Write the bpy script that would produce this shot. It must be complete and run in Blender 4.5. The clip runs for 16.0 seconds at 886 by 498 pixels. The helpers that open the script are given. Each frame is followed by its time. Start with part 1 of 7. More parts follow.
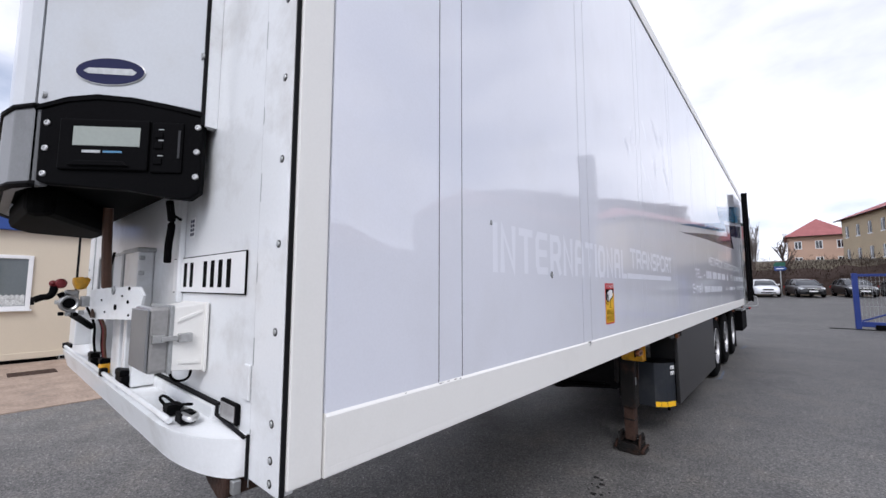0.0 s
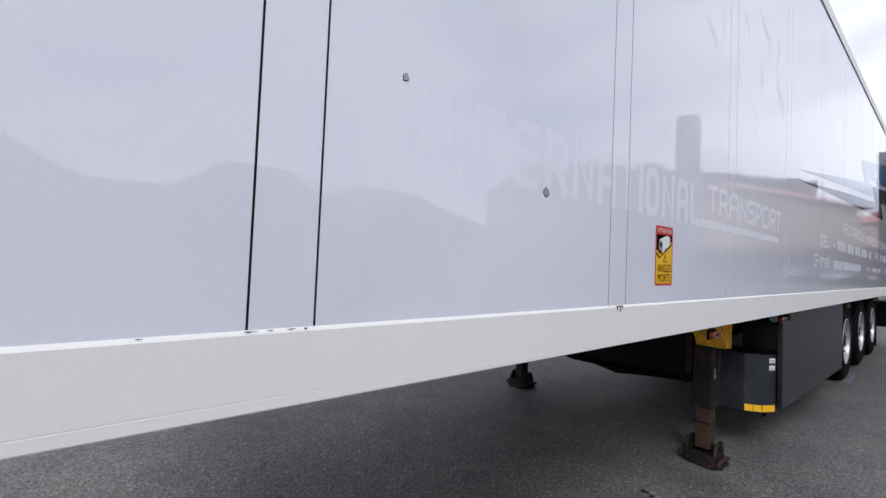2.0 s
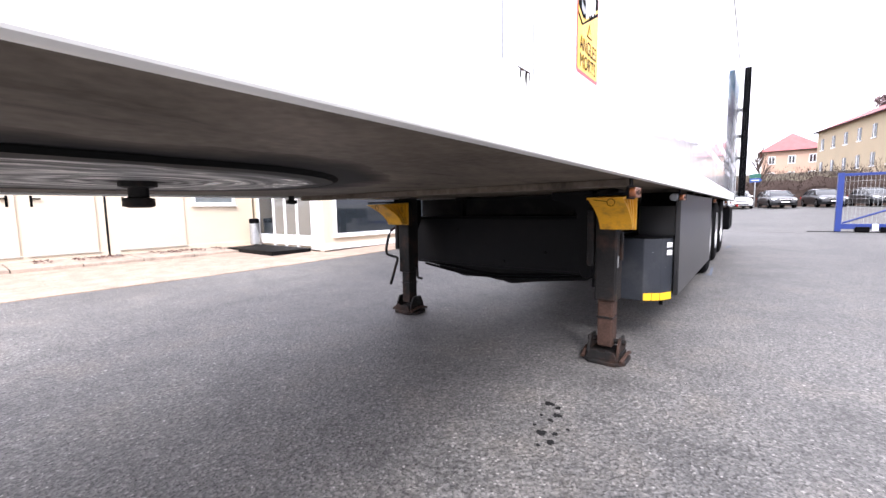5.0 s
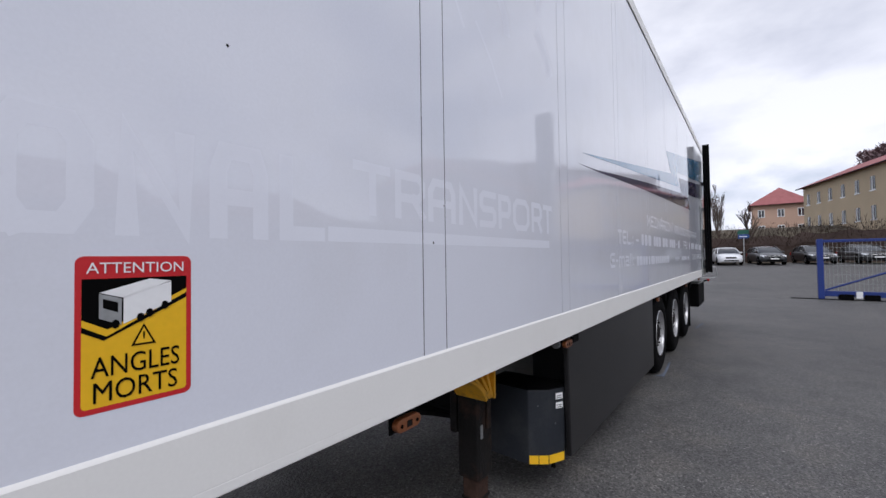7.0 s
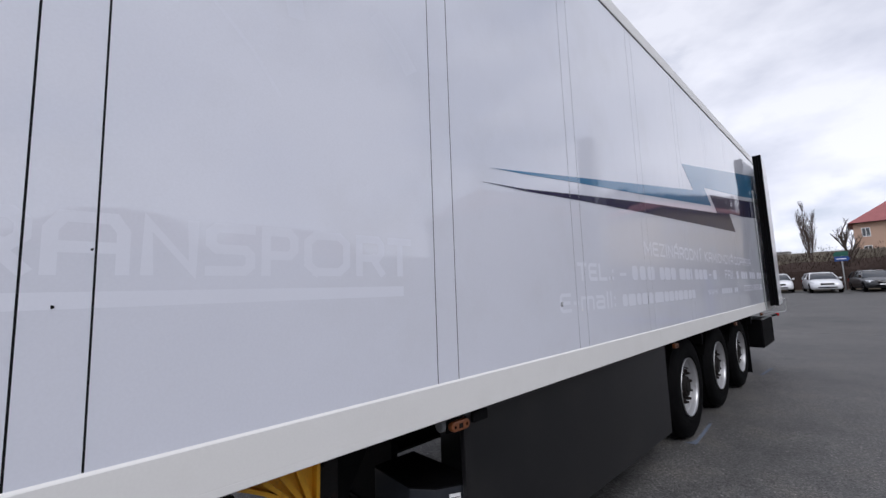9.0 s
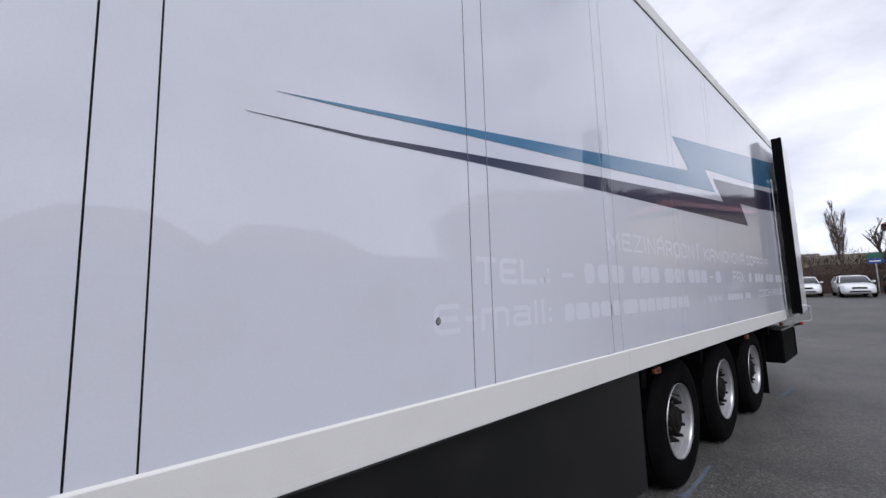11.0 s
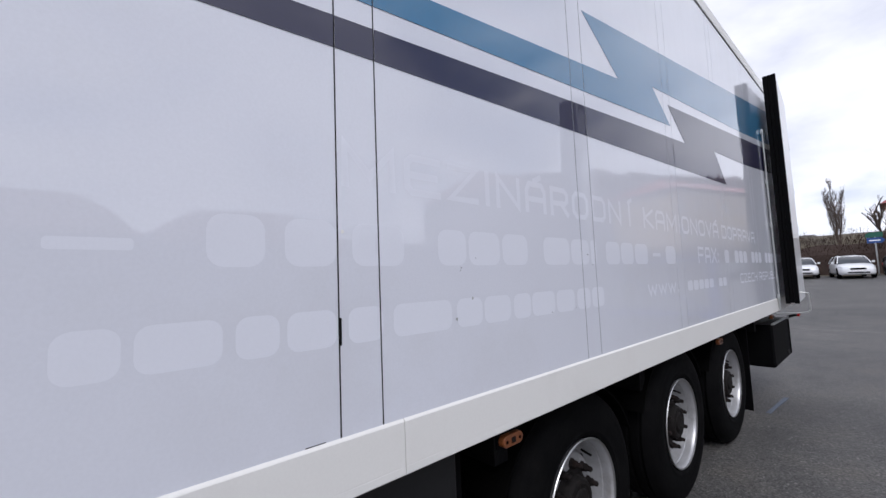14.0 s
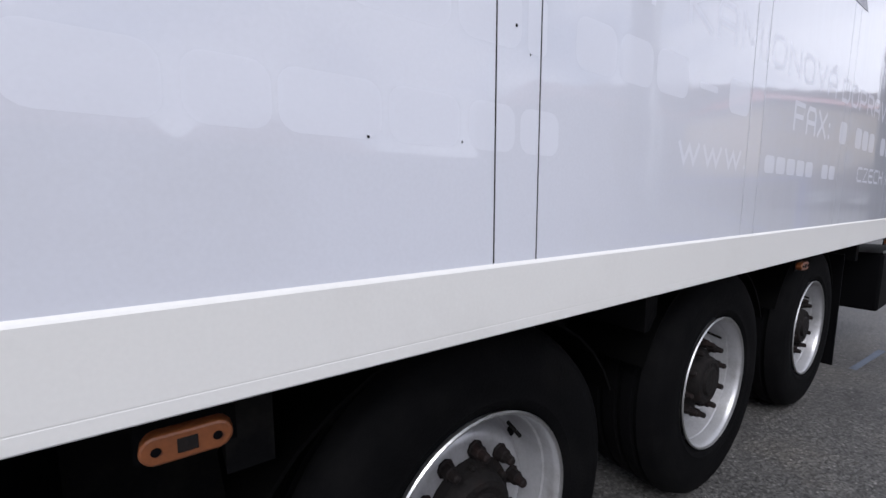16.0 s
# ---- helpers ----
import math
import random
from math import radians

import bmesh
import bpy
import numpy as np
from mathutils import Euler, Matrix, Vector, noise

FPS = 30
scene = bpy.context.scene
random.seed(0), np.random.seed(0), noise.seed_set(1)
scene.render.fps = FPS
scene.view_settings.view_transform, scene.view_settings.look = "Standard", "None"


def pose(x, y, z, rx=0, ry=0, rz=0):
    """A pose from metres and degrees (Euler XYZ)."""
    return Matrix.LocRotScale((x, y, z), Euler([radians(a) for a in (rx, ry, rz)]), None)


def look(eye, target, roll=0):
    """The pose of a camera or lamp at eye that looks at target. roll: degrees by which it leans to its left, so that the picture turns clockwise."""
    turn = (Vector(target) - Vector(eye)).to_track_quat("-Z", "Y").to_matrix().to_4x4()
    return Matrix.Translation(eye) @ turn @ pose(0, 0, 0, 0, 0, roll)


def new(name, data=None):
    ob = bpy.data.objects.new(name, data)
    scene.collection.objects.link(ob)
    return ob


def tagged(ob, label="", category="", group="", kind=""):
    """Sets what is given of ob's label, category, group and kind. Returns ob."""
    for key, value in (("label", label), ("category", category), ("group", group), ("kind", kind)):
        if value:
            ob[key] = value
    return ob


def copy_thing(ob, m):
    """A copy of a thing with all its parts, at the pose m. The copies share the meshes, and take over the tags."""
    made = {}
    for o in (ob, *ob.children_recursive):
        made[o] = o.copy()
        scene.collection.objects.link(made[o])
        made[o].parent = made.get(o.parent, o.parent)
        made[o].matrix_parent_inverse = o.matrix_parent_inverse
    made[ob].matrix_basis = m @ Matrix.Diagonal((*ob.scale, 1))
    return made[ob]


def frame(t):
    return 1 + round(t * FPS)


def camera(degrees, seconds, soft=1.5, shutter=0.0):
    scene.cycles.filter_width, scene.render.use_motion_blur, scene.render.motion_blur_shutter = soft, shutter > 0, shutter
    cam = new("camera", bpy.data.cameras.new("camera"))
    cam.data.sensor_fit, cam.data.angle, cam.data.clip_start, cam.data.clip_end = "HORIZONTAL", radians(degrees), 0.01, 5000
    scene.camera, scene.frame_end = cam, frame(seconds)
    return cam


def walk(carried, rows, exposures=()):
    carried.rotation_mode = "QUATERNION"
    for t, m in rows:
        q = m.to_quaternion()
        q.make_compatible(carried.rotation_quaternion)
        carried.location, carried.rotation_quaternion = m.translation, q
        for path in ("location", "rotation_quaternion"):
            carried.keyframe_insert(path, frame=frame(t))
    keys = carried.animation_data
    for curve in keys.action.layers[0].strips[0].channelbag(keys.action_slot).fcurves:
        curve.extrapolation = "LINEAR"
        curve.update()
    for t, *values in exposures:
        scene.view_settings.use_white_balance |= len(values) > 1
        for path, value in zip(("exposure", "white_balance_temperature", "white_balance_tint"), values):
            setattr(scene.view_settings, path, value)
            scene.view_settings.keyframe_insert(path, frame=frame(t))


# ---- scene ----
cam = camera(96.1, 16.0)
PATH = [
    (0, (-0.063, 0.042, 1.559), (-1.364, 1.55, 1.744), 0.1),
    (0.5, (0.071, 0.237, 1.585), (-1.268, 1.707, 1.799), 0.7),
    (1, (0.083, 0.409, 1.583), (-1.326, 1.814, 1.782), 1.3),
    (1.5, (-0.018, 0.606, 1.54), (-1.507, 1.932, 1.697), 2.0),
    (1.8, (-0.074, 0.766, 1.442), (-1.651, 1.987, 1.597), 1.6),
    (2, (-0.151, 0.853, 1.392), (-1.732, 2.077, 1.45), 2.4),
    (2.5, (-0.34, 1.018, 1.164), (-1.966, 2.182, 1.157), 1.9),
    (3, (-0.558, 1.098, 0.972), (-2.181, 2.266, 0.939), 1.3),
    (3.5, (-0.669, 1.12, 0.876), (-2.244, 2.35, 0.823), 0.7),
    (4, (-0.708, 1.153, 0.868), (-2.192, 2.491, 0.772), 0.1),
    (4.5, (-0.682, 1.313, 0.917), (-2.04, 2.774, 0.768), -0.4),
    (5, (-0.569, 1.583, 0.998), (-1.789, 3.155, 0.802), -0.9),
    (5.2, (-0.528, 1.687, 1.033), (-1.689, 3.301, 0.817), -1.0),
    (7.3, (-0.036, 2.549, 1.593), (-1.289, 4.102, 1.717), -1.3),
    (7.5, (-0.02, 2.642, 1.594), (-1.306, 4.165, 1.757), -1.4),
    (7.6, (-0.018, 2.695, 1.601), (-1.314, 4.207, 1.772), -1.5),
    (8, (0.017, 2.928, 1.62), (-1.331, 4.391, 1.829), -1.8),
    (8.5, (0.203, 3.225, 1.612), (-1.194, 4.639, 1.835), -2.0),
    (9, (0.306, 3.47, 1.621), (-1.125, 4.85, 1.84), -2.0),
    (9.2, (0.285, 3.563, 1.604), (-1.154, 4.935, 1.824), -2.1),
    (11.3, (0.217, 4.799, 1.632), (-1.277, 6.109, 1.867), -1.6),
    (11.5, (0.21, 4.918, 1.632), (-1.29, 6.218, 1.876), -1.7),
    (12, (0.239, 5.255, 1.632), (-1.274, 6.537, 1.892), -2.0),
    (12.5, (0.203, 5.555, 1.623), (-1.319, 6.827, 1.883), -2.2),
    (13, (0.101, 5.854, 1.641), (-1.42, 7.131, 1.879), -2.2),
    (13.5, (0.068, 6.205, 1.624), (-1.438, 7.506, 1.822), -2.3),
    (14, (-0.003, 6.521, 1.625), (-1.487, 7.853, 1.781), -2.3),
    (14.5, (-0.156, 6.794, 1.624), (-1.635, 8.137, 1.713), -1.6),
    (15, (-0.213, 7.095, 1.571), (-1.721, 8.408, 1.586), -1.0),
    (15.5, (-0.24, 7.418, 1.504), (-1.807, 8.658, 1.41), -0.4),
    (16, (-0.328, 7.659, 1.377), (-1.97, 8.776, 1.142), -0.1),
]
EXPOSURES = [
    (0.0, 0.5, 5950, 13), (1.5, 0.37, 5950, 12), (2.5, 0.4, 5950, 14), (3.1, 1.08, 5950, 16), (3.6, 1.72, 6050, 15), (4.2, 2.08, 6100, 16), (4.5, 2.15, 6100, 16), (5.2, 2.02, 6100, 17),
    (5.6, 1.3, 6000, 16), (6.1, 0.6, 5950, 13), (7.4, 0.12, 5950, 13), (9.2, 0.12, 5950, 13), (11.5, 0.24, 5950, 13), (14.5, 0.35, 5950, 13), (16.0, 0.5, 5950, 13),
]
walk(cam, [(t, look(eye, target, roll)) for t, eye, target, roll in PATH], EXPOSURES)

# ---- world, sun, exposure ----
world = bpy.data.worlds.new("sky")
scene.world = world
world.use_nodes = True
wn, wl = world.node_tree.nodes, world.node_tree.links
wn.clear()
w_out, w_bg = wn.new("ShaderNodeOutputWorld"), wn.new("ShaderNodeBackground")
w_sky = wn.new("ShaderNodeTexSky")
w_sky.sky_type, w_sky.sun_disc = "NISHITA", False
w_sky.sun_elevation, w_sky.sun_rotation = radians(45), radians(140)
w_sky.air_density, w_sky.dust_density = 1.0, 1.5
w_co = wn.new("ShaderNodeTexCoord")
w_map = wn.new("ShaderNodeMapping")
w_map.inputs["Scale"].default_value = (1.0, 1.0, 2.0)
w_n = wn.new("ShaderNodeTexNoise")
w_n.inputs["Scale"].default_value, w_n.inputs["Detail"].default_value, w_n.inputs["Roughness"].default_value = 2.3, 7, 0.55
w_r = wn.new("ShaderNodeValToRGB")
w_r.color_ramp.elements[0].position, w_r.color_ramp.elements[1].position = 0.22, 0.46
w_cl = wn.new("ShaderNodeTexNoise")
w_cl.inputs["Scale"].default_value, w_cl.inputs["Detail"].default_value = 4.5, 6
w_cr = wn.new("ShaderNodeValToRGB")
w_cr.color_ramp.elements[0].position, w_cr.color_ramp.elements[0].color = 0.36, (6.6, 6.65, 7.15, 1)
w_cr.color_ramp.elements[1].position, w_cr.color_ramp.elements[1].color = 0.62, (9.45, 9.3, 9.45, 1)
w_mix = wn.new("ShaderNodeMix")
w_mix.data_type = "RGBA"
wl.new(w_co.outputs["Generated"], w_map.inputs["Vector"])
wl.new(w_map.outputs[0], w_n.inputs["Vector"])
wl.new(w_map.outputs[0], w_cl.inputs["Vector"])
wl.new(w_n.outputs["Fac"], w_r.inputs["Fac"])
wl.new(w_cl.outputs["Fac"], w_cr.inputs["Fac"])
wl.new(w_r.outputs["Color"], w_mix.inputs["Factor"])
wl.new(w_sky.outputs["Color"], w_mix.inputs["A"])
# thin cloud grows brighter towards the horizon
w_xyz, w_low, w_haze = wn.new("ShaderNodeSeparateXYZ"), wn.new("ShaderNodeMapRange"), wn.new("ShaderNodeVectorMath")
w_low.inputs["From Min"].default_value, w_low.inputs["From Max"].default_value = 0.0, 0.5
w_low.inputs["To Min"].default_value, w_low.inputs["To Max"].default_value = 1.3, 1.0
w_haze.operation = "SCALE"
wl.new(w_co.outputs["Generated"], w_xyz.inputs[0])
wl.new(w_xyz.outputs["Z"], w_low.inputs["Value"])
wl.new(w_cr.outputs["Color"], w_haze.inputs[0])
wl.new(w_low.outputs["Result"], w_haze.inputs["Scale"])
wl.new(w_haze.outputs[0], w_mix.inputs["B"])
wl.new(w_mix.outputs["Result"], w_bg.inputs["Color"])
wl.new(w_bg.outputs[0], w_out.inputs["Surface"])
w_bg.inputs["Strength"].default_value = 0.085

sun = new("sun", bpy.data.lights.new("sun", "SUN"))
sun.data.energy, sun.data.angle, sun.data.color = 1.4, radians(25), (1.0, 0.96, 0.9)
sun.matrix_world = look((25, -24, 40), (0, 6, 0))


# ---- materials ----
def mat(name, col, rough=0.5, metal=0.0, var=0.12, scale=6.0, fine=90.0, bump=0.05, bump_scale=60.0, coat=0.0, dirt=None, dirt_amount=0.0, dirt_scale=2.5, gloss=0.5):
    m = bpy.data.materials.new(name)
    m.use_nodes = True
    n, l = m.node_tree.nodes, m.node_tree.links
    b = n["Principled BSDF"]
    co = n.new("ShaderNodeTexCoord")
    big, small = n.new("ShaderNodeTexNoise"), n.new("ShaderNodeTexNoise")
    big.inputs["Scale"].default_value, big.inputs["Detail"].default_value = scale, 5
    small.inputs["Scale"].default_value, small.inputs["Detail"].default_value = fine, 3
    l.new(co.outputs["Object"], big.inputs["Vector"])
    l.new(co.outputs["Object"], small.inputs["Vector"])
    add = n.new("ShaderNodeMath")
    add.operation = "ADD"
    l.new(big.outputs["Fac"], add.inputs[0])
    l.new(small.outputs["Fac"], add.inputs[1])
    rng = n.new("ShaderNodeMapRange")
    rng.inputs["From Min"].default_value, rng.inputs["From Max"].default_value = 0.6, 1.4
    rng.inputs["To Min"].default_value, rng.inputs["To Max"].default_value = 1 - var, 1 + var
    l.new(add.outputs[0], rng.inputs["Value"])
    hsv = n.new("ShaderNodeHueSaturation")
    hsv.inputs["Color"].default_value = (*col, 1)
    l.new(rng.outputs[0], hsv.inputs["Value"])
    last = hsv.outputs["Color"]
    if dirt:
        dn, dr, mx = n.new("ShaderNodeTexNoise"), n.new("ShaderNodeValToRGB"), n.new("ShaderNodeMix")
        mx.data_type = "RGBA"
        dn.inputs["Scale"].default_value, dn.inputs["Detail"].default_value, dn.inputs["Roughness"].default_value = dirt_scale, 8, 0.65
        dr.color_ramp.elements[0].position, dr.color_ramp.elements[1].position = 0.5, 0.72
        dr.color_ramp.elements[1].color = (dirt_amount, dirt_amount, dirt_amount, 1)
        l.new(co.outputs["Object"], dn.inputs["Vector"])
        l.new(dn.outputs["Fac"], dr.inputs["Fac"])
        l.new(dr.outputs["Color"], mx.inputs["Factor"])
        l.new(last, mx.inputs["A"])
        mx.inputs["B"].default_value = (*dirt, 1)
        last = mx.outputs["Result"]
    l.new(last, b.inputs["Base Color"])
    b.inputs["Roughness"].default_value, b.inputs["Metallic"].default_value = rough, metal
    b.inputs["Coat Weight"].default_value = coat
    b.inputs["Specular IOR Level"].default_value = gloss
    if bump:
        bn, bt = n.new("ShaderNodeBump"), n.new("ShaderNodeTexNoise")
        bt.inputs["Scale"].default_value, bt.inputs["Detail"].default_value = bump_scale, 4
        bn.inputs["Strength"].default_value, bn.inputs["Distance"].default_value = bump, 0.02
        l.new(co.outputs["Object"], bt.inputs["Vector"])
        l.new(bt.outputs["Fac"], bn.inputs["Height"])
        l.new(bn.outputs["Normal"], b.inputs["Normal"])
    return m


def glossy_paint(name, col, wave=0.012, coat=1.0, gloss=0.5, ior=1.5):
    """Smooth sheet paint under a clear gloss, with a faint ripple."""
    m = mat(name, col, 0.38, 0, 0.03, 1.4, 140, 0, coat=coat, gloss=gloss, dirt=(0.5, 0.49, 0.47) if coat == 1 else None, dirt_amount=0.16, dirt_scale=1.7)
    n, l = m.node_tree.nodes, m.node_tree.links
    b = n["Principled BSDF"]
    b.inputs["Coat Roughness"].default_value = 0.016
    b.inputs["Coat IOR"].default_value = ior
    co, mp, bt, bn = n.new("ShaderNodeTexCoord"), n.new("ShaderNodeMapping"), n.new("ShaderNodeTexNoise"), n.new("ShaderNodeBump")
    mp.inputs["Scale"].default_value = (1, 2.2, 0.6)
    bt.inputs["Scale"].default_value, bt.inputs["Detail"].default_value = 3.0, 2
    bn.inputs["Strength"].default_value, bn.inputs["Distance"].default_value = 1.0, wave * 0.1
    l.new(co.outputs["Object"], mp.inputs["Vector"])
    l.new(mp.outputs[0], bt.inputs["Vector"])
    l.new(bt.outputs["Fac"], bn.inputs["Height"])
    l.new(bn.outputs["Normal"], b.inputs["Coat Normal"])
    return m


def asphalt_material():
    m = bpy.data.materials.new("asphalt")
    m.use_nodes = True
    n, l = m.node_tree.nodes, m.node_tree.links
    b = n["Principled BSDF"]
    co = n.new("ShaderNodeTexCoord")

    def ramp(src, stops):
        r = n.new("ShaderNodeValToRGB")
        while len(r.color_ramp.elements) < len(stops):
            r.color_ramp.elements.new(0.5)
        for e, (p, c) in zip(r.color_ramp.elements, stops):
            e.position, e.color = p, (*c, 1)
        l.new(src, r.inputs["Fac"])
        return r.outputs["Color"]

    def noise_tex(sc, det=4, ro=0.5):
        t = n.new("ShaderNodeTexNoise")
        t.inputs["Scale"].default_value, t.inputs["Detail"].default_value, t.inputs["Roughness"].default_value = sc, det, ro
        l.new(co.outputs["Object"], t.inputs["Vector"])
        return t.outputs["Fac"]

    def mix(kind, fac, a, bb):
        x = n.new("ShaderNodeMix")
        x.data_type, x.blend_type = "RGBA", kind
        x.inputs["Factor"].default_value = fac
        l.new(a, x.inputs["A"])
        l.new(bb, x.inputs["B"])
        return x.outputs["Result"]

    vo = n.new("ShaderNodeTexVoronoi")
    vo.inputs["Scale"].default_value = 95
    l.new(co.outputs["Object"], vo.inputs["Vector"])
    v2 = n.new("ShaderNodeTexVoronoi")
    v2.inputs["Scale"].default_value = 46
    l.new(co.outputs["Object"], v2.inputs["Vector"])
    grain = ramp(vo.outputs["Color"], [(0.0, (0.045, 0.0445, 0.043)), (0.5, (0.108, 0.106, 0.102)), (0.85, (0.16, 0.156, 0.15)), (1.0, (0.3, 0.292, 0.28))])
    patches = ramp(noise_tex(0.35, 6, 0.6), [(0.3, (0.66, 0.66, 0.68)), (0.7, (1.22, 1.21, 1.19))])
    stains = ramp(noise_tex(2.1, 6, 0.6), [(0.28, (0.68, 0.68, 0.68)), (0.5, (1.0, 1.0, 1.0)), (0.72, (1.18, 1.13, 1.06))])
    lumps = ramp(v2.outputs["Distance"], [(0.1, (1.16, 1.16, 1.15)), (0.75, (0.72, 0.72, 0.725))])
    specks = ramp(noise_tex(42, 2, 0.4), [(0.7, (0, 0, 0)), (0.745, (0.2, 0.19, 0.18))])
    col = mix("MULTIPLY", 1.0, mix("MULTIPLY", 1.0, mix("MULTIPLY", 1.0, grain, lumps), patches), stains)
    pits = ramp(noise_tex(85, 2, 0.5), [(0.33, (0.25, 0.25, 0.25)), (0.43, (1.0, 1.0, 1.0))])
    col = mix("ADD", 1.0, mix("MULTIPLY", 1.0, col, pits), specks)
    # Brightness put into the colour: paler at the front, darker at the rear.
    along, y_range = n.new("ShaderNodeSeparateXYZ"), n.new("ShaderNodeMapRange")
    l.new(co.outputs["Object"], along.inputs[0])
    y_range.inputs["From Min"].default_value, y_range.inputs["From Max"].default_value = 1.0, 10.0
    l.new(along.outputs["Y"], y_range.inputs["Value"])
    tone_along_y = ramp(y_range.outputs["Result"], [(0.0, (1.5, 1.49, 1.49)), (0.45, (1.3, 1.29, 1.29)), (0.8, (0.98, 0.975, 0.97)), (1.0, (0.84, 0.83, 0.825))])
    l.new(mix("MULTIPLY", 1.0, col, tone_along_y), b.inputs["Base Color"])
    b.inputs["Roughness"].default_value = 0.6
    bn = n.new("ShaderNodeBump")
    bn.inputs["Strength"].default_value, bn.inputs["Distance"].default_value = 0.5, 0.005
    l.new(vo.outputs["Distance"], bn.inputs["Height"])
    b2 = n.new("ShaderNodeBump")
    b2.inputs["Strength"].default_value, b2.inputs["Distance"].default_value = 0.55, 0.009
    l.new(v2.outputs["Distance"], b2.inputs["Height"])
    b2.invert = True
    l.new(bn.outputs["Normal"], b2.inputs["Normal"])
    l.new(b2.outputs["Normal"], b.inputs["Normal"])
    return m


def paving_material():
    m = mat("paving", (0.35, 0.265, 0.205), 0.85, 0, 0.35, 3.5, 28, 0.4, 60, dirt=(0.23, 0.18, 0.145), dirt_amount=0.9, dirt_scale=2.6)
    return m


def glass_material(name, tint=(0.02, 0.025, 0.03)):
    m = mat(name, tint, 0.04, 0, 0.1, 2, 40, 0)
    m.node_tree.nodes["Principled BSDF"].inputs["IOR"].default_value = 1.52
    m.node_tree.nodes["Principled BSDF"].inputs["Specular IOR Level"].default_value = 0.9
    return m


PIN = (-2.22, 2.03)


def plate_distance(n, l, wobble):
    """How far a point lies from the coupling plate's middle line: round before the pin, straight towards the front."""
    co, mp, xy, mx, cb, ln = n.new("ShaderNodeTexCoord"), n.new("ShaderNodeMapping"), n.new("ShaderNodeSeparateXYZ"), n.new("ShaderNodeMath"), n.new("ShaderNodeCombineXYZ"), n.new("ShaderNodeVectorMath")
    mp.inputs["Location"].default_value = (-PIN[0], -PIN[1], 0)
    mx.operation, mx.inputs[1].default_value = "MAXIMUM", 0.0
    ln.operation = "LENGTH"
    nz, ad = n.new("ShaderNodeTexNoise"), n.new("ShaderNodeMath")
    nz.inputs["Scale"].default_value, nz.inputs["Detail"].default_value = 3.2, 6
    ad.operation, ad.inputs[1].default_value = "MULTIPLY_ADD", wobble
    l.new(co.outputs["Object"], mp.inputs["Vector"])
    l.new(mp.outputs[0], xy.inputs[0])
    l.new(xy.outputs["Y"], mx.inputs[0])
    l.new(xy.outputs["X"], cb.inputs["X"])
    l.new(mx.outputs[0], cb.inputs["Y"])
    l.new(cb.outputs[0], ln.inputs[0])
    l.new(co.outputs["Object"], nz.inputs["Vector"])
    l.new(nz.outputs["Fac"], ad.inputs[0])
    l.new(ln.outputs["Value"], ad.inputs[2])
    return co, xy, ad.outputs[0], nz.outputs["Fac"]


def grey_ramp(n, l, src, stops, warm=0.95):
    r = n.new("ShaderNodeValToRGB")
    r.color_ramp.elements[1].position, r.color_ramp.elements[0].position = stops[-1][0], stops[0][0]
    for p, c in stops[1:-1]:
        r.color_ramp.elements.new(p)
    for e, (p, c) in zip(r.color_ramp.elements, stops):
        e.color = (c, c * (1 + warm) / 2, c * warm, 1)
    l.new(src, r.inputs["Fac"])
    return r.outputs["Color"]


def times(n, l, a, b, fac=1.0):
    m = n.new("ShaderNodeMix")
    m.data_type, m.blend_type = "RGBA", "MULTIPLY"
    m.inputs["Factor"].default_value = fac
    l.new(a, m.inputs["A"])
    l.new(b, m.inputs["B"])
    return m.outputs["Result"]


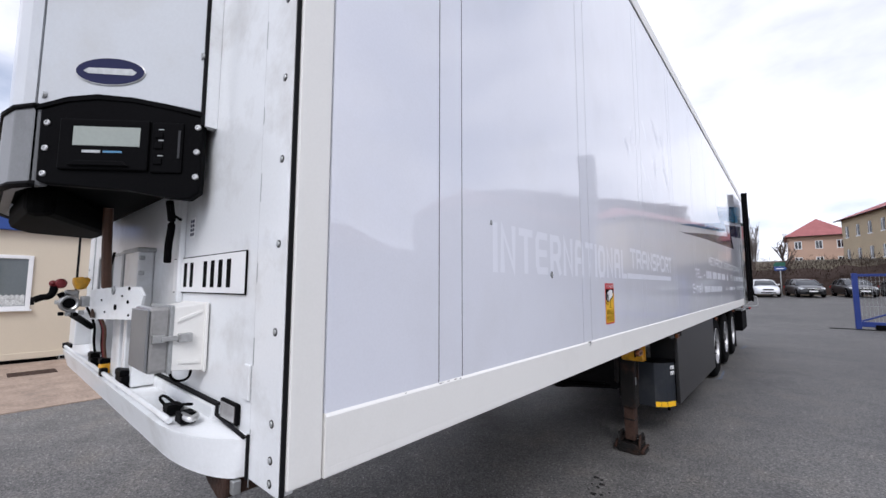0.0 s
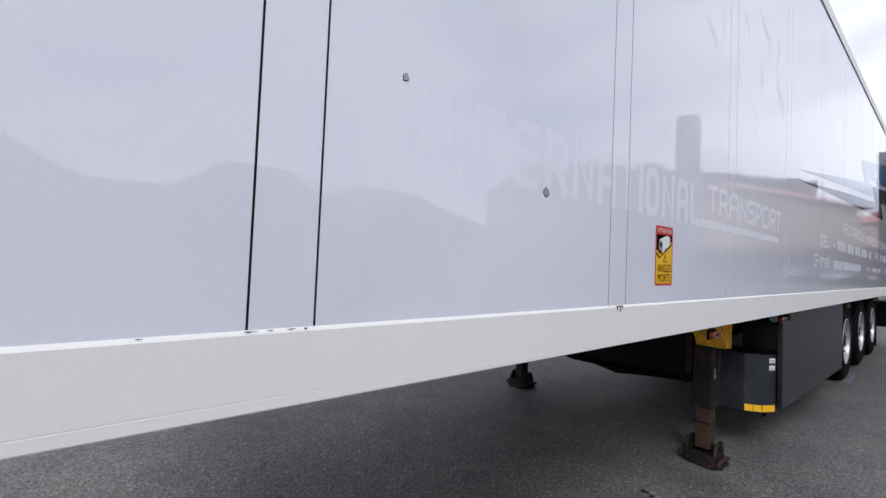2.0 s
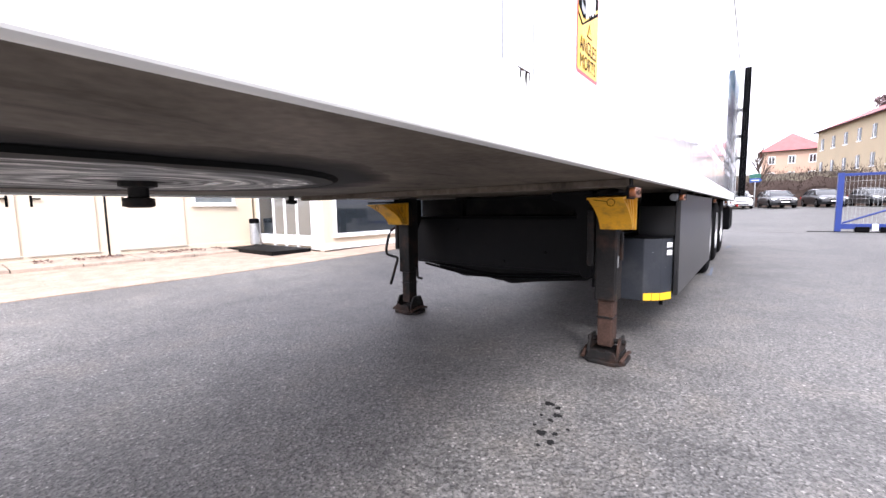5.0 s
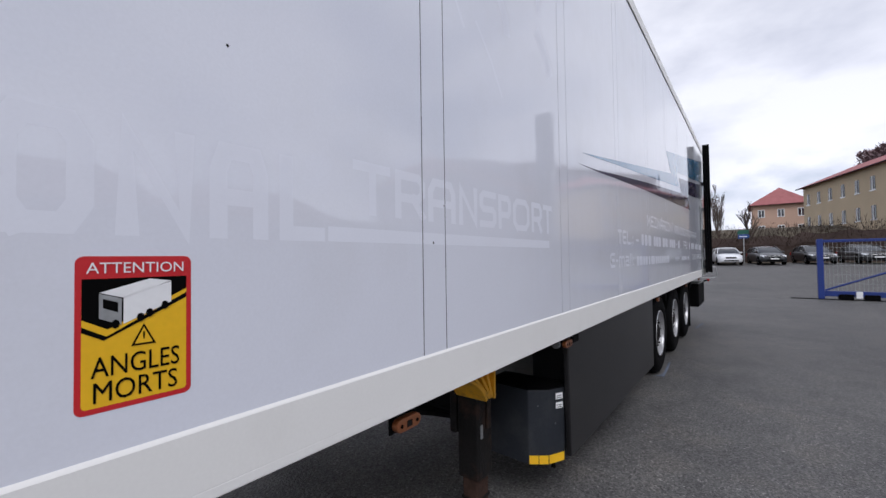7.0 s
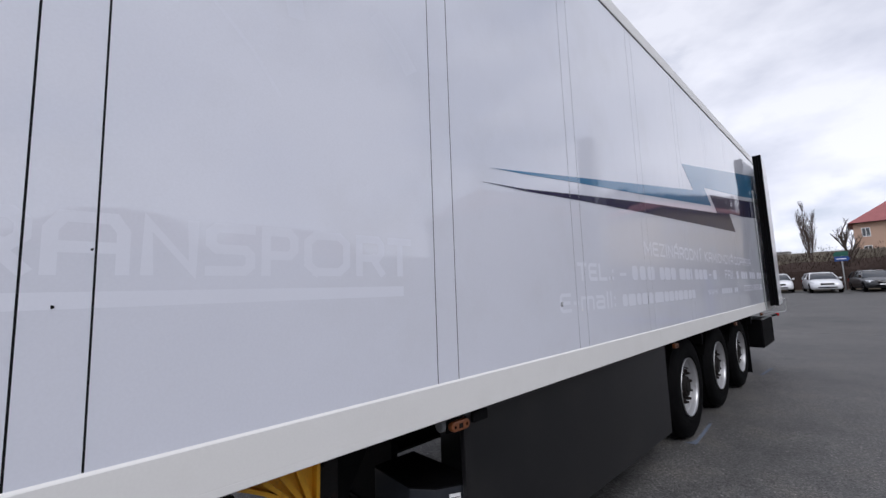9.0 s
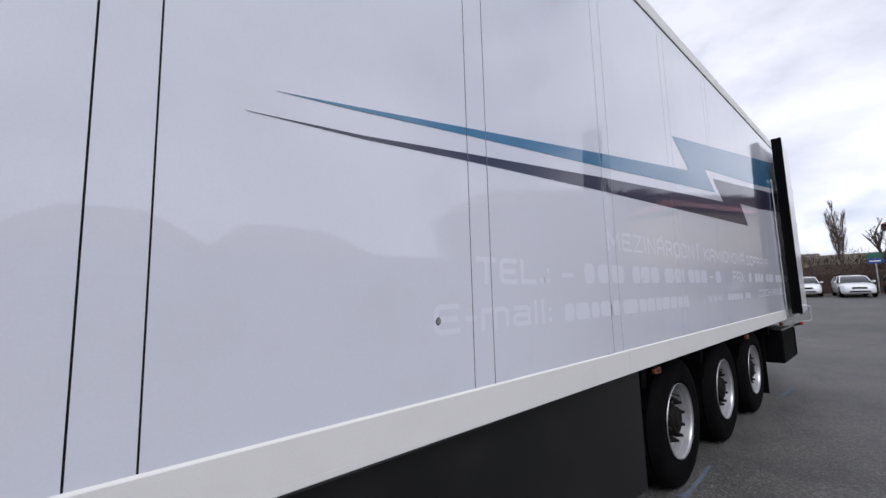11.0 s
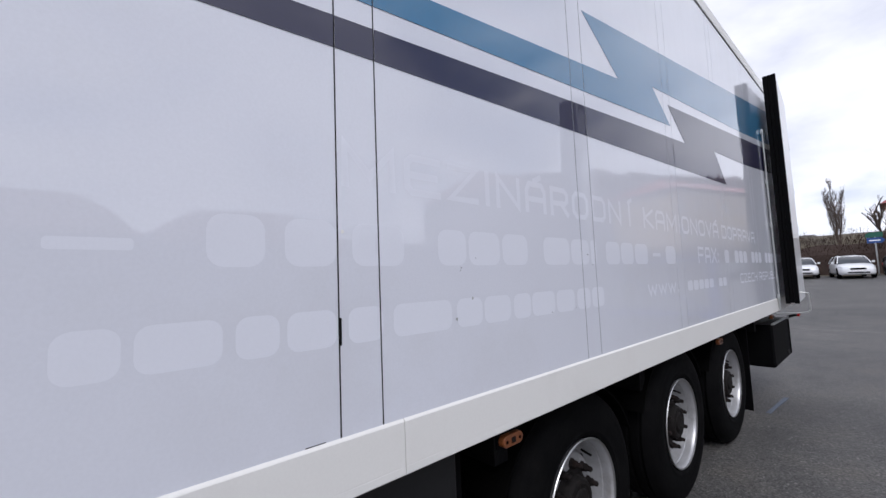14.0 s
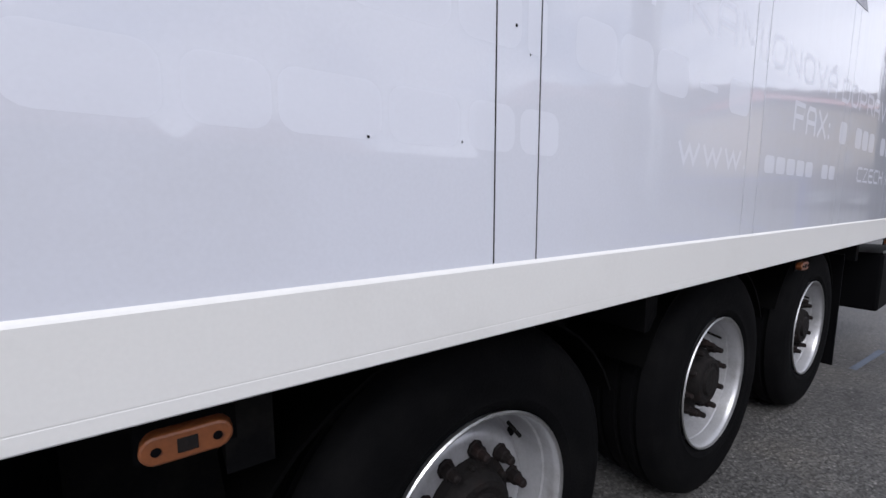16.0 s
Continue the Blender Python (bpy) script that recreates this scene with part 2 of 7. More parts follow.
def greased_plate():
    """Coupling plate: dark steel with bright rubbed rings and streaks of grease round the pin."""
    m = bpy.data.materials.new("greased_plate")
    m.use_nodes = True
    n, l = m.node_tree.nodes, m.node_tree.links
    b = n["Principled BSDF"]
    co, xy, d, wob = plate_distance(n, l, 0.2)
    rings = grey_ramp(n, l, d, [(0.15, 0.006), (0.19, 0.5), (0.22, 0.01), (0.25, 0.8), (0.28, 0.02), (0.32, 1.0), (0.36, 0.4), (0.43, 1.0), (0.49, 0.5), (0.56, 0.75), (0.615, 0.6), (0.66, 0.008)], 0.94)
    cb, st = n.new("ShaderNodeCombineXYZ"), n.new("ShaderNodeTexNoise")
    sc, sy = n.new("ShaderNodeMath"), n.new("ShaderNodeMath")
    sc.operation, sc.inputs[1].default_value = "MULTIPLY", 17.0
    sy.operation, sy.inputs[1].default_value = "MULTIPLY", 3.0
    l.new(d, sc.inputs[0])
    l.new(xy.outputs["Y"], sy.inputs[0])
    l.new(sc.outputs[0], cb.inputs["X"])
    l.new(sy.outputs[0], cb.inputs["Y"])
    st.inputs["Scale"].default_value, st.inputs["Detail"].default_value, st.inputs["Roughness"].default_value = 1.0, 8, 0.62
    l.new(cb.outputs[0], st.inputs["Vector"])
    streaks = grey_ramp(n, l, st.outputs["Fac"], [(0.38, 0.05), (0.5, 0.2), (0.58, 0.6), (0.72, 1.5)], 0.98)
    fr = n.new("ShaderNodeMath")
    fr.operation, fr.inputs[1].default_value, fr.inputs[2].default_value = "MULTIPLY_ADD", 0.6, 1.0
    l.new(xy.outputs["Y"], fr.inputs[0])
    black_front = grey_ramp(n, l, fr.outputs[0], [(0.35, 0.5), (0.62, 0.5), (0.8, 1.0), (0.95, 1.7)], 1.0)
    mp2, pn = n.new("ShaderNodeMapping"), n.new("ShaderNodeTexNoise")
    mp2.inputs["Scale"].default_value = (6.0, 1.5, 1)
    pn.inputs["Scale"].default_value, pn.inputs["Detail"].default_value, pn.inputs["Distortion"].default_value = 1.3, 5, 1.6
    l.new(co.outputs["Object"], mp2.inputs["Vector"])
    l.new(mp2.outputs[0], pn.inputs["Vector"])
    swirls = grey_ramp(n, l, pn.outputs["Fac"], [(0.36, 0.05), (0.46, 0.55), (0.56, 1.5)], 1.0)
    worn = times(n, l, times(n, l, rings, streaks), black_front)
    flat, rd, ra = n.new("ShaderNodeCombineXYZ"), n.new("ShaderNodeVectorMath"), n.new("ShaderNodeMath")
    rd.operation = "LENGTH"
    ra.operation, ra.inputs[1].default_value = "MULTIPLY_ADD", 0.1
    l.new(xy.outputs["X"], flat.inputs["X"])
    l.new(xy.outputs["Y"], flat.inputs["Y"])
    l.new(flat.outputs[0], rd.inputs[0])
    l.new(pn.outputs["Fac"], ra.inputs[0])
    l.new(rd.outputs["Value"], ra.inputs[2])
    turned = grey_ramp(n, l, ra.outputs[0], [(0.12, 0.0), (0.16, 0.5), (0.19, 0.0), (0.22, 0.9), (0.25, 0.08), (0.3, 0.85), (0.34, 0.3), (0.4, 0.8), (0.46, 0.25), (0.52, 0.5), (0.62, 0.0)], 0.96)
    top = n.new("ShaderNodeMix")
    top.data_type, top.blend_type = "RGBA", "LIGHTEN"
    top.inputs["Factor"].default_value = 1.0
    patchy = grey_ramp(n, l, st.outputs["Fac"], [(0.38, 0.25), (0.55, 1.0)], 1.0)
    l.new(times(n, l, worn, swirls), top.inputs["A"])
    l.new(times(n, l, turned, patchy), top.inputs["B"])
    l.new(top.outputs["Result"], b.inputs["Base Color"])
    b.inputs["Roughness"].default_value, b.inputs["Specular IOR Level"].default_value = 0.55, 0.04
    bn = n.new("ShaderNodeBump")
    bn.inputs["Strength"].default_value, bn.inputs["Distance"].default_value = 0.4, 0.01
    l.new(wob, bn.inputs["Height"])
    l.new(bn.outputs["Normal"], b.inputs["Normal"])
    return m


def greasy_underside():
    """Brown dusty sheet, smeared black with grease round the coupling plate."""
    m = mat("underside_brown", (0.142, 0.117, 0.094), 0.7, 0.0, 0.35, 2, 40, 0.08, 14, dirt=(0.19, 0.16, 0.13), dirt_amount=0.6, dirt_scale=1.3)
    n, l = m.node_tree.nodes, m.node_tree.links
    b = n["Principled BSDF"]
    dust = b.inputs["Base Color"].links[0].from_socket
    co, xy, d, wob = plate_distance(n, l, 0.3)
    smear = grey_ramp(n, l, d, [(0.82, 0.006), (0.88, 0.04), (0.94, 0.3), (1.04, 0.72), (1.2, 1.0)], 1.0)
    mp, sm = n.new("ShaderNodeMapping"), n.new("ShaderNodeTexNoise")
    mp.inputs["Scale"].default_value = (2.6, 1.1, 1)
    sm.inputs["Scale"].default_value, sm.inputs["Detail"].default_value, sm.inputs["Roughness"].default_value, sm.inputs["Distortion"].default_value = 1.7, 7, 0.6, 0.8
    l.new(co.outputs["Object"], mp.inputs["Vector"])
    l.new(mp.outputs[0], sm.inputs["Vector"])
    smudges = grey_ramp(n, l, sm.outputs["Fac"], [(0.3, 0.35), (0.4, 0.8), (0.55, 1.0), (0.68, 1.25)], 1.0)
    l.new(times(n, l, times(n, l, dust, smear), smudges), b.inputs["Base Color"])
    b.inputs["Specular IOR Level"].default_value = 0.04
    b.inputs["Roughness"].default_value = 0.6
    return m


M_PANEL = glossy_paint("panel_white", (0.74, 0.756, 0.826), gloss=0.35, ior=1.68)
# Front white, darkened in its colour because the slanting hood catches more sun.
M_HOOD_DIMMED = mat("hood_white_dimmed", (0.54, 0.56, 0.585), 0.3, 0, 0.04, 2, 120, 0.02, 30, coat=0.3, dirt=(0.42, 0.4, 0.36), dirt_amount=0.3, dirt_scale=3)
M_FRONT = mat("front_white", (0.79, 0.805, 0.815), 0.3, 0, 0.04, 2, 120, 0.02, 30, coat=0.3, dirt=(0.36, 0.33, 0.29), dirt_amount=0.4, dirt_scale=5)
M_RAIL = mat("rail_white", (0.80, 0.79, 0.76), 0.42, 0, 0.025, 1.5, 140, 0.015, 40, dirt=(0.55, 0.53, 0.49), dirt_amount=0.15, dirt_scale=3)
M_JOINT = mat("joint_rubber", (0.007, 0.007, 0.008), 0.8, 0, 0.2, gloss=0.15)
M_TRACE = glossy_paint("adhesive_trace", (0.73, 0.746, 0.814), coat=0.5, gloss=0.2, ior=1.6)
M_GHOST = mat("ghost_lettering", (0.765, 0.781, 0.85), 0.4, 0, 0.02, 5, 160, 0, coat=0.35)
M_TEAL = glossy_paint("teal_vinyl", (0.008, 0.15, 0.31), coat=0.95, gloss=0.3, ior=1.9)
M_NAVY = glossy_paint("navy_vinyl", (0.009, 0.008, 0.045), coat=0.75, gloss=0.15, ior=1.85)
M_BLACK = mat("black_plastic", (0.0035, 0.0035, 0.004), 0.5, 0, 0.25, 5, 120, 0.06, 150, gloss=0.03)
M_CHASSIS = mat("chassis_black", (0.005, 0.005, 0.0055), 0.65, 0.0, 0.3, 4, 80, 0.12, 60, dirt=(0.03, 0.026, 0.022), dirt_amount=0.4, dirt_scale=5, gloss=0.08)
M_SKIRT = mat("skirt_anthracite", (0.008, 0.0082, 0.0095), 0.28, 0, 0.15, 2, 120, 0.03, 120, dirt=(0.028, 0.026, 0.025), dirt_amount=0.35, dirt_scale=2.2, gloss=0.5)
M_TOOL = mat("slate_paint", (0.021, 0.024, 0.03), 0.42, 0, 0.2, 3, 90, 0.05, 90, dirt=(0.07, 0.07, 0.07), dirt_amount=0.35, dirt_scale=5, gloss=0.3)
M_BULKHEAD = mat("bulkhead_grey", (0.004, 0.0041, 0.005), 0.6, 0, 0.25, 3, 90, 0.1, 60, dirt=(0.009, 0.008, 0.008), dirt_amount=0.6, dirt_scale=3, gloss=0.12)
M_UNDER = greasy_underside()
M_PLATE = greased_plate()
M_RUBBER = mat("tyre_rubber", (0.003, 0.003, 0.0034), 0.75, 0, 0.25, 8, 120, 0.15, 120, dirt=(0.011, 0.0105, 0.01), dirt_amount=0.35, dirt_scale=6, gloss=0.06)
M_ALU = mat("rim_aluminium", (0.46, 0.46, 0.47), 0.36, 0.6, 0.1, 9, 120, 0.05, 90, dirt=(0.2, 0.18, 0.16), dirt_amount=0.5, dirt_scale=9)
M_STEEL = mat("bright_steel", (0.55, 0.55, 0.54), 0.35, 1.0, 0.12, 10, 150, 0.05, 90)
M_GALV = mat("galvanised_steel", (0.44, 0.45, 0.45), 0.5, 0.8, 0.18, 14, 90, 0.08, 60)
M_RUST = mat("rusty_hub", (0.0055, 0.0043, 0.004), 0.8, 0.0, 0.4, 25, 120, 0.3, 70, dirt=(0.022, 0.012, 0.009), dirt_amount=0.5, dirt_scale=18, gloss=0.25)
M_NUT = mat("rusty_nut", (0.007, 0.0048, 0.0045), 0.7, 0.1, 0.35, 40, 150, 0.2, 90, dirt=(0.03, 0.013, 0.01), dirt_amount=0.5, dirt_scale=30, gloss=0.25)
M_LEG = mat("leg_dark_steel", (0.012, 0.0112, 0.011), 0.6, 0.1, 0.35, 9, 90, 0.2, 60, dirt=(0.085, 0.042, 0.026), dirt_amount=0.55, dirt_scale=7, gloss=0.2)
M_YELLOW = mat("yellow_plastic", (0.7, 0.35, 0.012), 0.5, 0, 0.12, 12, 120, 0.05, 90, dirt=(0.12, 0.08, 0.03), dirt_amount=0.6, dirt_scale=11)
M_AMBER = mat("amber_lens", (0.17, 0.055, 0.018), 0.3, 0, 0.15, 40, 160, 0.1, 160, coat=0.3)
M_RED = mat("red_lens", (0.5, 0.02, 0.02), 0.25, 0, 0.1, 30, 100, 0.05, coat=0.6)
M_SIGNRED = mat("sticker_red", (0.55, 0.02, 0.025), 0.35, 0, 0.08)
M_SIGNYEL = mat("sticker_yellow", (0.82, 0.47, 0.01), 0.35, 0, 0.06)
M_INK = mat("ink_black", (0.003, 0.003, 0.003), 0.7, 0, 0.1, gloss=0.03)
M_WHITE = mat("clean_white", (0.82, 0.82, 0.82), 0.4, 0, 0.04)
M_LOGOBLUE = mat("badge_blue", (0.008, 0.01, 0.055), 0.4, 0, 0.08, coat=0.1, gloss=0.2)
M_LCD = mat("display_grey", (0.3, 0.33, 0.3), 0.25, 0, 0.06)
M_APRON = mat("apron_grey", (0.17, 0.175, 0.18), 0.4, 0, 0.1, 4, 120, 0.03, 90, dirt=(0.08, 0.078, 0.075), dirt_amount=0.4, dirt_scale=6)
M_CLEAR = mat("smoky_plastic", (0.27, 0.265, 0.26), 0.2, 0, 0.15, 20, 90, 0.02, 60, coat=0.4)
M_BROWNPIPE = mat("brown_hose", (0.1, 0.045, 0.025), 0.5, 0, 0.2)
M_CREAM = mat("cream_panel", (0.60, 0.525, 0.41), 0.5, 0, 0.05, 0.8, 70, 0.02, 40, dirt=(0.62, 0.53, 0.41), dirt_amount=0.3, dirt_scale=1.5)
M_PVC = mat("white_frame", (0.8, 0.8, 0.8), 0.35, 0, 0.04)
M_GLASS = glass_material("window_glass")
M_PANE = glass_material("pale_window_glass", (0.13, 0.15, 0.155))
M_RUSTLEG = mat("rust_brown_steel", (0.048, 0.027, 0.02), 0.75, 0.0, 0.45, 12, 90, 0.25, 60, dirt=(0.02, 0.015, 0.012), dirt_amount=0.8, dirt_scale=9, gloss=0.2)
M_BLIND = glass_material("door_glass_over_blind", (0.17, 0.165, 0.15))
M_CURTAIN = mat("lace_curtain", (0.5, 0.51, 0.5), 0.9, 0, 0.6, 22, 60, 0.2, 60)
M_ROOFBLUE = mat("blue_fascia", (0.02, 0.06, 0.25), 0.45, 0, 0.1)
M_CONCRETE = mat("concrete", (0.36, 0.35, 0.33), 0.85, 0, 0.2, 3, 60, 0.3, 40, dirt=(0.16, 0.15, 0.13), dirt_amount=0.6)
M_KERB = mat("worn_kerb", (0.36, 0.29, 0.235), 0.9, 0, 0.3, 5, 50, 0.3, 40, dirt=(0.11, 0.09, 0.075), dirt_amount=0.7, dirt_scale=4)
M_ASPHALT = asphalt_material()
M_PAVING = paving_material()
M_WORN = mat("worn_line", (0.17, 0.168, 0.162), 0.85, 0, 0.35, 3, 40, 0.2, 60)
M_CHALK = mat("blue_chalk", (0.105, 0.125, 0.165), 0.85, 0, 0.3, 20, 90, 0.2, 60)
M_OIL = mat("oil_stain", (0.014, 0.014, 0.0145), 0.6, 0, 0.3, 20, 60, 0.2, 60, gloss=0.15)
M_GATE = mat("gate_blue", (0.01, 0.03, 0.18), 0.42, 0, 0.15, 5, 80, 0.05)
M_ROOF = mat("red_roof_tiles", (0.32, 0.11, 0.11), 0.75, 0, 0.2, 1.2, 12, 0.4, 6)
# Roof red, greyed in the colour for its faint look in the panel's reflection.
M_ROOFGREYED = mat("greyed_roof_tiles", (0.23, 0.14, 0.13), 0.8, 0, 0.2, 1.2, 12, 0.4, 6)
M_PINK = mat("pink_render", (0.47, 0.32, 0.24), 0.9, 0, 0.1, 0.4, 9, 0.15, 9)
M_GOLD = mat("ochre_render", (0.47, 0.38, 0.26), 0.9, 0, 0.12, 0.4, 9, 0.15, 9)
M_GREYWALL = mat("grey_render", (0.27, 0.25, 0.25), 0.9, 0, 0.12, 0.4, 9, 0.15, 9)
M_TWIG = mat("bare_twigs", (0.05, 0.036, 0.031), 0.95, 0, 0.45, 0.5, 5, 0.3, 5, gloss=0.05)
M_BARK = mat("bark", (0.1, 0.078, 0.066), 0.9, 0, 0.3, 1.5, 20, 0.3, gloss=0.1)
M_GRASS = mat("winter_grass", (0.085, 0.07, 0.045), 0.95, 0, 0.35, 0.3, 9, 0.3, 9)
M_CARWHITE = glossy_paint("car_white", (0.75, 0.76, 0.78))
M_CARDARK = glossy_paint("car_dark", (0.007, 0.008, 0.01), coat=0.8)
M_LAMP = mat("clear_lens", (0.7, 0.72, 0.74), 0.1, 0, 0.05, coat=1)
M_SIGNBLUE = mat("road_sign_blue", (0.01, 0.055, 0.22), 0.5, 0, 0.05)
M_SIGNGREEN = mat("road_sign_green", (0.01, 0.09, 0.06), 0.5, 0, 0.05)
M_PYLON = mat("pylon_grey", (0.1, 0.105, 0.13), 0.5, 0.3, 0.15)
M_DARKRED = mat("dark_red_plastic", (0.16, 0.012, 0.015), 0.45, 0, 0.15)
M_LITTER = mat("dead_leaves", (0.09, 0.03, 0.025), 0.9, 0, 0.4)
M_FARWOOD = mat("far_bare_wood", (0.16, 0.105, 0.11), 0.95, 0, 0.3, 0.2, 3, 0.2, 3)


# ---- building helpers ----
def thing(name, base, label, category, group="", kind=""):
    ob = new(name)
    ob.location = base
    ob.empty_display_size = 0.2
    return tagged(ob, label, category, group, kind)


def finish(name, bm, material, parent=None, label="", smooth=False, recalc=True):
    me = bpy.data.meshes.new(name)
    if recalc:
        bmesh.ops.recalc_face_normals(bm, faces=bm.faces[:])
    bm.to_mesh(me)
    bm.free()
    if smooth:
        me.polygons.foreach_set("use_smooth", [True] * len(me.polygons))
        me.set_sharp_from_angle(angle=radians(38))
    me.materials.append(material)
    ob = new(name, me)
    if parent is not None:
        ob.parent = parent
        if parent.type == "EMPTY":
            ob.matrix_parent_inverse = Matrix.Translation(parent.location).inverted()
    if label:
        tagged(ob, label)
    return ob


def part(name, bm, material, parent, label="", smooth=False):
    return finish(name, bm, material, parent, label, smooth)


def setting(name, bm, material, label, category, smooth=False):
    return tagged(finish(name, bm, material, None, "", smooth), label, category, "", "structure")


def box(x0, x1, y0, y1, z0, z1, bevel=0.0, bm=None, m=None):
    bm = bm or bmesh.new()
    vs = [bm.verts.new((x, y, z)) for x in (x0, x1) for y in (y0, y1) for z in (z0, z1)]
    fs = [bm.faces.new([vs[i] for i in q]) for q in ((0, 1, 3, 2), (4, 6, 7, 5), (0, 4, 5, 1), (2, 3, 7, 6), (0, 2, 6, 4), (1, 5, 7, 3))]
    if bevel:
        es = list({e for f in fs for e in f.edges})
        r = bmesh.ops.bevel(bm, geom=es, offset=bevel, segments=2, affect="EDGES", profile=0.5)
        vs = list({v for f in r["faces"] for v in f.verts} | {v for v in vs if v.is_valid})
    if m is not None:
        bmesh.ops.transform(bm, matrix=m, verts=vs)
    return bm


def prism(points, axis, a, b, bevel=0.0, bm=None):
    """A polygon of 2D points, drawn out along an axis from a to b. x: points are (y, z); y: (x, z); z: (x, y)."""
    bm = bm or bmesh.new()
    put = {"x": lambda p, c: (c, p[0], p[1]), "y": lambda p, c: (p[0], c, p[1]), "z": lambda p, c: (p[0], p[1], c)}[axis]
    lo, hi = [bm.verts.new(put(p, a)) for p in points], [bm.verts.new(put(p, b)) for p in points]
    n = len(points)
    fs = [bm.faces.new(lo), bm.faces.new(hi[::-1])] + [bm.faces.new((lo[i], lo[(i + 1) % n], hi[(i + 1) % n], hi[i])) for i in range(n)]
    if bevel:
        bmesh.ops.bevel(bm, geom=list({e for f in fs for e in f.edges}), offset=bevel, segments=2, affect="EDGES", profile=0.5)
    return bm


def spin(profile, centre, axis="x", n=40, bm=None, caps=True):
    """A profile of (along, radius) turned round an axis through the centre."""
    bm = bm or bmesh.new()
    rings = []
    for along, r in profile:
        ring = []
        for i in range(n):
            a = 2 * math.pi * i / n
            c, s = r * math.cos(a), r * math.sin(a)
            d = {"x": (along, c, s), "y": (c, along, s), "z": (c, s, along)}[axis]
            ring.append(bm.verts.new(Vector(centre) + Vector(d)))
        rings.append(ring)
    for p, q in zip(rings, rings[1:]):
        for i in range(n):
            bm.faces.new((p[i], p[(i + 1) % n], q[(i + 1) % n], q[i]))
    for ring in (rings[0], rings[-1]) if caps else ():
        if (ring[0].co - ring[n // 2].co).length > 1e-5:
            bm.faces.new(ring)
    return bm


def cyl(centre, axis, a, b, r, n=20, bm=None, bev=0.0):
    p = [(a, r), (b, r)] if not bev else [(a, r - bev), (a + bev, r), (b - bev, r), (b, r - bev)]
    return spin(p, centre, axis, n, bm)


def tube(points, r, n=8, bm=None):
    """A round bar along a line of points."""
    bm = bm or bmesh.new()
    pts = [Vector(p) for p in points]
    rings = []
    for i, p in enumerate(pts):
        d = (pts[min(i + 1, len(pts) - 1)] - pts[max(i - 1, 0)]).normalized()
        up = Vector((0, 0, 1)) if abs(d.z) < 0.9 else Vector((1, 0, 0))
        u = d.cross(up).normalized()
        w = d.cross(u)
        rr = r[i] if isinstance(r, (list, tuple)) else r
        rings.append([bm.verts.new(p + rr * (math.cos(2 * math.pi * k / n) * u + math.sin(2 * math.pi * k / n) * w)) for k in range(n)])
    for a, b in zip(rings, rings[1:]):
        for k in range(n):
            bm.faces.new((a[k], a[(k + 1) % n], b[(k + 1) % n], b[k]))
    bm.faces.new(rings[0])
    bm.faces.new(rings[-1])
    return bm


def bend(points, steps=6):
    """A smooth line through the points."""
    p = [Vector(q) for q in points]
    p = [2 * p[0] - p[1]] + p + [2 * p[-1] - p[-2]]
    out = []
    for i in range(1, len(p) - 2):
        for k in range(steps):
            t = k / steps
            out.append(0.5 * (2 * p[i] + (p[i + 1] - p[i - 1]) * t + (2 * p[i - 1] - 5 * p[i] + 4 * p[i + 1] - p[i + 2]) * t * t + (3 * p[i] - p[i - 1] - 3 * p[i + 1] + p[i + 2]) * t ** 3))
    return out + [p[-2]]


def lettering(text, width, height, m, depth=0.0012, bold=0.0):
    """A bmesh of flat letters, width x height metres, its lower left corner at the pose m, which looks along its z."""
    cu = bpy.data.curves.new("letters", "FONT")
    cu.body, cu.resolution_u = text, 3
    cu.offset, cu.space_character = bold, 1 + 3 * bold
    ob = new("letters", cu)
    me = bpy.data.meshes.new_from_object(ob)
    bpy.data.objects.remove(ob)
    bm = bmesh.new()
    bm.from_mesh(me)
    bpy.data.meshes.remove(me)
    xs, ys = [v.co.x for v in bm.verts], [v.co.y for v in bm.verts]
    low = -bold
    sx, sy = width / (max(xs) - min(xs)), height / (max(ys) - low)
    x0 = min(xs)
    for v in bm.verts:
        v.co = Vector(((v.co.x - x0) * sx, (v.co.y - low) * sy, depth))
    bmesh.ops.transform(bm, matrix=m, verts=bm.verts[:])
    return bm


# ---- ground ----
def ease(t):
    t = max(0.0, min(1.0, t))
    return t * t * (3 - 2 * t)


def rise(x, y):
    swell = 0.085 * ease((y - 4.6) / 6.2) * (1 - ease((y - 13) / 7))
    near = max(0.0, min(1.0, (24 - y) / 8))
    hill = max(0.0, min(1.0, (y - 50) / 20))
    return swell + 0.006 * max(0.0, min(7.6, -x - 4)) * near + 0.03 * max(0.0, min(26.0, y - 21)) + 4.2 * hill * hill * (3 - 2 * hill)


def steps(stops):
    out = []
    for (a, d), (b, _) in zip(stops, stops[1:]):
        k = max(1, round((b - a) / d))
        out += [a + (b - a) * i / k for i in range(k)]
    return out + [stops[-1][0]]


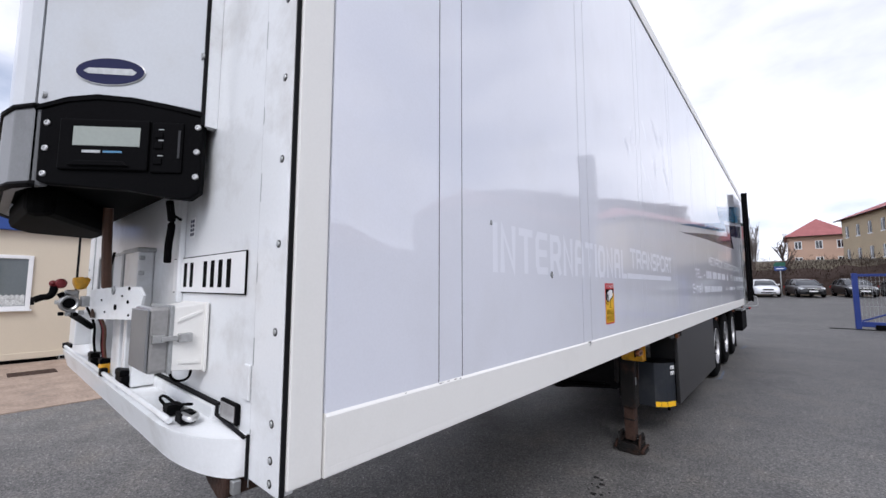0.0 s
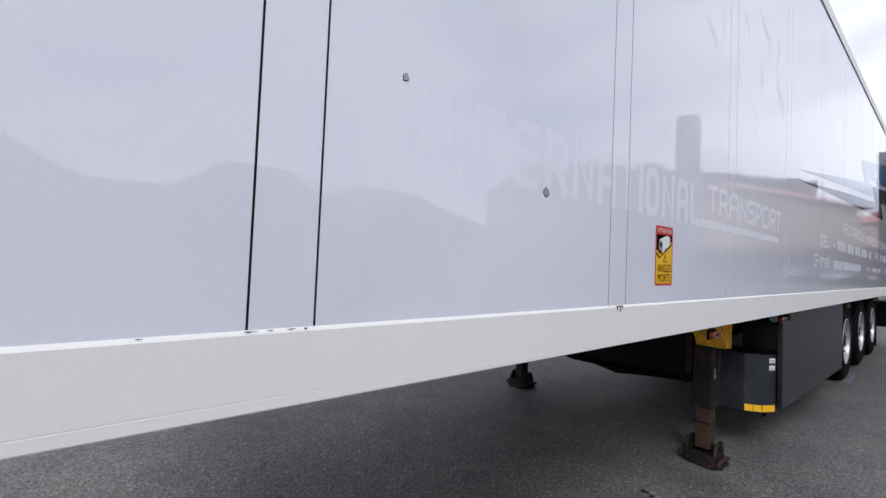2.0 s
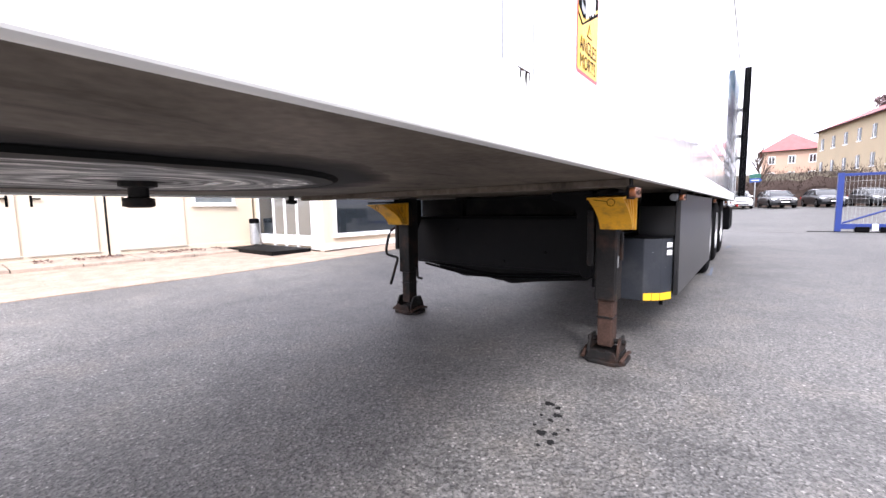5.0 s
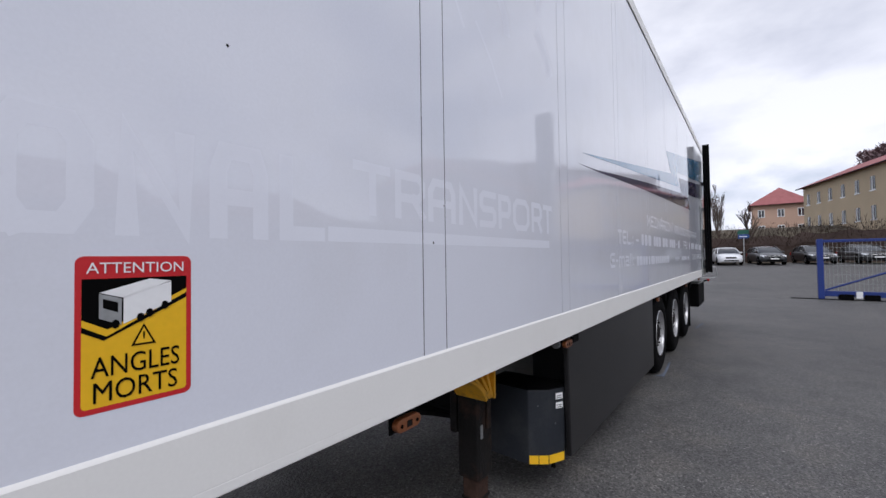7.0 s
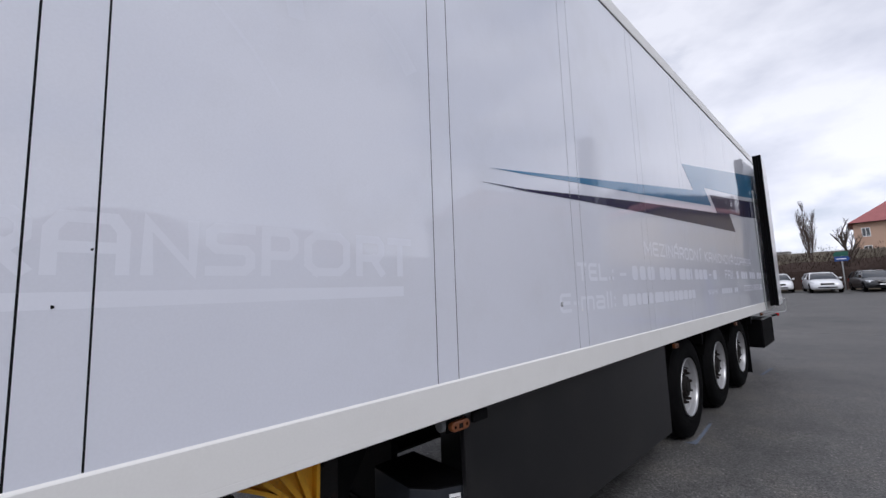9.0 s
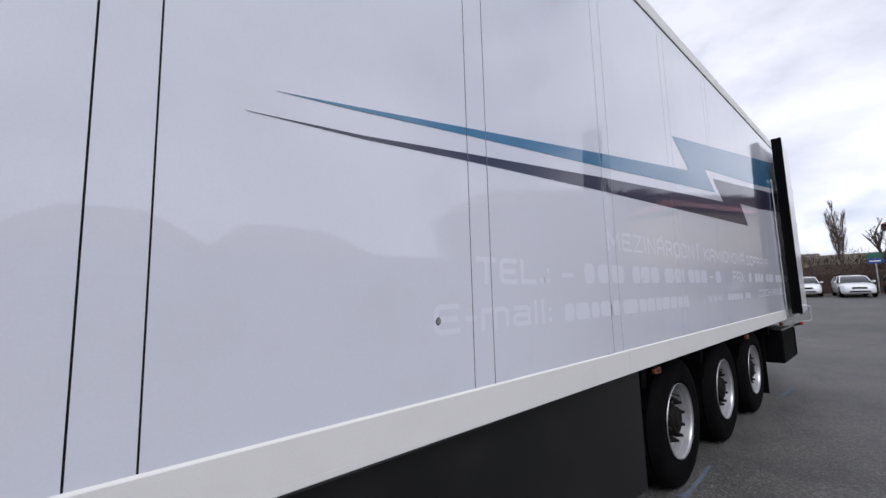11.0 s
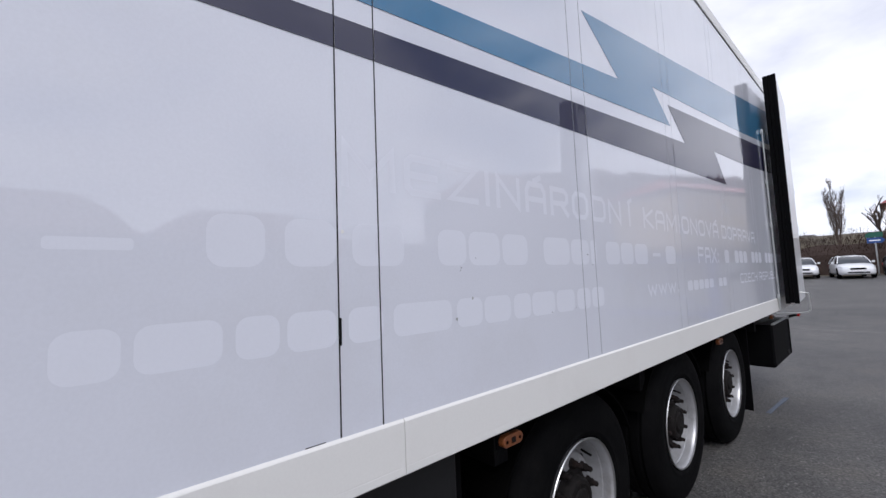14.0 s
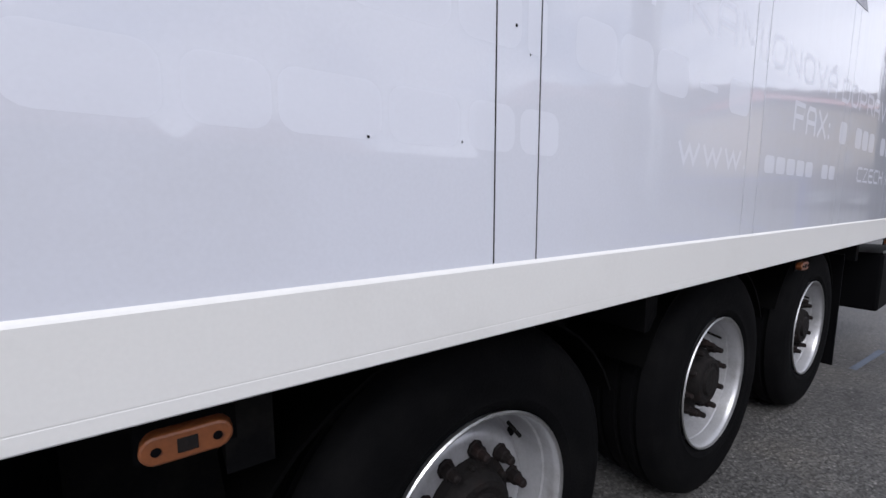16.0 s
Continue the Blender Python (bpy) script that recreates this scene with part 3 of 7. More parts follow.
def build_ground():
    xs = steps([(-900, 150), (-150, 25), (-25, 1.5), (25, 25), (150, 150), (900, 1)])
    ys = steps([(-900, 150), (-150, 25), (-20, 1.5), (80, 25), (200, 150), (1800, 1)])
    bm = bmesh.new()
    grid = [[bm.verts.new((x, y, rise(x, y))) for x in xs] for y in ys]
    for j in range(len(ys) - 1):
        for i in range(len(xs) - 1):
            f = bm.faces.new((grid[j][i], grid[j][i + 1], grid[j + 1][i + 1], grid[j + 1][i]))
            f.material_index = 1 if ys[j] > 46.4 else 0
            f.smooth = True
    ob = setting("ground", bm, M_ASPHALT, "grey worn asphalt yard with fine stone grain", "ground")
    ob.data.materials.append(M_GRASS)


def draped(name, x0, x1, y0, y1, lift, material, label, category, nx=4, ny=20):
    """A thin slab that follows the ground."""
    bm = bmesh.new()
    top = [[bm.verts.new((x0 + (x1 - x0) * i / nx, y0 + (y1 - y0) * j / ny, 0)) for i in range(nx + 1)] for j in range(ny + 1)]
    for row in top:
        for v in row:
            v.co.z = rise(v.co.x, v.co.y) + lift
    fs = [bm.faces.new((top[j][i], top[j][i + 1], top[j + 1][i + 1], top[j + 1][i])) for j in range(ny) for i in range(nx)]
    r = bmesh.ops.extrude_face_region(bm, geom=fs)
    for v in r["geom"]:
        if isinstance(v, bmesh.types.BMVert):
            v.co.z -= lift + 0.05
    return setting(name, bm, material, label, category)


build_ground()
draped("pavement", -11.4, -7.25, -14, 24, 0.012, M_PAVING, "pinkish beige worn paving strip before the cabins", "pavement", 6, 40)
draped("road", -40, 60, 20.25, 20.38, 0.006, M_WORN, "pale worn concrete strip across the yard entrance", "road", 60, 1)


def stain(name, spots, material, label, category):
    bm = bmesh.new()
    for x, y, r, stretch in spots:
        n = 14
        vs = []
        for k in range(n):
            a = 2 * math.pi * k / n
            rr = r * (0.45 + 0.8 * random.random())
            vs.append(bm.verts.new((x + rr * math.cos(a), y + rr * stretch * math.sin(a), rise(x, y) + 0.004)))
        f = bm.faces.new(vs)
        g = bmesh.ops.extrude_face_region(bm, geom=[f])
        for v in g["geom"]:
            if isinstance(v, bmesh.types.BMVert):
                v.co.z -= 0.006
    setting(name, bm, material, label, category)


stain("ground", [(-1.345, 3.45, 0.026, 0.8), (-1.29, 3.43, 0.012, 1), (-1.27, 3.36, 0.022, 0.8), (-1.275, 3.30, 0.013, 1), (-1.33, 3.32, 0.01, 1), (-1.263, 3.18, 0.024, 0.8), (-1.205, 3.13, 0.016, 1), (-1.215, 3.2, 0.014, 1), (-1.32, 3.22, 0.009, 1), (-1.24, 3.08, 0.01, 1), (-1.18, 3.27, 0.008, 1), (-2.057, 1.761, 0.042, 0.75)], M_OIL, "dark oil drips on the asphalt", "oil stain")
def chalk(points, label):
    """A thin mark that follows the ground: a line of (x, y, half width)."""
    bm = bmesh.new()
    rows = [[bm.verts.new((x + d, y, rise(x, y) + z)) for d, z in ((-w, -0.01), (-w, 0.004), (w, 0.004), (w, -0.01))] for x, y, w in points]
    for p, q in zip(rows, rows[1:]):
        for k in range(3):
            bm.faces.new((p[k], p[k + 1], q[k + 1], q[k]))
    setting("ground", bm, M_CHALK, label, "chalk mark")


chalk([(-0.985 + 0.012 * k, 11.93 + 0.19 * k, 0.021 + 0.002 * math.sin(5 * k)) for k in range(5)], "faded pale blue chalk mark on the asphalt")
chalk([(-1.03, 8.06, 0.05), (-1.0, 8.10, 0.03), (-0.99, 8.2, 0.014), (-1.0, 8.5, 0.016), (-1.015, 8.8, 0.012)], "faded hooked pale blue chalk mark by a wheel")

# ---- the trailer ----
S, FAR = -0.92, -3.52
FRONT, REAR = 0.507, 13.85
RB, RT = 1.106, 1.254
ROOF = 3.925
SEAMS = [1.017 + 1.1945 * k + d for k in range(11) for d in (0, 0.121)]
EDGES = [0.602] + SEAMS + [REAR - 0.05]

trailer = thing("refrigerated_trailer", (-2.22, 6.98, 0), "long white box semi-trailer standing on its landing legs on the asphalt", "semi-trailer")


def group_part(name, base, parent, label=""):
    ob = new(name)
    ob.empty_display_size = 0.1
    ob.parent = parent
    ob.matrix_parent_inverse = Matrix.Translation(parent.location).inverted()
    ob.location = base
    if label:
        tagged(ob, label)
    return ob


part("body", box(FAR + 0.03, S - 0.031, FRONT + 0.1, REAR - 0.06, RB + 0.16, ROOF + 0.02), M_JOINT, trailer, "dark insulated box core")
for a, b in zip(EDGES, EDGES[1:]):
    name = "side_panel" if b - a > 0.2 else "joint_strip"
    part(name, box(S - 0.03, S, a + 0.0024, b - 0.0024, RT, ROOF), M_PANEL, trailer, "glossy white side panel" if name == "side_panel" else "")
    part(name, box(FAR, FAR + 0.03, a + 0.002, b - 0.002, RT, ROOF), M_PANEL, trailer)
for y in SEAMS:
    part("joint_seal", box(S - 0.03, S - 0.0012, y - 0.0024, y + 0.0024, RT, ROOF), M_JOINT, trailer, "dark joint between panels")
RAIL = [(-0.945, RB + 0.002), (-0.93, RB), (-0.916, RB + 0.0005), (-0.9145, RB + 0.003), (-0.9145, 1.1285), (-0.9148, 1.1293), (-0.9148, 1.1305), (-0.9145, 1.1313), (-0.9145, RT - 0.008), (-0.9165, RT - 0.0045), (-0.9198, RT), (-0.945, RT)]
for a, b in ((0.604, 7.173), (7.1755, REAR)):
    part("side_rail", prism(RAIL, "y", a, b), M_RAIL, trailer, "cream-white lower side rail")
    part("side_rail", prism([(2 * -2.22 - x, z) for x, z in RAIL], "y", a, b), M_RAIL, trailer)
for side in (1, -1):
    cap = [(-0.98, ROOF), (-0.914, ROOF), (-0.911, ROOF + 0.004), (-0.911, ROOF + 0.11), (-0.92, ROOF + 0.132), (-0.945, ROOF + 0.146), (-1.0, ROOF + 0.15)]
    part("roof_rail", prism([(x if side > 0 else -4.44 - x, z) for x, z in cap], "y", FRONT, REAR), M_RAIL, trailer, "white rounded roof edge rail")
# Thin black strip right below the roof rail.
part("roof_dark_strip", box(S - 0.02, S + 0.002, FRONT + 0.1, REAR - 0.05, ROOF - 0.005, ROOF - 0.0005), M_JOINT, trailer, "dark strip below the roof rail")
part("roof", box(FAR + 0.03, -1.0, FRONT, REAR, ROOF + 0.03, ROOF + 0.148), M_FRONT, trailer, "flat white roof")
# front wall and corner posts
part("front_wall", box(-3.356, -1.084, FRONT, FRONT + 0.025, RB, ROOF + 0.03), M_FRONT, trailer, "white front bulkhead")
for k, (x0, x1, xs, xg) in enumerate(((-1.082, -0.934, -0.92, -0.9335), (-3.506, -3.358, -3.52, -3.5065))):
    part("corner_trim", box(x0, x1, FRONT - 0.008, FRONT + 0.03, RB - 0.012, ROOF, 0.002), M_FRONT, trailer, "white bolted corner trim")
    part("corner_post", box(min(xs, xs - 0.05) if k == 0 else xs, xs if k == 0 else xs + 0.05, FRONT + 0.006, 0.600, RB, ROOF, 0.004), M_RAIL, trailer, "white smooth corner post")
    part("gasket", box(min(xg, xg + (0.006 if k == 0 else -0.006)), max(xg, xg + (0.006 if k == 0 else -0.006)), FRONT - 0.005, FRONT + 0.005, RB - 0.01, ROOF), M_JOINT, trailer, "black rubber gasket")
    for i in range(14):
        z = 1.245 + 0.2065 * (i - 2) if i > 1 else 1.115 + 0.05 * i
        bm = cyl((-0.972 if k == 0 else -3.468, 0, z), "y", FRONT - 0.0115, FRONT - 0.007, 0.0068, 12, bev=0.002)
        part("bolt", bm, M_GALV, trailer, "dull steel bolt head on a dark disc for its recess shadow")
        # Dark disc round each bolt head, painted for the shadow in its recess.
        part("bolt_shadow_disc", cyl((-0.9715 if k == 0 else -3.4685, 0, z), "y", FRONT - 0.0092, FRONT - 0.007, 0.0095, 14), M_LEG, trailer)
        part("sealant_line" if i == 0 else "rub_mark", box(*((-1.0855, -1.0825) if k == 0 else (-3.3575, -3.3545)), FRONT - 0.006, FRONT + 0.001, RB, ROOF) if i == 0 else box(*((-1.079, -1.0755) if k == 0 else (-3.3645, -3.361)), FRONT - 0.0086, FRONT - 0.0075, z - 0.09, z - 0.03 + 0.02 * math.sin(3 * i)), M_GALV, trailer, "grey sealant beside the trim" if i == 0 else "")
# underside
part("floor", box(FAR + 0.03, -0.9455, 0.56, REAR - 0.08, RB + 0.0125, RB + 0.16), M_UNDER, trailer, "dirty dark underside sheet")
R = 0.64
shape = [(PIN[0] - R, 0.62), (PIN[0] + R, 0.62)] + [(PIN[0] + R * math.cos(a), PIN[1] + R * math.sin(a)) for a in [math.pi * i / 20 for i in range(21)]]
part("coupling_plate", prism(shape, "z", RB + 0.002, RB + 0.012), M_PLATE, trailer, "greasy rubbed steel coupling plate")
inner = [(x, y) for x, y in shape]
outer = [(PIN[0] + (x - PIN[0]) * w, PIN[1] + (y - PIN[1]) * (w if y > PIN[1] else 1.0)) for x, y, w in [(x, y, 1.05 + 0.05 * noise.noise((3 * x, 3 * y, 1.7))) for x, y in shape]]
bm = bmesh.new()
vi, vo = [bm.verts.new((x, y, RB + 0.001)) for x, y in inner], [bm.verts.new((x, y, RB + 0.0115)) for x, y in outer]
for i in range(1, len(vi) - 1):
    bm.faces.new((vi[i], vi[i + 1], vo[i + 1], vo[i]))
bm.faces.new((vi[-1], vi[0], vo[0], vo[-1]))
part("grease_rim", bm, M_INK, trailer, "black grease rim round the plate")
part("kingpin", spin([(RB - 0.085, 0.03), (RB - 0.08, 0.045), (RB - 0.055, 0.045), (RB - 0.05, 0.03), (RB - 0.02, 0.03), (RB - 0.015, 0.055), (RB + 0.003, 0.055)], (PIN[0], PIN[1], 0), "z", 24), M_LEG, trailer, "short greasy steel kingpin", True)
part("plug", spin([(RB - 0.05, 0.02), (RB - 0.045, 0.04), (RB - 0.02, 0.04), (RB - 0.015, 0.02), (RB + 0.01, 0.02)], (-3.28, 3.25, 0), "z", 16), M_LEG, trailer)
part("cross_rib", box(FAR + 0.1, -1.0, 0.56, 0.62, RB - 0.03, RB + 0.012, 0.004), M_UNDER, trailer)
part("cross_rib", box(FAR + 0.1, -1.0, 3.42, 3.5, RB - 0.02, RB + 0.012, 0.004), M_UNDER, trailer)
# chassis
for x in (-2.85, -1.72):
    web = [(x - 0.07, 0.705), (x + 0.07, 0.705), (x + 0.07, 0.72), (x + 0.006, 0.722), (x + 0.006, RB - 0.01), (x + 0.07, RB - 0.008), (x + 0.07, RB + 0.01), (x - 0.07, RB + 0.01), (x - 0.07, RB - 0.008), (x - 0.006, RB - 0.01), (x - 0.006, 0.722), (x - 0.07, 0.72)]
    part("chassis_beam", prism(web, "y", 4.83, 13.2), M_CHASSIS, trailer)
for y in (5.6, 6.8, 7.75, 9.1, 10.55, 12.2):
    part("cross_member", box(-3.4, -1.08, y - 0.04, y + 0.04, 0.9, RB + 0.012), M_CHASSIS, trailer)
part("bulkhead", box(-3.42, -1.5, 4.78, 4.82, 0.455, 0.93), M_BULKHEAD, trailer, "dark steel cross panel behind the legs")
part("bulkhead_top", box(-3.42, -1.47, 4.9, 4.92, 0.9, RB), M_CHASSIS, trailer)
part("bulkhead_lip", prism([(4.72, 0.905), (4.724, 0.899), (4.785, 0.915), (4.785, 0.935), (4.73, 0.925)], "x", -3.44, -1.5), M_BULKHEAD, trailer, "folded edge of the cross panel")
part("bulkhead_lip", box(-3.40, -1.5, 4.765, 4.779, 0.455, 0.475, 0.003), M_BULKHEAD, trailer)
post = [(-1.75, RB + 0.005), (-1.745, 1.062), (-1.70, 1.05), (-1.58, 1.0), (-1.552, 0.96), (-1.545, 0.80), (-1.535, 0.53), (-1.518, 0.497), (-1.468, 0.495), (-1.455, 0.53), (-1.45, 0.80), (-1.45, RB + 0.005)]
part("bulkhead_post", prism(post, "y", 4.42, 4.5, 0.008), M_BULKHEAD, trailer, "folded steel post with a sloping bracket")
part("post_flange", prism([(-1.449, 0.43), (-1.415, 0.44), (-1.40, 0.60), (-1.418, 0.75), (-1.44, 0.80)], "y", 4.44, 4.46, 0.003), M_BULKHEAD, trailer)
for x, z in ((-2.86, 0.80), (-1.95, 0.62), (-2.35, 0.52)):
    part("bolt", spin([(4.765, 0.001), (4.768, 0.014), (4.778, 0.016)], (x, 0, z), "y", 10), M_CHASSIS, trailer)
# Lower outline of one flat block, shaped to fit the camera's view.
sag = [(-3.38, 0.47), (-3.36, 0.455), (-3.2, 0.43), (-3.06, 0.40), (-2.95, 0.372), (-2.88, 0.345), (-2.84, 0.338), (-2.78, 0.348), (-2.73, 0.338), (-2.69, 0.355), (-2.55, 0.35), (-2.42, 0.342), (-2.36, 0.318), (-2.3, 0.308), (-2.25, 0.33), (-2.1, 0.345), (-1.9, 0.37), (-1.62, 0.40), (-1.5, 0.47)]
part("sag_block", prism(sag, "y", 4.83, 4.99, 0.012), M_CHASSIS, trailer, "dark block with a sagging outline fitted to the view")
for x in (-2.75, -2.25):
    part("air_tank", cyl((x, 0, 0.58), "y", 5.0, 5.75, 0.14, 20, bev=0.03), M_CHASSIS, trailer, "", True)
for k, z in enumerate((0.42, 0.395)):
    part("air_line", tube(bend([(-3.3, 4.80, z + 0.04), (-2.9, 4.82, z - 0.02 * k), (-2.5, 4.81, z - 0.03), (-2.0, 4.82, z), (-1.6, 4.80, z + 0.05)]), 0.012), M_BLACK, trailer)


def landing_leg(x, y, crank):
    leg = group_part("landing_leg", (x, y, 0), trailer, "dark rusty landing leg with a wide pivoting foot")
    part("outer_tube", box(x - 0.066, x + 0.066, y - 0.07, y + 0.07, 0.40, RB + 0.005, 0.012), M_LEG, leg)
    part("inner_tube", box(x - 0.048, x + 0.048, y - 0.055, y + 0.055, 0.10, 0.42, 0.01), M_LEG if crank else M_RUSTLEG, leg, "dark inner tube" if crank else "rusty inner tube")
    part("collar", box(x - 0.053, x + 0.053, y - 0.06, y + 0.06, 0.285, 0.30, 0.003), M_LEG, leg)
    oct_ = [(x + 0.135 * cx, y + 0.13 * cy) for cx, cy in ((-1, -0.55), (-0.6, -1), (0.6, -1), (1, -0.55), (1, 0.55), (0.6, 1), (-0.6, 1), (-1, 0.55))]
    part("foot_plate", prism(oct_, "z", 0.002, 0.03, 0.006), M_LEG, leg, "worn rusty foot plate")
    part("rocker", prism([(x + (px - x) * 0.82, y + (py - y) * 0.82) for px, py in oct_], "z", 0.03, 0.075, 0.01), M_RUST, leg)
    for dx in (-0.09, 0.09):
        part("foot_cheek", prism([(y - 0.10, 0.03), (y + 0.10, 0.03), (y + 0.085, 0.10), (y + 0.05, 0.165), (y - 0.05, 0.165), (y - 0.085, 0.10)], "x", x + dx - 0.008, x + dx + 0.008, 0.003), M_LEG, leg)
        part("foot_rim", tube([(x + dx * 1.3, y - 0.115, 0.036), (x + dx * 1.42, y - 0.03, 0.062), (x + dx * 1.42, y + 0.03, 0.062), (x + dx * 1.3, y + 0.115, 0.036)], 0.012, 6), M_RUSTLEG, leg, "bent rusty rim of the foot")
    part("foot_pin", cyl((0, y, 0.13), "x", x - 0.118, x + 0.118, 0.018, 12), M_LEG, leg)
    part("front_lip", prism([(x - 0.10, 0.03), (x + 0.10, 0.03), (x + 0.075, 0.085), (x + 0.03, 0.095), (x + 0.02, 0.075), (x - 0.02, 0.075), (x - 0.03, 0.095), (x - 0.075, 0.085)], "y", y - 0.118, y - 0.104, 0.004), M_LEG, leg)
    part("bracket", prism([(y + 0.08, 0.55), (y + 0.3, 0.9), (y + 0.3, RB), (y - 0.08, RB), (y - 0.08, 0.98), (y + 0.08, 0.9)], "x", x - 0.11, x - 0.085, 0.004), M_CHASSIS, leg)
    part("gear_case", box(x - 0.12, x - 0.075, y - 0.07, y + 0.07, 0.62, 0.98, 0.012), M_LEG, leg)
    if not crank:
        part("reflector", box(x + 0.066, x + 0.071, y - 0.05, y - 0.03, 0.62, 0.69, 0.001), M_GALV, leg, "dull narrow reflector")
        part("side_rail", box(x + 0.067, x + 0.082, y + 0.0, y + 0.03, 0.66, 0.84, 0.003), M_LEG, leg)
    if crank:
        p = [(x - 0.1, y - 0.02, 0.83), (x - 0.16, y - 0.08, 0.80), (x - 0.19, y - 0.12, 0.6), (x - 0.13, y - 0.1, 0.555), (x - 0.06, y - 0.1, 0.54), (x - 0.08, y - 0.11, 0.45), (x - 0.14, y - 0.12, 0.28)]
        part("crank_handle", tube(bend(p, 4), 0.013), M_LEG, leg, "bent steel crank handle", True)
        part("hook", tube(bend([(x + 0.07, y, 0.44), (x + 0.12, y - 0.02, 0.42), (x + 0.13, y - 0.02, 0.36), (x + 0.18, y - 0.02, 0.35)], 4), 0.012), M_LEG, leg)
    return leg


landing_leg(-1.288, 4.25, False)
landing_leg(-3.21, 4.44, True)


def wheel_chock(x0, x1, y, z):
    """Yellow wedge with a hollow curved face towards the front and ribbed open sides."""
    ch = group_part("wheel_chock", ((x0 + x1) / 2, y, z), trailer, "yellow plastic wheel chock hung in a holder")
    curve = [(y + 0.255 * (k / 8) ** 1.0 + 0.05 * math.sin(math.pi * k / 8), z + 0.185 * (1 - k / 8)) for k in range(9)]
    part("tread_face", prism(curve + [(a + 0.016, b + 0.006) for a, b in curve[::-1]], "x", x0, x1, 0.003), M_YELLOW, ch, "hollow curved yellow face")
    core = [(a + 0.017, b + 0.006) for a, b in curve] + [(y + 0.325, z + 0.006), (y + 0.33, z + 0.19)]
    part("wedge", prism(core, "x", x0 + 0.03, x1 - 0.03), M_YELLOW, ch)
    part("base", prism([(y + 0.325, z - 0.002), (y + 0.338, z - 0.002), (y + 0.342, z + 0.21), (y + 0.328, z + 0.21)], "x", x0 - 0.004, x1 + 0.004, 0.003), M_YELLOW, ch)
    part("top_flange", prism([(y - 0.004, z + 0.188), (y + 0.327, z + 0.205), (y + 0.327, z + 0.192), (y + 0.01, z + 0.176)], "x", x0 - 0.004, x1 + 0.004, 0.003), M_YELLOW, ch)
    for side in (x0 + 0.004, x1 - 0.03):
        for k in range(3):
            top, foot = y + 0.10 + 0.07 * k, y + 0.285 + 0.012 * k
            part("rib", prism([(top, z + 0.19), (top + 0.02, z + 0.19), (foot + 0.02, z + 0.006), (foot, z + 0.006)], "x", side, side + 0.026), M_YELLOW, ch)
    part("holder", prism([(y + 0.02, z + 0.212), (y + 0.36, z + 0.218), (y + 0.36, z + 0.19), (y + 0.345, z + 0.15), (y + 0.345, z + 0.206), (y + 0.02, z + 0.2)], "x", x0 - 0.02, x1 + 0.02), M_CHASSIS, ch, "dark steel holder plate")
    ring = [(x1 - 0.055 + 0.02 * math.cos(0.628 * k), y - 0.008 - 0.004 * math.sin(0.628 * k), z + 0.16 + 0.02 * math.sin(0.628 * k)) for k in range(11)]
    part("wire_ring", tube(ring, 0.0022, 6), M_CHASSIS, ch, "thin wire ring", True)
    part("wire", tube(bend([(x1 - 0.075, y - 0.005, z + 0.165), (x1 - 0.12, y + 0.0, z + 0.172), (x0 + 0.02, y + 0.02, z + 0.178)], 4), 0.0022, 6), M_CHASSIS, ch)


wheel_chock(-1.302, -1.118, 3.845, 0.863)
wheel_chock(-3.322, -3.138, 4.03, 0.863)

tool = group_part("tool_box", (-1.2, 4.75, 0.36), trailer, "dark grey bevelled steel storage box with yellow stickers")
plan = [(-1.45, 4.64), (-1.152, 4.62), (-1.058, 4.69), (-1.003, 4.80), (-1.003, 4.89), (-1.45, 4.89)]
part("case", prism(plan, "z", 0.335, 0.775, 0.006), M_TOOL, tool)
part("lid", prism([(px + (0.004 if px > -1.2 else 0), py - 0.003) for px, py in plan], "z", 0.7755, 0.783, 0.002), M_BLACK, tool)
for (xa, ya), (xb, yb), cuts in ((plan[1], plan[2], ((0.02, 0.48), (0.52, 0.98))), (plan[2], plan[3], ((0.03, 0.95),))):
    for t0, t1 in cuts:
        d = Vector((yb - ya, xa - xb, 0)).normalized() * 0.003
        bm = bmesh.new()
        vs = [bm.verts.new((xa + (xb - xa) * t + d.x * k, ya + (yb - ya) * t + d.y * k, zz)) for k in (0, 1) for t in (t0, t1) for zz in (0.34, 0.39)]
        for q in ((0, 1, 3, 2), (4, 6, 7, 5), (0, 4, 5, 1), (2, 3, 7, 6), (0, 2, 6, 4), (1, 5, 7, 3)):
            bm.faces.new([vs[i] for i in q])
        part("sticker", bm, M_SIGNYEL, tool, "yellow reflective sticker")
for zz in (0.655, 0.71):
    bm = bmesh.new()
    corners = [(plan[2][0] + (plan[3][0] - plan[2][0]) * t + 0.0027 * k, plan[2][1] + (plan[3][1] - plan[2][1]) * t - 0.0014 * k) for k in (0, 1) for t in (0.5, 0.92)]
    vs = [bm.verts.new((px, py, z)) for px, py in corners for z in (zz, zz + 0.035)]
    for q in ((0, 1, 3, 2), (4, 6, 7, 5), (0, 4, 5, 1), (2, 3, 7, 6), (0, 2, 6, 4), (1, 5, 7, 3)):
        bm.faces.new([vs[i] for i in q])
    label = part("label", bm, M_WHITE, tool, "small white label")
    for dz in (0.008, 0.02):
        part("bar", tube([(corners[2][0] + 0.004, corners[2][1] + 0.006, zz + dz), (corners[3][0] - 0.002, corners[3][1] - 0.006, zz + dz)], 0.0018, 4), M_INK, label)
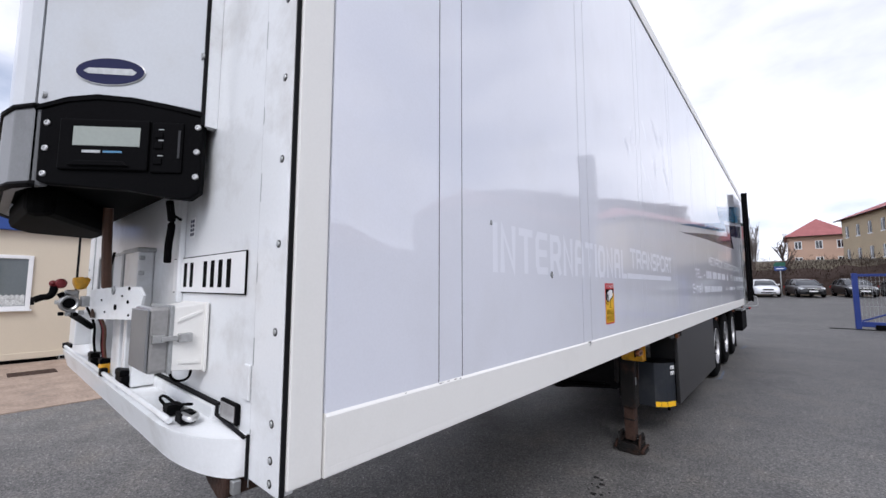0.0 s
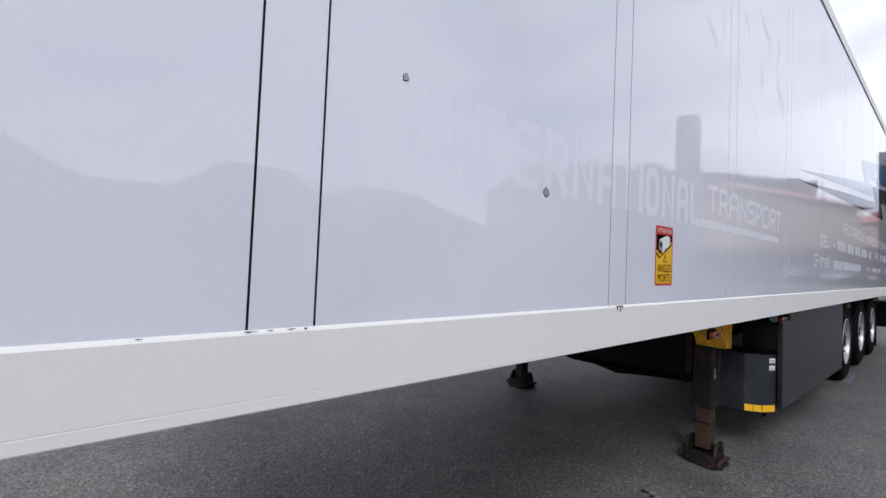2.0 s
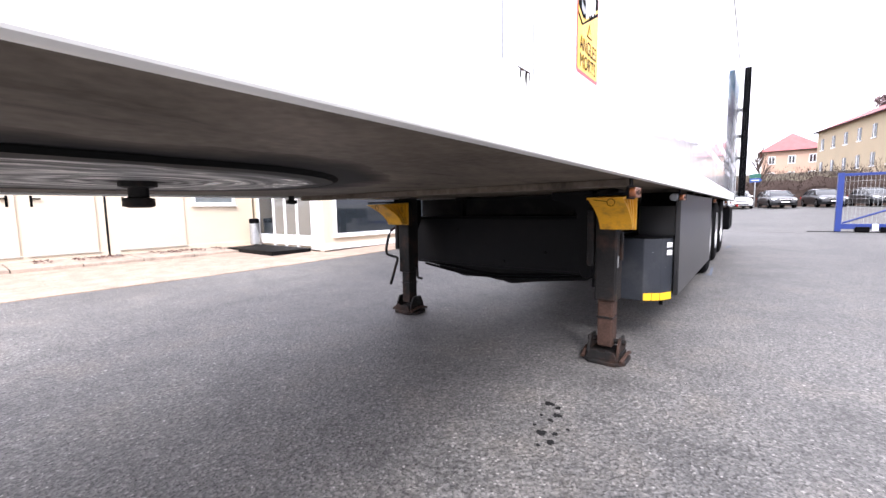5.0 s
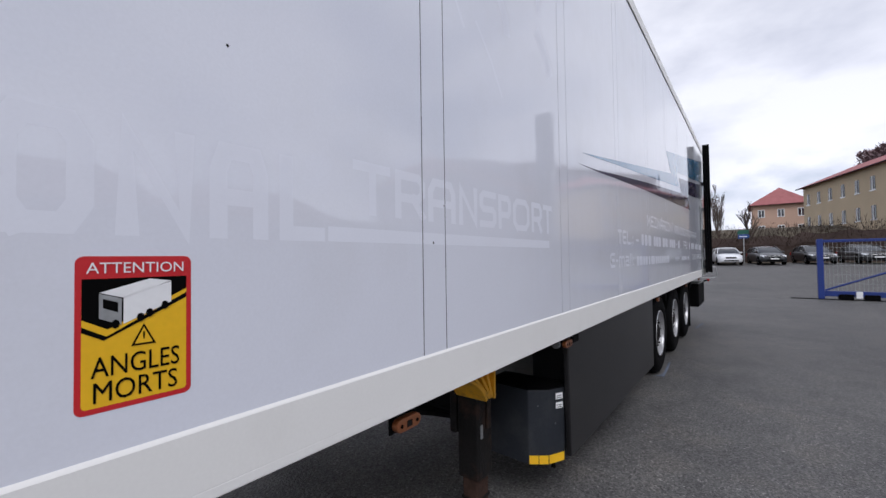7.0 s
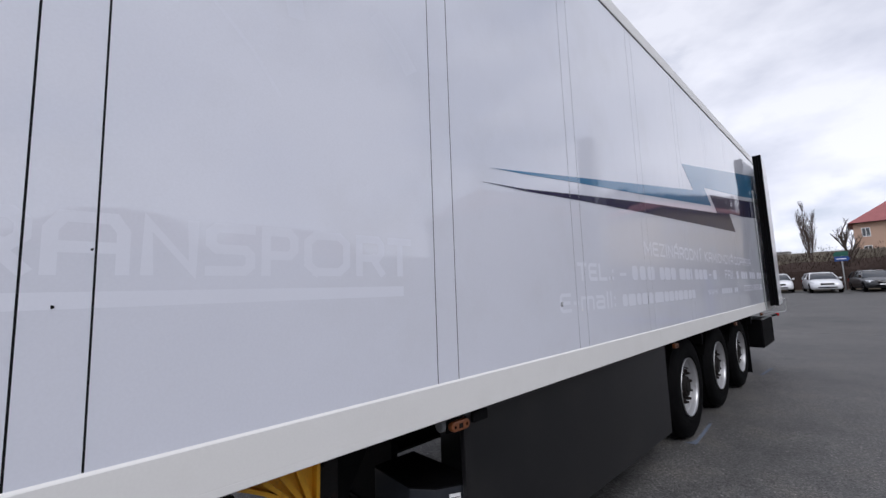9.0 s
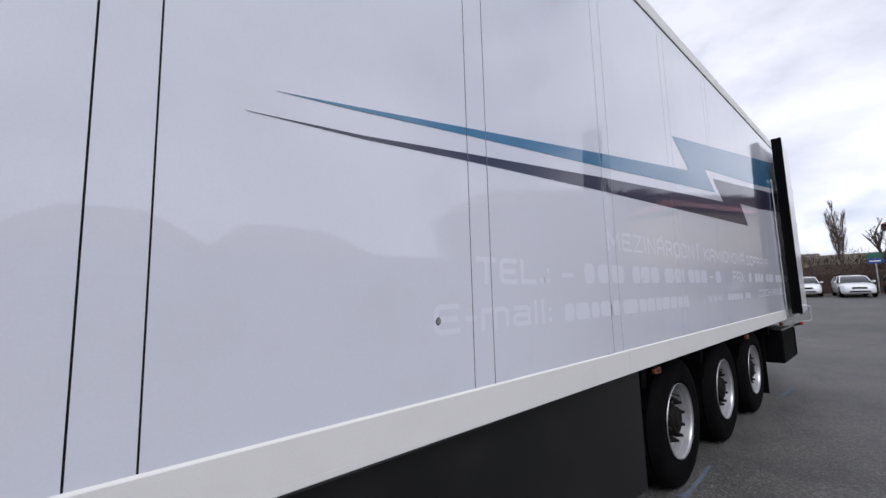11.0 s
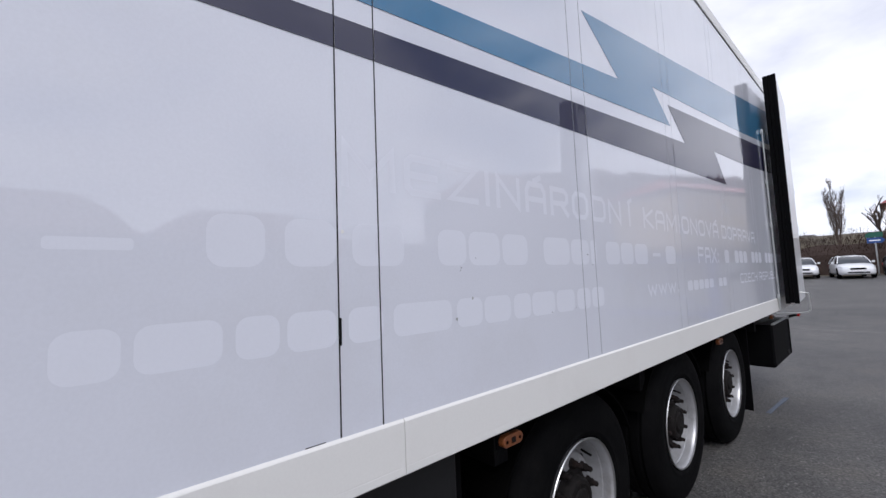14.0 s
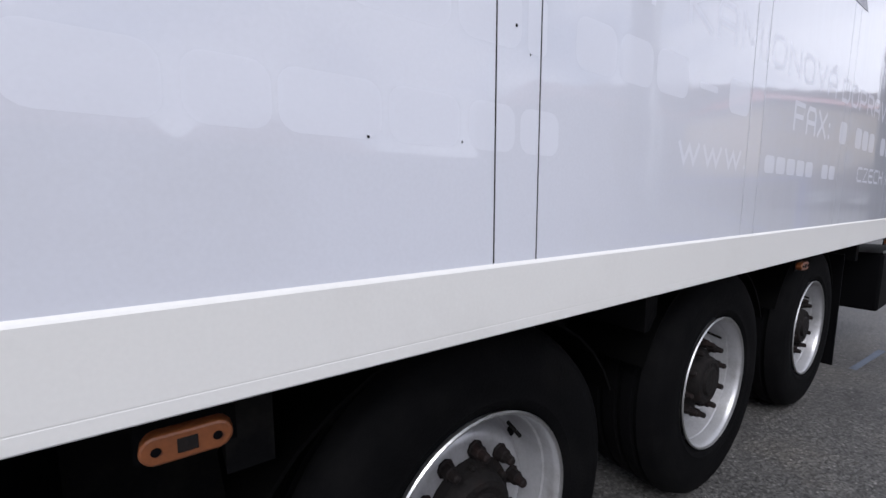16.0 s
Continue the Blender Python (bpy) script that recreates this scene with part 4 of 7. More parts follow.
for px, py, pz in ((-1.105, 4.656, 0.68), (-1.035, 4.737, 0.57)):
    part("chip", spin([(-0.002, 0.0001), (-0.0015, 0.0022), (0.003, 0.003)], (px, py, pz), "y", 6), M_GALV, tool)
part("drain", cyl((-1.06, 4.76, 0), "z", 0.295, 0.336, 0.013, 10), M_BLACK, tool)

skirt = [(4.80, 0.365), (7.40, 0.34), (7.40, 1.085), (4.785, 1.085)]
part("side_skirt", prism(skirt, "x", -0.995, -0.962, 0.006), M_SKIRT, trailer, "dark grey flat side skirt")
part("skirt_return", box(-1.25, -0.997, 4.905, 4.93, 0.36, 1.0, 0.003), M_SKIRT, trailer)
part("skirt_back", box(-1.3, -1.0, 7.42, 7.455, 0.4, 1.05), M_BLACK, trailer)
part("skirt_hinge", box(-1.0, -0.945, 4.83, 4.93, 1.04, 1.085, 0.006), M_CHASSIS, trailer)
part("skirt_pin", cyl((-0.992, 0, 1.058), "y", 4.66, 4.83, 0.026, 18, bev=0.004), M_APRON, trailer, "grey hinge tube of the skirt", True)
for y in (5.6, 6.2, 6.9, 7.35):
    part("skirt_bracket", box(-1.02, -0.975, y - 0.02, y + 0.02, 1.035, RB + 0.01, 0.003), M_CHASSIS, trailer)

# wheels
AXLES = ((8.272, 0.560), (9.577, 0.588), (10.878, 0.599))
WHEEL_X = -1.214


def wheel(y, cz):
    cx = WHEEL_X
    w = group_part("wheel", (cx, y, cz), trailer, "single wide truck wheel with a silver rim and rusty hub")
    prof = [(-0.15, 0.282), (-0.185, 0.30), (-0.19, 0.37), (-0.19, 0.43), (-0.178, 0.468), (-0.15, 0.497)]
    for g in (-0.105, -0.037, 0.037, 0.105):
        prof += [(g - 0.012, 0.512), (g - 0.008, 0.497), (g + 0.008, 0.497), (g + 0.012, 0.512)]
    prof += [(0.15, 0.497), (0.166, 0.488), (0.178, 0.468), (0.186, 0.444), (0.1885, 0.436), (0.1885, 0.43), (0.191, 0.42), (0.193, 0.395), (0.191, 0.36), (0.186, 0.33), (0.1875, 0.326), (0.186, 0.322), (0.178, 0.305), (0.165, 0.288)]
    part("tyre", spin(prof, (cx, y, cz), "x", 72, caps=False), M_RUBBER, w, "", True)
    barrel = [(0.152, 0.279), (0.168, 0.284), (0.179, 0.290), (0.183, 0.2905), (0.182, 0.286), (0.176, 0.281), (0.160, 0.277), (0.128, 0.274), (0.124, 0.2685), (0.085, 0.263), (0.058, 0.256), (0.048, 0.247)]
    disc = [(0.044, 0.238), (0.048, 0.229), (0.062, 0.222), (0.082, 0.214), (0.096, 0.203), (0.103, 0.19), (0.105, 0.178), (0.105, 0.10)]
    part("rim", spin(barrel + disc, (cx, y, cz), "x", 72, caps=False), M_ALU, w, "dull silver dished rim", True)
    part("rim_flange", spin([(0.172, 0.288), (0.182, 0.2935), (0.187, 0.290), (0.1835, 0.2835)], (cx, y, cz), "x", 72, caps=False), M_STEEL, w, "bright worn rim edge", True)
    part("hub", spin([(0.1, 0.138), (0.109, 0.137), (0.113, 0.126), (0.117, 0.113), (0.15, 0.106), (0.16, 0.098), (0.162, 0.082), (0.158, 0.076), (0.158, 0.064), (0.17, 0.058), (0.173, 0.0001)], (cx, y, cz), "x", 28), M_RUST, w, "rusty brown hub", True)
    for k in range(10):
        a = 2 * math.pi * (k + 0.3) / 10
        c = (cx, y + 0.158 * math.cos(a), cz + 0.158 * math.sin(a))
        part("wheel_nut", spin([(0.102, 0.026), (0.110, 0.026), (0.113, 0.0205), (0.134, 0.0195), (0.1365, 0.0145), (0.158, 0.0125), (0.162, 0.0085), (0.164, 0.0001)], c, "x", 8), M_NUT, w, "rusty brown wheel nut")
    for k in range(6):
        a = 2 * math.pi * (k + 0.5) / 6
        c = (cx, y + 0.121 * math.cos(a), cz + 0.121 * math.sin(a))
        part("hub_bolt", spin([(0.11, 0.0095), (0.13, 0.0095), (0.133, 0.007), (0.133, 0.0001)], c, "x", 6), M_RUST, w)
    for k in range(10):
        a = 2 * math.pi * (k + 0.8) / 10
        c = (cx, y + 0.2385 * math.cos(a), cz + 0.2385 * math.sin(a))
        part("vent_hole", cyl(c, "x", 0.03, 0.0505, 0.0165, 12), M_INK, w)
    part("valve", tube([(cx + 0.07, y + 0.175, cz + 0.165), (cx + 0.13, y + 0.165, cz + 0.155)], 0.006), M_CHASSIS, w)
    part("brake_drum", cyl((cx, y, cz), "x", -0.3, -0.06, 0.2, 28), M_CHASSIS, w)
    return w


first = wheel(*AXLES[0])
for y, WZ in AXLES:
    if y != AXLES[0][0]:
        copy_thing(first, pose(WHEEL_X, y, WZ))
    copy_thing(first, pose(-4.44 - WHEEL_X, y, WZ, 0, 0, 180))
    part("axle", cyl((0, y, WZ), "x", -2.95, -1.5, 0.075, 18), M_CHASSIS, trailer)
    for x0 in (-1.415, -3.44):
        arc = [(y + 0.6 * math.cos(a), WZ + 0.535 * math.sin(a)) for a in [math.pi * (0.12 + 0.76 * i / 14) for i in range(15)]]
        arc += [(y + (py - y) * 0.985, WZ + (pz - WZ) * 0.988) for py, pz in arc[::-1]]
        # Unseen mudguards, ink black so that they merge into the shade over the wheels.
        part("mudguard", prism(arc, "x", x0 + (0.03 if x0 < -2 else 0), x0 + (0.41 if x0 < -2 else 0.36)), M_INK, trailer, "curved mudguard, ink black to merge with the shade")
    part("suspension_arm", prism([(y - 0.6, 0.62), (y - 0.5, 0.7), (y + 0.1, 0.64), (y + 0.45, 0.5), (y + 0.4, 0.4), (y, 0.47)], "x", -1.6, -1.5, 0.01), M_CHASSIS, trailer)
for x0 in (-1.42, -3.43):
    part("mud_flap", box(x0, x0 + 0.375, 11.62, 11.635, 0.17, 1.0, 0.004), M_BLACK, trailer, "black rubber mud flap")
# Black sheet added to stand for the deep shade behind the wheels.
part("shade_sheet", box(-1.46, -1.44, 7.3, 11.85, 0.3, RB), M_CHASSIS, trailer)


def marker_lamp(y, z, w=0.11):
    lamp = group_part("marker_lamp", (-0.95, y, z), trailer, "amber side marker lamp below the rail")
    n = 16
    r = 0.021
    outline = [(y + math.copysign(w / 2 - r, math.cos(a)) + r * math.cos(a), z + r * math.sin(a)) for a in [2 * math.pi * (i + 0.5) / n for i in range(n)]]
    part("lens", prism(outline, "x", -0.962, -0.936, 0.004), M_AMBER, lamp)
    for dy in (-0.32, 0.32):
        part("screw", cyl((0, y + dy * w, z), "x", -0.938, -0.934, 0.006, 10), M_BLACK, lamp)
    part("reflector", box(-0.938, -0.9345, y - 0.012, y + 0.012, z - 0.01, z + 0.01, 0.001), M_RUST, lamp)
    part("bracket", prism([(y - w / 2 - 0.006, z - 0.026), (y + w / 2 + 0.006, z - 0.026), (y + w / 2 + 0.006, z + 0.024), (y + 0.02, z + 0.03), (y + 0.02, RB + 0.01), (y - 0.02, RB + 0.01), (y - 0.02, z + 0.03), (y - w / 2 - 0.006, z + 0.024)], "x", -0.968, -0.962), M_BLACK, lamp)


for y in (3.35, 4.74, 7.657, 10.27, 12.4):
    marker_lamp(y, 1.055)

# rear: underrun box, open door, rear frame
tail = group_part("rear_box", (-1.2, 13.0, 0.4), trailer, "black plastic box under the trailer's tail")
part("case", box(-1.5, -0.965, 12.45, 13.5, 0.462, 0.95, 0.02), M_BLACK, tail)
part("lid", box(-1.45, -0.955, 13.5, 13.525, 0.48, 0.93, 0.01), M_BLACK, tail)
part("plate", box(-0.968, -0.958, 13.25, 13.42, 0.5, 0.545, 0.003), M_RUST, tail, "small dull yellow plate")
part("bracket", box(-0.975, -0.945, 12.45, 13.5, 0.953, 0.97, 0.003), M_GALV, tail)
part("rear_lamp", cyl((-0.88, 13.62, 0.98), "x", -0.03, 0.03, 0.026, 14, bev=0.006), M_RED, tail, "small red rear lamp")
part("lamp_arm", tube([(-0.95, 13.45, 0.96), (-0.88, 13.62, 0.98)], 0.018), M_BLACK, tail)
part("rod_loop", tube([(-0.93, 12.5, 1.085), (-0.75, 12.75, 1.075), (-0.685, 12.88, 1.078), (-0.665, 12.92, 1.10), (-0.662, 12.94, 1.27), (-0.672, 12.93, 1.30), (-0.74, 12.9, 1.31)], 0.008), M_STEEL, tail, "thin bent steel rod", True)
part("rear_frame", box(FAR, S - 0.001, REAR - 0.045, REAR + 0.02, RB, ROOF + 0.09, 0.004), M_GALV, trailer, "steel rear door frame")
door = group_part("rear_door", (-0.82, 13.0, 1.2), trailer, "open rear door folded back along the side, black-edged")
part("leaf", prism([(-0.838, 12.64), (-0.722, 12.64), (-0.798, REAR - 0.02), (-0.885, REAR - 0.02)], "z", 1.2, 3.92, 0.004), M_FRONT, door, "white outer face of the door leaf")
for x, w, dz in ((-0.842, 0.043, 0.0), (-0.797, 0.032, 0.012), (-0.763, 0.045, 0.004)):
    part("edge_seal", box(x, x + w, 12.60, 12.64, 1.19 + dz, 3.935, 0.006), M_BLACK, door, "black rubber edge seal")
part("lock_rod", cyl((-0.898, 12.615, 0), "z", 1.12, 3.3, 0.009, 12), M_GALV, door, "galvanised lock rod")
for z in (1.25, 2.1, 2.62, 3.24):
    part("rod_guide", box(-0.914, -0.886, 12.59, 12.64, z, z + 0.05, 0.004), M_GALV, door)
    part("hinge", box(-0.92, -0.80, REAR - 0.05, REAR + 0.035, z, z + 0.08, 0.006), M_GALV, door)
part("second_door", box(FAR + 0.02, -2.24, REAR + 0.02, REAR + 0.07, RB + 0.05, ROOF + 0.06, 0.006), M_FRONT, trailer, "white closed rear door leaf")
for x in (-3.2, -2.5):
    part("lock_rod", cyl((x, REAR + 0.09, 0), "z", RB, ROOF + 0.08, 0.014, 12), M_GALV, trailer)


# graphics on the side
def cut_at_seams(bm):
    for y in SEAMS:
        geom = bm.verts[:] + bm.edges[:] + bm.faces[:]
        bmesh.ops.bisect_plane(bm, geom=geom, plane_co=(0, y - 0.0024, 0), plane_no=(0, 1, 0))
        geom = bm.verts[:] + bm.edges[:] + bm.faces[:]
        bmesh.ops.bisect_plane(bm, geom=geom, plane_co=(0, y + 0.0024, 0), plane_no=(0, 1, 0))
        gone = [f for f in bm.faces if abs(f.calc_center_median().y - y) < 0.0023]
        if gone:
            bmesh.ops.delete(bm, geom=gone, context="FACES")
    return bm


TEAL = [(5.002, 2.238), (5.293, 2.273), (5.79, 2.336), (6.98, 2.486), (8.705, 2.702), (8.335, 2.941), (9.77, 3.157), (11.546, 3.428), (13.78, 3.765), (13.78, 3.29), (11.496, 3.031), (9.2, 2.808), (9.48, 2.614), (8.926, 2.567), (6.969, 2.398), (5.793, 2.304), (5.293, 2.259)]
NAVY = [(4.919, 2.154), (5.295, 2.175), (5.796, 2.223), (6.978, 2.330), (8.902, 2.486), (9.755, 2.55), (9.459, 2.758), (10.519, 2.865), (11.598, 2.978), (13.78, 3.211), (13.78, 2.888), (11.54, 2.692), (10.513, 2.63), (10.815, 2.382), (6.966, 2.242), (5.795, 2.190), (5.295, 2.163)]
stripes = group_part("side_graphics", (S, 9.0, 2.6), trailer, "teal and navy lightning stripes on the white side")
part("stripe", cut_at_seams(prism(TEAL, "x", S + 0.0004, S + 0.0016)), M_TEAL, stripes, "teal vinyl stripe with a lightning kink")
part("stripe", cut_at_seams(prism(NAVY, "x", S + 0.0004, S + 0.0016)), M_NAVY, stripes, "dark navy vinyl stripe with a lightning kink")

ghost = group_part("ghost_lettering", (S, 5.0, 1.6), trailer, "faint pale traces of removed white lettering")


def on_side(y, z):
    return Matrix(((0, 0, 1, S + 0.00003), (1, 0, 0, y), (0, 1, 0, z), (0, 0, 0, 1)))


def letters_apart(bm, material, parent, join=True):
    """Each letter as a mesh of its own: islands that overlap lengthwise, as a vowel and its accent, stay together."""
    todo, islands = set(bm.faces), []
    while todo:
        stack, got = [todo.pop()], []
        while stack:
            f = stack.pop()
            got.append(f)
            for e in f.edges:
                for g in e.link_faces:
                    if g in todo:
                        todo.discard(g)
                        stack.append(g)
        ys = [v.co.y for f in got for v in f.verts]
        islands.append([min(ys), max(ys), got])
    groups = []
    for lo, hi, fs in sorted(islands, key=lambda i: i[0]):
        if join and groups and lo < groups[-1][1] - 0.25 * (hi - lo):
            groups[-1][1] = max(hi, groups[-1][1])
            groups[-1][2] += fs
        else:
            groups.append([lo, hi, list(fs)])
    for lo, hi, fs in groups:
        one, known = bmesh.new(), {}
        for v in {v for f in fs for v in f.verts}:
            known[v] = one.verts.new(v.co)
        for f in fs:
            one.faces.new([known[v] for v in f.verts])
        part("letter", one, material, parent)
    bm.free()


# wide squared capitals as strokes on a unit box, round corners given as extra points
GLYPHS = {
    "A": [[(0, 0), (0, 0.75), (0.15, 1), (0.85, 1), (1, 0.75), (1, 0)], [(0, 0.42), (1, 0.42)]],
    "B": [[(0, 0), (0, 1), (0.8, 1), (0.95, 0.85), (0.95, 0.65), (0.8, 0.52), (0, 0.52)], [(0.8, 0.52), (1, 0.38), (1, 0.15), (0.85, 0), (0, 0)]],
    "C": [[(1, 1), (0.15, 1), (0, 0.8), (0, 0.2), (0.15, 0), (1, 0)]],
    "D": [[(0, 0), (0, 1), (0.8, 1), (1, 0.8), (1, 0.2), (0.8, 0), (0, 0)]],
    "E": [[(1, 1), (0.15, 1), (0, 0.85), (0, 0.15), (0.15, 0), (1, 0)], [(0, 0.5), (0.9, 0.5)]],
    "F": [[(1, 1), (0, 1), (0, 0)], [(0, 0.5), (0.85, 0.5)]],
    "H": [[(0, 0), (0, 1)], [(1, 0), (1, 1)], [(0, 0.5), (1, 0.5)]],
    "I": [[(0.5, 0), (0.5, 1)]],
    "K": [[(0, 0), (0, 1)], [(1, 1), (0.08, 0.5), (1, 0)]],
    "L": [[(0, 1), (0, 0), (1, 0)]],
    "M": [[(0, 0), (0, 1), (0.5, 0.25), (1, 1), (1, 0)]],
    "N": [[(0, 0), (0, 1), (1, 0), (1, 1)]],
    "O": [[(0.2, 0), (0, 0.2), (0, 0.8), (0.2, 1), (0.8, 1), (1, 0.8), (1, 0.2), (0.8, 0), (0.2, 0)]],
    "P": [[(0, 0), (0, 1), (0.82, 1), (1, 0.85), (1, 0.55), (0.82, 0.4), (0, 0.4)]],
    "R": [[(0, 0), (0, 1), (0.82, 1), (1, 0.85), (1, 0.58), (0.82, 0.43), (0, 0.43)], [(0.6, 0.43), (1, 0)]],
    "S": [[(1, 1), (0.15, 1), (0, 0.88), (0, 0.62), (0.15, 0.5), (0.85, 0.5), (1, 0.38), (1, 0.12), (0.85, 0), (0, 0)]],
    "T": [[(0, 1), (0.5, 1), (1, 1)], [(0.5, 1), (0.5, 0)]],
    "U": [[(0, 1), (0, 0.2), (0.2, 0), (0.8, 0), (1, 0.2), (1, 1)]],
    "V": [[(0, 1), (0.5, 0), (1, 1)]],
    "X": [[(0, 0), (0.5, 0.5), (1, 1)], [(0, 1), (0.5, 0.5), (1, 0)]],
    "Z": [[(0, 1), (1, 1), (0, 0), (1, 0)]],
    "m": [[(0, 0), (0, 0.76)], [(0, 0.76), (0.4, 0.76), (0.5, 0.66), (0.5, 0)], [(0.5, 0.66), (0.56, 0.76), (0.9, 0.76), (1, 0.66), (1, 0)]],
    "a": [[(0.05, 0.76), (0.85, 0.76), (1, 0.64), (1, 0), (0.15, 0), (0, 0.1), (0, 0.3), (0.15, 0.42), (1, 0.42)]],
    "i": [[(0.5, 0), (0.5, 0.74)], [(0.5, 0.9), (0.5, 1)]],
    "l": [[(0.5, 0), (0.5, 1)]],
    "w": [[(0, 0.9), (0.25, 0), (0.5, 0.8), (0.75, 0), (1, 0.9)]],
    "-": [[(0, 0.45), (1, 0.45)]],
    ".": [[(0.4, 0.06), (0.6, 0.06)]],
    ":": [[(0.4, 0.06), (0.6, 0.06)], [(0.4, 0.6), (0.6, 0.6)]],
}
ACCENTS = {"Á": "A", "Í": "I"}
NARROW = {"I": 0.22, "i": 0.22, "l": 0.22, ".": 0.25, ":": 0.25, "-": 0.5, "m": 1.35, "M": 1.2, "w": 1.25}


def stroke(bm, pts, pen, x):
    """A flat ribbon with mitred corners along a line."""
    rows = []
    for i, p in enumerate(pts):
        a = (p - pts[i - 1]).normalized() if i else (pts[1] - p).normalized()
        b = (pts[i + 1] - p).normalized() if i < len(pts) - 1 else a
        na, nb = Vector((-a.y, a.x)), Vector((-b.y, b.x))
        n = na + nb
        n = na if n.length < 0.2 else n.normalized()
        n = n * (pen / 2) * min(1.9, 1 / max(0.3, n.dot(na)))
        p = p - a * pen / 2 if i == 0 else p + b * pen / 2 if i == len(pts) - 1 else p
        rows.append([bm.verts.new((x + 0.000012 * i, p.x + e * n.x, p.y + e * n.y)) for e in (1, -1)])
    for p, q in zip(rows, rows[1:]):
        bm.faces.new((p[0], p[1], q[1], q[0]))
    return rows


def glyph(c, y0, y1, z, h, pen):
    """One flat letter of even strokes between y0 and y1, standing on z."""
    bm = bmesh.new()
    base = ACCENTS.get(c, c)
    wy, hz = max(1e-4, y1 - y0 - pen), h - pen
    done = []
    for k, line in enumerate(GLYPHS[base] + ([[(0.45, 1.14), (0.75, 1.3)]] if c in ACCENTS else [])):
        pts = [Vector((y0 + pen / 2 + wy * u, z + pen / 2 + hz * v)) for u, v in line]
        rows = stroke(bm, pts, pen, S + 0.00005 + 0.00014 * k)
        if done and c not in "i:" and line[0][1] < 1.1:
            pairs = [(v, r) for v in done for r in rows if abs((r[0].co - v.co).cross(r[1].co - v.co).x) > 0.2 * pen * pen]
            near, row = min(pairs, key=lambda e: (e[0].co - (e[1][0].co + e[1][1].co) / 2).length)
            bm.faces.new((row[0], row[1], near))
        done += [v for r in rows for v in r]
    letters_apart(cut_at_seams(bm), M_GHOST, ghost, False)


def words(text, y0, y1, z, h, pen):
    """A line of letters spread from y0 to y1."""
    wide = [0.45 if c == " " else NARROW.get(c, 1.0) for c in text]
    unit = (y1 - y0) / (sum(wide) + 0.22 * (len(text) - 1))
    y = y0
    for c, w in zip(text, wide):
        if c != " ":
            glyph(c, y, y + max(w * unit, pen * 1.02), z, h, pen)
        y += (w + 0.22) * unit


def slots(text, edges, z, h, pen):
    for c, (a, b) in zip(text, edges):
        glyph(c, a, b, z, h, pen)


def bar(a, b, z, h):
    """A plain rounded bar in place of a sign that is not to be read."""
    r = 0.3 * min(h, b - a)
    corners = ((b - r, z + h - r, 0), (a + r, z + h - r, 1), (a + r, z + r, 2), (b - r, z + r, 3))
    bm = bmesh.new()
    bm.faces.new([bm.verts.new((S + 0.00006, cy + r * math.cos(math.pi / 2 * (q + k / 4)), cz + r * math.sin(math.pi / 2 * (q + k / 4)))) for cy, cz, q in corners for k in range(5)])
    part("bar", cut_at_seams(bm), M_GHOST, ghost)


def bars(edges, z, h):
    for a, b in edges:
        bar(a, b, z, h)


def even(y0, y1, pattern, gap=0.16):
    """Edges of evenly set signs; a blank is left free."""
    d = (y1 - y0) / len(pattern)
    return [(y0 + d * (i + gap / 2), y0 + d * (i + 1 - gap / 2)) for i, c in enumerate(pattern) if c != " "]


words("INTERNATIONAL", 1.33, 3.03, 1.613, 0.196, 0.034)
slots("TRANSPORT", [(3.12, 3.26), (3.28, 3.42), (3.435, 3.59), (3.611, 3.736), (3.752, 3.882), (3.9, 4.013), (4.032, 4.199), (4.223, 4.345), (4.36, 4.475)], 1.69, 0.148, 0.027)
part("underline", cut_at_seams(box(S + 0.00001, S + 0.00006, 3.04, 4.433, 1.614, 1.652)), M_GHOST, ghost)
words("MEZINÁRODNÍ", 7.003, 8.785, 1.876, 0.126, 0.022)
words("KAMIONOVÁ", 8.898, 10.406, 1.877, 0.122, 0.02)
words("DOPRAVA", 10.508, 11.74, 1.88, 0.118, 0.02)
words("TEL.:", 5.824, 6.36, 1.667, 0.117, 0.023)
bars([(6.464, 6.584)], 1.702, 0.022)
bars([(6.70, 6.815), (6.858, 6.985), (7.03, 7.195), (7.324, 7.446), (7.458, 7.615), (7.63, 7.779), (7.886, 8.08), (8.095, 8.249), (8.266, 8.321), (8.414, 8.565), (8.58, 8.729), (8.748, 8.922), (9.199, 9.366)], 1.67, 0.113)
bars([(8.993, 9.113)], 1.715, 0.02)
words("FAX:", 9.831, 10.36, 1.673, 0.122, 0.02)
bars(even(10.52, 13.3, "o ooo ooo ooo ooo"), 1.675, 0.112)
words("E-mail:", 5.588, 6.36, 1.477, 0.115, 0.021)
bars([(6.477, 6.569), (6.587, 6.731), (6.755, 6.845), (6.862, 6.983), (7.015, 7.118), (7.152, 7.371), (7.393, 7.511), (7.521, 7.66), (7.679, 7.782), (7.79, 7.945), (7.958, 8.098), (8.12, 8.235), (8.25, 8.365)], 1.474, 0.09)
words("www.", 8.887, 9.38, 1.487, 0.072, 0.014)
bars(even(9.544, 10.53, "ooooo oo"), 1.487, 0.068)
words("CZECH REPUBLIC", 10.99, 12.85, 1.488, 0.09, 0.015)

